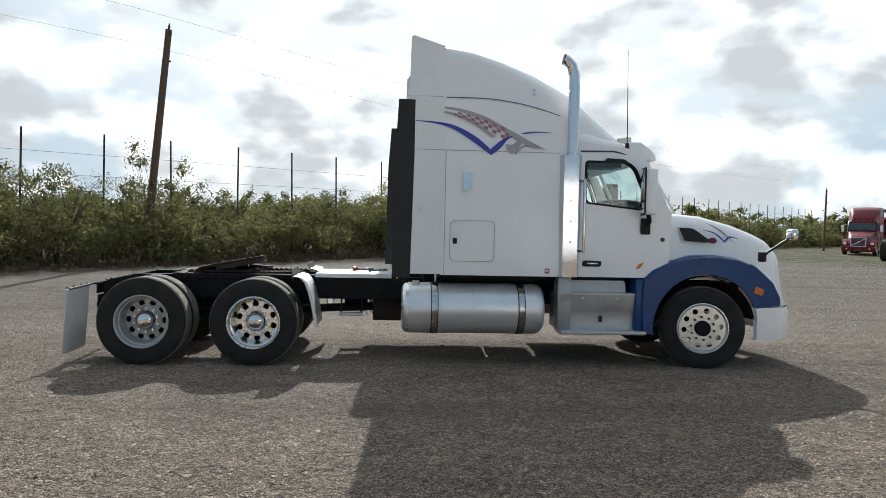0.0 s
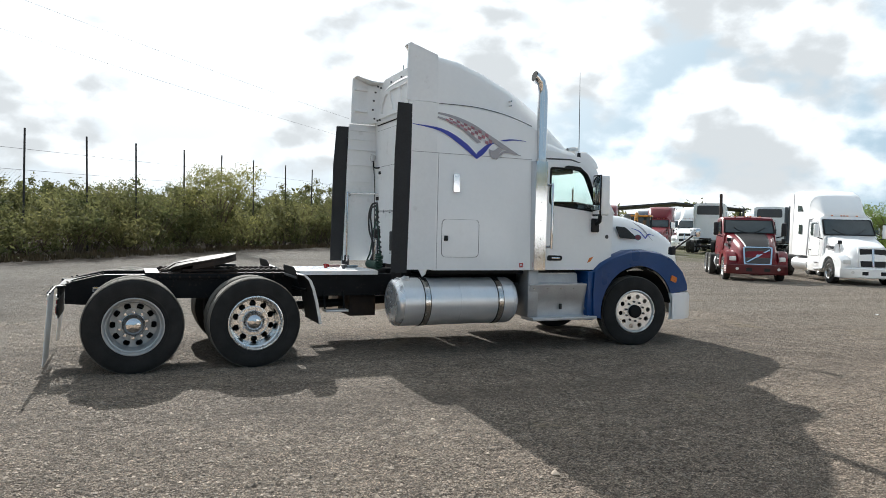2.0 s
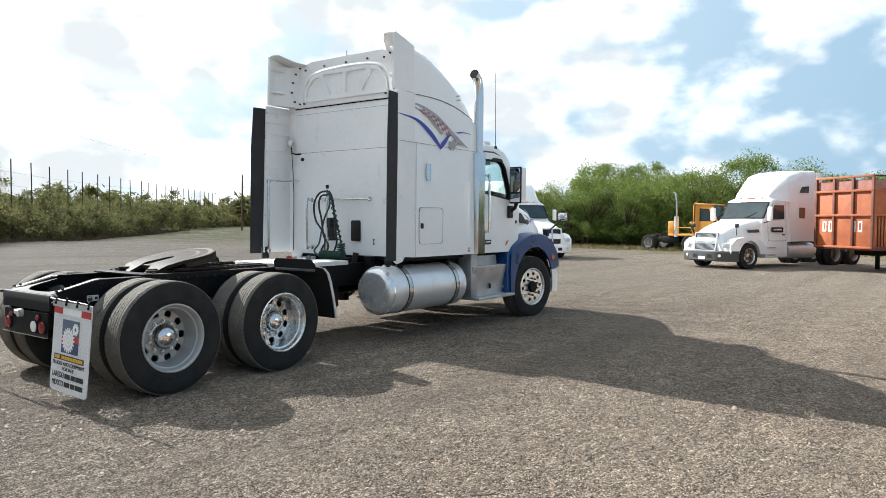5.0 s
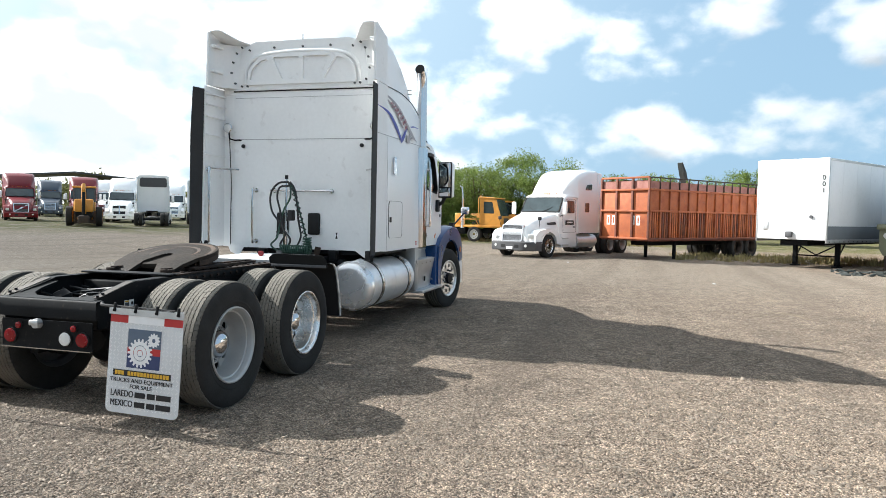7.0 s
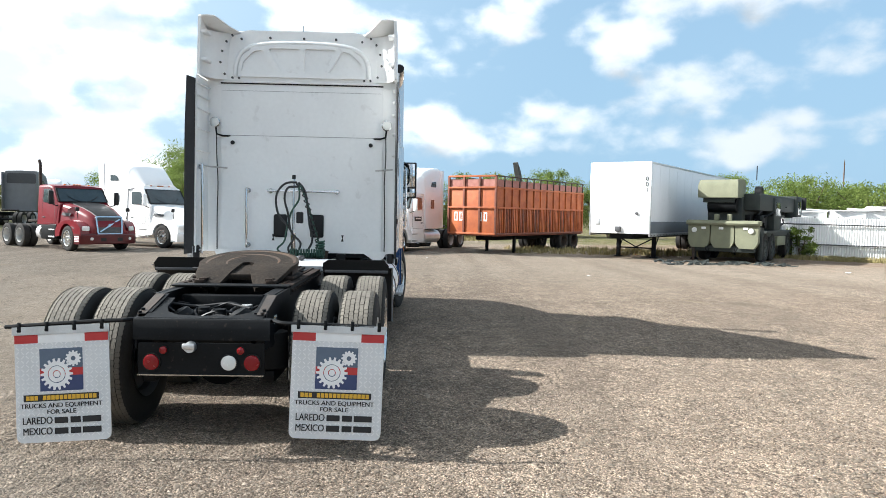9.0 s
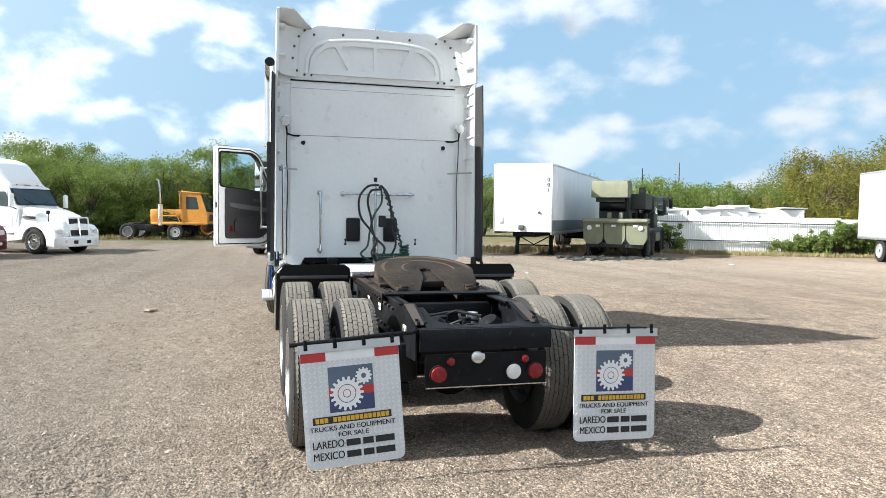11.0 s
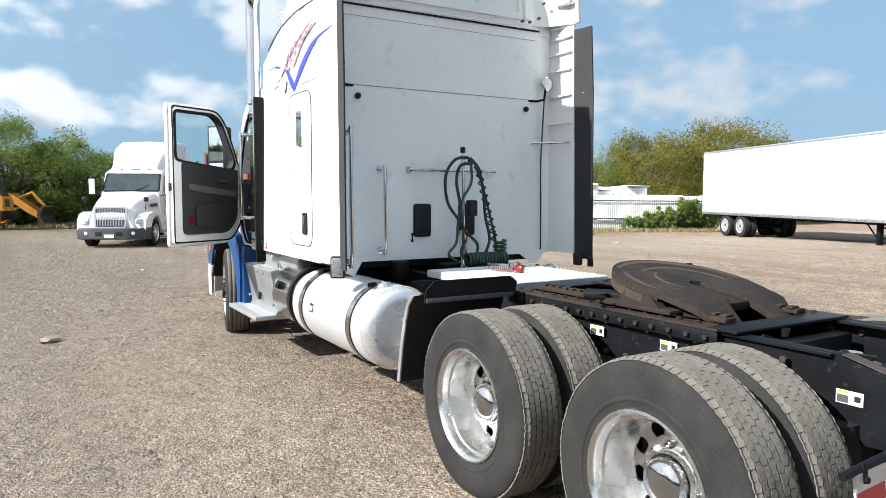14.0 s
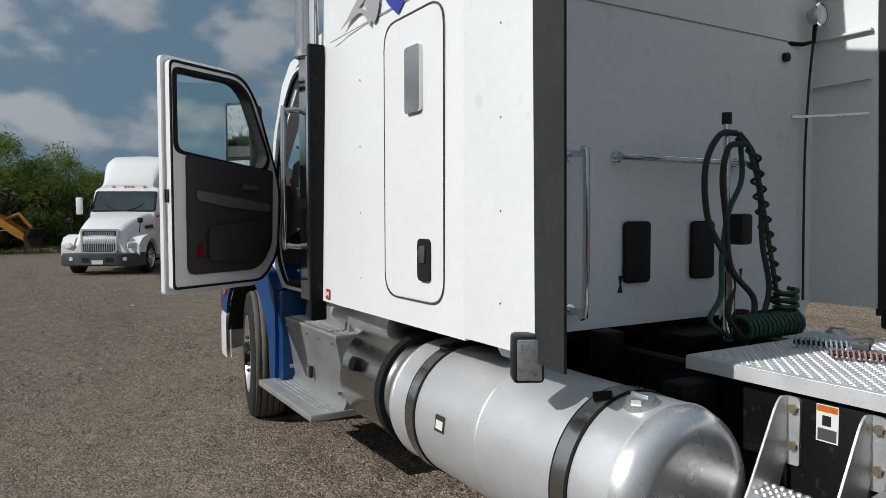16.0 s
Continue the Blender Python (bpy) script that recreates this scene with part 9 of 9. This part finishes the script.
    for i in range(70):
        x, y, z = rq.uniform(0.9, 8.2), rq.uniform(-1.25, 0.9), rq.uniform(1.35, 2.7)
        d = rq.uniform(0.06, 0.2)
        if i % 3:
            part("fitting", box(x, x + d * rq.uniform(1, 4), y, y + d * 1.5, z, z + d * rq.uniform(0.8, 2), 0.01), OLIVE_DARK if i % 2 else BLACK_FRAME, t)
        else:
            part("pipe", tube([(x, y, z), (x + 0.6, y + rq.uniform(-.3, .3), z + 0.2), (x + 1.2, y, z + rq.uniform(-.3, .4))], 0.035, 6), BLACK_FRAME, t)
    part("vertical_stay", cyl((0.05, 1.15, 0.0), (0.05, 1.15, 0.62), 0.05), RUST, t)
    t.matrix_basis = m
    return t


crane_truck(pose(22.2, -13.9, ground_z(22, -14), 0, 0, math.degrees(math.atan2(-0.62, 0.785))))
b = bmesh.new()
rs = random.Random(8)
for i in range(90):
    k, h = rs.uniform(0.4, 1.1), rs.uniform(0.3, 1.0)
    x, y = 21.4 + rs.uniform(-1.4, 0.6), -13.5 + rs.uniform(-2.6, 2.6)
    join(b, moved(box(-0.2 * k, 0.2 * k, -0.08 * h, 0.08 * h, -0.02, 0.015 + 0.02 * h), pose(x, y, ground_z(x, y) + 0.02, rs.uniform(-20, 20), rs.uniform(-20, 20), rs.uniform(0, 180))))
tagged(part("scrap_heap", b, OLIVE_DARK, None), "low heap of dark scrap lying under the crane bumper", "scrap", kind="stuff")


def yard_tractor(m):
    """Yellow terminal tractor: x forward from the front axle."""
    t = thing("yard_tractor", "orange-yellow terminal tractor with a one-seat cab", "truck")
    for s in (1, -1):
        part("frame_rail", box(-3.6, 0.9, s * 0.42 - 0.05, s * 0.42 + 0.05, 0.55, 0.85, 0.01), BLACK_FRAME, t)
        far_wheel(t, 0, s * 1.02, s, "steer", WHEEL_WHITE)
        far_wheel(t, -2.9, s * 1.05, s, "dual", WHEEL_WHITE)
        far_wheel(t, -2.9, s * 0.74, s, "dual", WHEEL_WHITE)
    part("deck", box(-1.5, 2.0, -1.1, 1.1, 0.95, 1.10, 0.03), YELLOW_PAINT, t)
    part("battery_box", box(-1.9, -0.7, -1.05, -0.6, 0.5, 0.95, 0.03), BLACK_FRAME, t)
    cabp = plate(rounded([(-0.6, 1.1), (0.95, 1.1), (0.90, 1.75), (0.55, 2.85), (-0.6, 2.95)], 0.08), [rounded([(-0.35, 1.9), (0.45, 1.9), (0.30, 2.65), (-0.35, 2.7)], 0.06)], (lambda u, v, w: (u + 1.0, -1.05 + w, v)), 0.05)
    cb = part("cab", cabp, YELLOW_PAINT, t)
    part("cab_side", plate(rounded([(-0.6, 1.1), (0.95, 1.1), (0.90, 1.75), (0.55, 2.85), (-0.6, 2.95)], 0.08), [], (lambda u, v, w: (u + 1.0, 0.2 + w, v)), 0.05), YELLOW_PAINT, cb)
    part("cab_roof", moved(box(-0.65, 0.62, -1.1, 0.3, 0, 0.08, 0.03), pose(1.0, 0, 2.9, 0, 4, 0)), YELLOW_PAINT, cb)
    part("side_glass", box(0.64, 1.46, -1.03, -1.02, 1.88, 2.70), DARK_GLASS, cb)
    part("front_panel", box(1.9, 1.97, -1.05, 0.25, 1.1, 1.75, 0.02), YELLOW_PAINT, cb)
    part("windscreen", plate([(-1.0, 0), (0.2, 0), (0.2, 1), (-1.0, 1)], [], lambda u, v, w: (1.90 - 0.34 * v + w, u, 1.75 + 1.08 * v), 0.02), DARK_GLASS, cb)
    part("grille", box(1.97, 1.99, -0.7, 0.0, 1.2, 1.6), DARK_GREY, cb)
    part("cab_back", box(0.38, 0.42, -1.05, 0.25, 1.1, 2.9), YELLOW_PAINT, cb)
    part("engine_cover", box(0.0, 1.9, 0.3, 1.0, 1.1, 1.6, 0.05), YELLOW_PAINT, t)
    part("air_cleaner", box(-1.6, -1.1, -0.95, -0.4, 1.0, 1.9, 0.06), YELLOW_PAINT, t)
    part("front_bumper", box(1.85, 2.05, -1.15, 1.15, 0.55, 1.0, 0.03), BLACK_FRAME, t)
    part("muffler", cyl((-0.95, -0.98, 0.9), (-0.95, -0.98, 2.2), 0.14, seg=16), ALU_DULL, t)
    part("exhaust_pipe", tube([(-0.95, -0.98, 2.2), (-0.98, -0.98, 3.2), (-1.05, -0.98, 3.65), (-1.2, -0.98, 3.72)], 0.06, 10), STEEL, t)
    part("hand_rail", tube([(0.45, -1.1, 1.1), (0.3, -1.1, 2.0), (0.3, -1.1, 2.9), (0.45, -1.05, 3.1)], 0.03, 6), YELLOW_PAINT, t)
    part("hand_rail", tube([(-1.1, -1.1, 1.1), (-0.9, -1.1, 1.5), (0.1, -1.1, 1.5), (0.3, -1.1, 1.1)], 0.03, 6), YELLOW_PAINT, t)
    part("coupling_plate", box(-3.2, -2.4, -0.4, 0.4, 0.95, 1.05, 0.03), GREASE, t)
    t.matrix_basis = m
    return t


yard_tractor(park(41.2, 5.95, -0.25, -0.97))


def loader(m, label, backhoe=False):
    """Wheeled loader: x forward to the bucket."""
    t = thing("wheel_loader", label, "loader")
    for s in (1, -1):
        for ax in (0.0, -2.4):
            w = part("wheel", FAR_DUAL.copy(), YELLOW_PAINT, t, m=pose(ax, s * 0.95, 0.7, 0, 0, 0 if s > 0 else 180) @ Matrix.Diagonal((1.4, 1.5, 1.4, 1)))
            w.data.materials.clear(); w.data.materials.append(YELLOW_PAINT)
            part("tyre", FAR_TYRE, TYRE, w)
        arm = plate(rounded([(-0.8, 1.7), (0.3, 1.95), (1.5, 1.05), (2.1, 0.5), (1.95, 0.35), (1.2, 0.8), (0.2, 1.55), (-0.8, 1.4)], 0.08), [], on_xz(s * 0.5), 0.10)
        part("lift_arm", arm, YELLOW_PAINT, t)
        part("ram", cyl((-0.2, s * 0.42, 1.0), (1.2, s * 0.42, 1.1), 0.05), STEEL, t)
    bk = plate([(1.9, 0.1), (3.0, 0.05), (3.0, 0.10), (2.2, 0.25), (2.0, 0.7), (2.2, 1.15), (2.1, 1.2), (1.85, 0.8)], [], on_xz(-1.2), 2.4)
    part("bucket", bk, RUST, t)
    part("tilt_link", tube([(0.3, 0, 1.5), (1.3, 0, 1.95), (1.9, 0, 1.2)], 0.10, 8), YELLOW_PAINT, t)
    part("engine_hood", box(-3.4, -1.6, -0.6, 0.6, 1.0, 1.9, 0.10), YELLOW_PAINT, t)
    part("chassis", box(-3.2, 0.5, -0.55, 0.55, 0.6, 1.05, 0.05), BLACK_FRAME, t)
    cb = part("cab", box(-1.7, -0.5, -0.72, 0.72, 1.05, 1.75, 0.04), YELLOW_PAINT, t)
    for x in (-1.65, -0.55):
        for y in (-0.68, 0.68):
            part("cab_post", box(x - 0.04, x + 0.04, y - 0.04, y + 0.04, 1.7, 2.75), DARK_GREY, cb)
    part("cab_roof", box(-1.8, -0.4, -0.78, 0.78, 2.72, 2.85, 0.04), YELLOW_PAINT, cb)
    part("cab_glass", box(-1.6, -0.6, -0.66, 0.66, 1.75, 2.7), DARK_GLASS, cb)
    if backhoe:
        part("boom_arm", tube([(-3.3, 0, 0.9), (-3.9, 0, 2.6), (-3.6, 0, 2.9)], 0.14, 8), YELLOW_PAINT, t)
        part("dipper_arm", tube([(-3.7, 0, 2.8), (-4.3, 0, 1.2), (-4.2, 0, 0.6)], 0.11, 8), BLACK_FRAME, t)
        part("hoe_bucket", box(-4.5, -4.0, -0.35, 0.35, 0.2, 0.75, 0.08), RUST, t)
    t.matrix_basis = m
    return t


loader(park(44.2, 4.2, -0.30, -0.95), "yellow wheel loader with its bucket lowered")
loader(park(37.3, 35.2, 0.75, 0.66), "yellow backhoe loader seen from behind", True)

# ---- white tin fence with stacked white sheets behind ----
tin = thing("tin_fence", "white corrugated tin fence with vines, part fallen", "fence")
FA, FB = Vector((27.6, -18.6, 0)), Vector((23.2, -29.6, 0))
L = (FB - FA).length
d = (FB - FA).normalized()
nrm = Vector((-d.y, d.x, 0))
for i in range(12):
    a = FA + d * (i * L / 12)
    g = ground_z(a.x, a.y)
    loops = []
    n = 18
    low, high = ((0.62, 1.95) if i % 5 else (0.5, 1.9))
    top, bot = [], []
    for k in range(n + 1):
        q = a + d * (k * L / 12 / n) + nrm * (0.025 * math.sin(k * math.pi))
        q2 = a + d * (k * L / 12 / n) + nrm * (0.03 if k % 2 else 0)
        bot.append((q2.x, q2.y, g + low)); top.append((q2.x, q2.y, g + high))
    part("tin_sheet", rings([bot, top], cap=False, closed=False), FENCE_WHITE, tin, smooth=10)
    bot2 = [(x + nrm.x * 0.05, y + nrm.y * 0.05, g + 0.0 + 0.04 * math.sin(i)) for x, y, z in bot]
    top2 = [(x + nrm.x * 0.05, y + nrm.y * 0.05, g + 0.62) for x, y, z in bot]
    part("tin_sheet", rings([bot2, top2], cap=False, closed=False), FENCE_TIN, tin, smooth=10)
    part("fence_post", cyl((a.x + nrm.x * 0.14, a.y + nrm.y * 0.14, g - 0.1), (a.x + nrm.x * 0.14, a.y + nrm.y * 0.14, g + 2.0), 0.03, seg=8), POST, tin)
    b2 = a + d * (L / 12)
    for z in (1.62, 0.66):
        part("fence_rail", tube([(a.x - nrm.x * 0.06, a.y - nrm.y * 0.06, g + z), (b2.x - nrm.x * 0.06, b2.y - nrm.y * 0.06, g + z)], 0.03, 5), DARK_GREY, tin)
for i in range(16):
    s = rs.uniform(4.6, 14)
    a = FA - d * 4 + d * s - nrm * -1.0
    x, y = a.x + 2.5 + rs.uniform(0, 2), a.y + rs.uniform(-0.5, 0.5)
    st = thing("sheet_stack", "stack of bright white sheets behind the fence", "stack", "white sheet stacks")
    h = rs.uniform(2.15, 2.6)
    part("white_sheet", box(-0.9, 0.9, -0.75, 0.75, 0, h, 0.04), FENCE_WHITE, st)
    part("top_sheet", moved(box(-1.0, 1.0, -0.8, 0.8, 0, 0.06, 0.01), pose(0, 0, h, rs.uniform(-3, 3), rs.uniform(-3, 3), rs.uniform(-10, 10))), FENCE_WHITE, st)
    st.matrix_basis = pose(x, y, ground_z(x, y), 0, 0, rs.uniform(-8, 8) - 20)
vines = [(FA.x + d.x * s + rs.uniform(-0.3, 0.1) * nrm.x - 0.2, FA.y + d.y * s, k) for s, k in [(1.2, 0.9), (1.5, 0.8), (6.8, 0.55), (7.3, 0.6)] + [(7.6 + 0.22 * i, 0.62 + 0.1 * (i % 3)) for i in range(19)]]
thicket("fence_vines", "green creeper grown over the tin fence", vines, LEAF, 41, 60, 0.055, 1.9, 0.9)

# far open shed
shed = thing("open_shed", "distant open shed with a dark low-pitched roof", "building")
part("roof", plate([(-9, 4.6), (0, 5.4), (9, 4.6), (9, 4.45), (0, 5.2), (-9, 4.45)], [], on_xz(-5), 10), DARK_GREY, shed)
for x in (-8.6, 0, 8.6):
    for y in (-4.6, 4.6):
        part("column", box(x - 0.12, x + 0.12, y - 0.12, y + 0.12, 0, 4.6), DARK_GREY, shed)
shed.matrix_basis = pose(70, 67, ground_z(70, 67), 0, 0, -45)

# paper and rubbish on the gravel
for x, y, s in ((6.57, 3.09, 1.0), (13.5, -6.3, 0.45), (15.0, 1.0, 0.35), (21.5, -1.8, 0.5), (17, -16, 0.8)):
    lt = thing("litter", "crumpled pale scrap of rubbish on the gravel", "litter", "litter on the yard")
    bm = bmesh.new()
    bmesh.ops.create_icosphere(bm, subdivisions=2, radius=0.10 * s)
    for v in bm.verts:
        v.co = Vector((v.co.x * 1.3, v.co.y, v.co.z * 0.28)) * (1 + 0.55 * noise.noise(v.co * 14 + Vector((x, y, 0))))
    part("scrap", moved(bm, pose(0, 0, 0.02)), LABEL_WHITE if s != 1.0 else mat("dirty_paper", (0.22, 0.175, 0.13), 0.9, var=0.4, scale=14), lt, smooth=10)
    lt.matrix_basis = pose(x, y, ground_z(x, y))
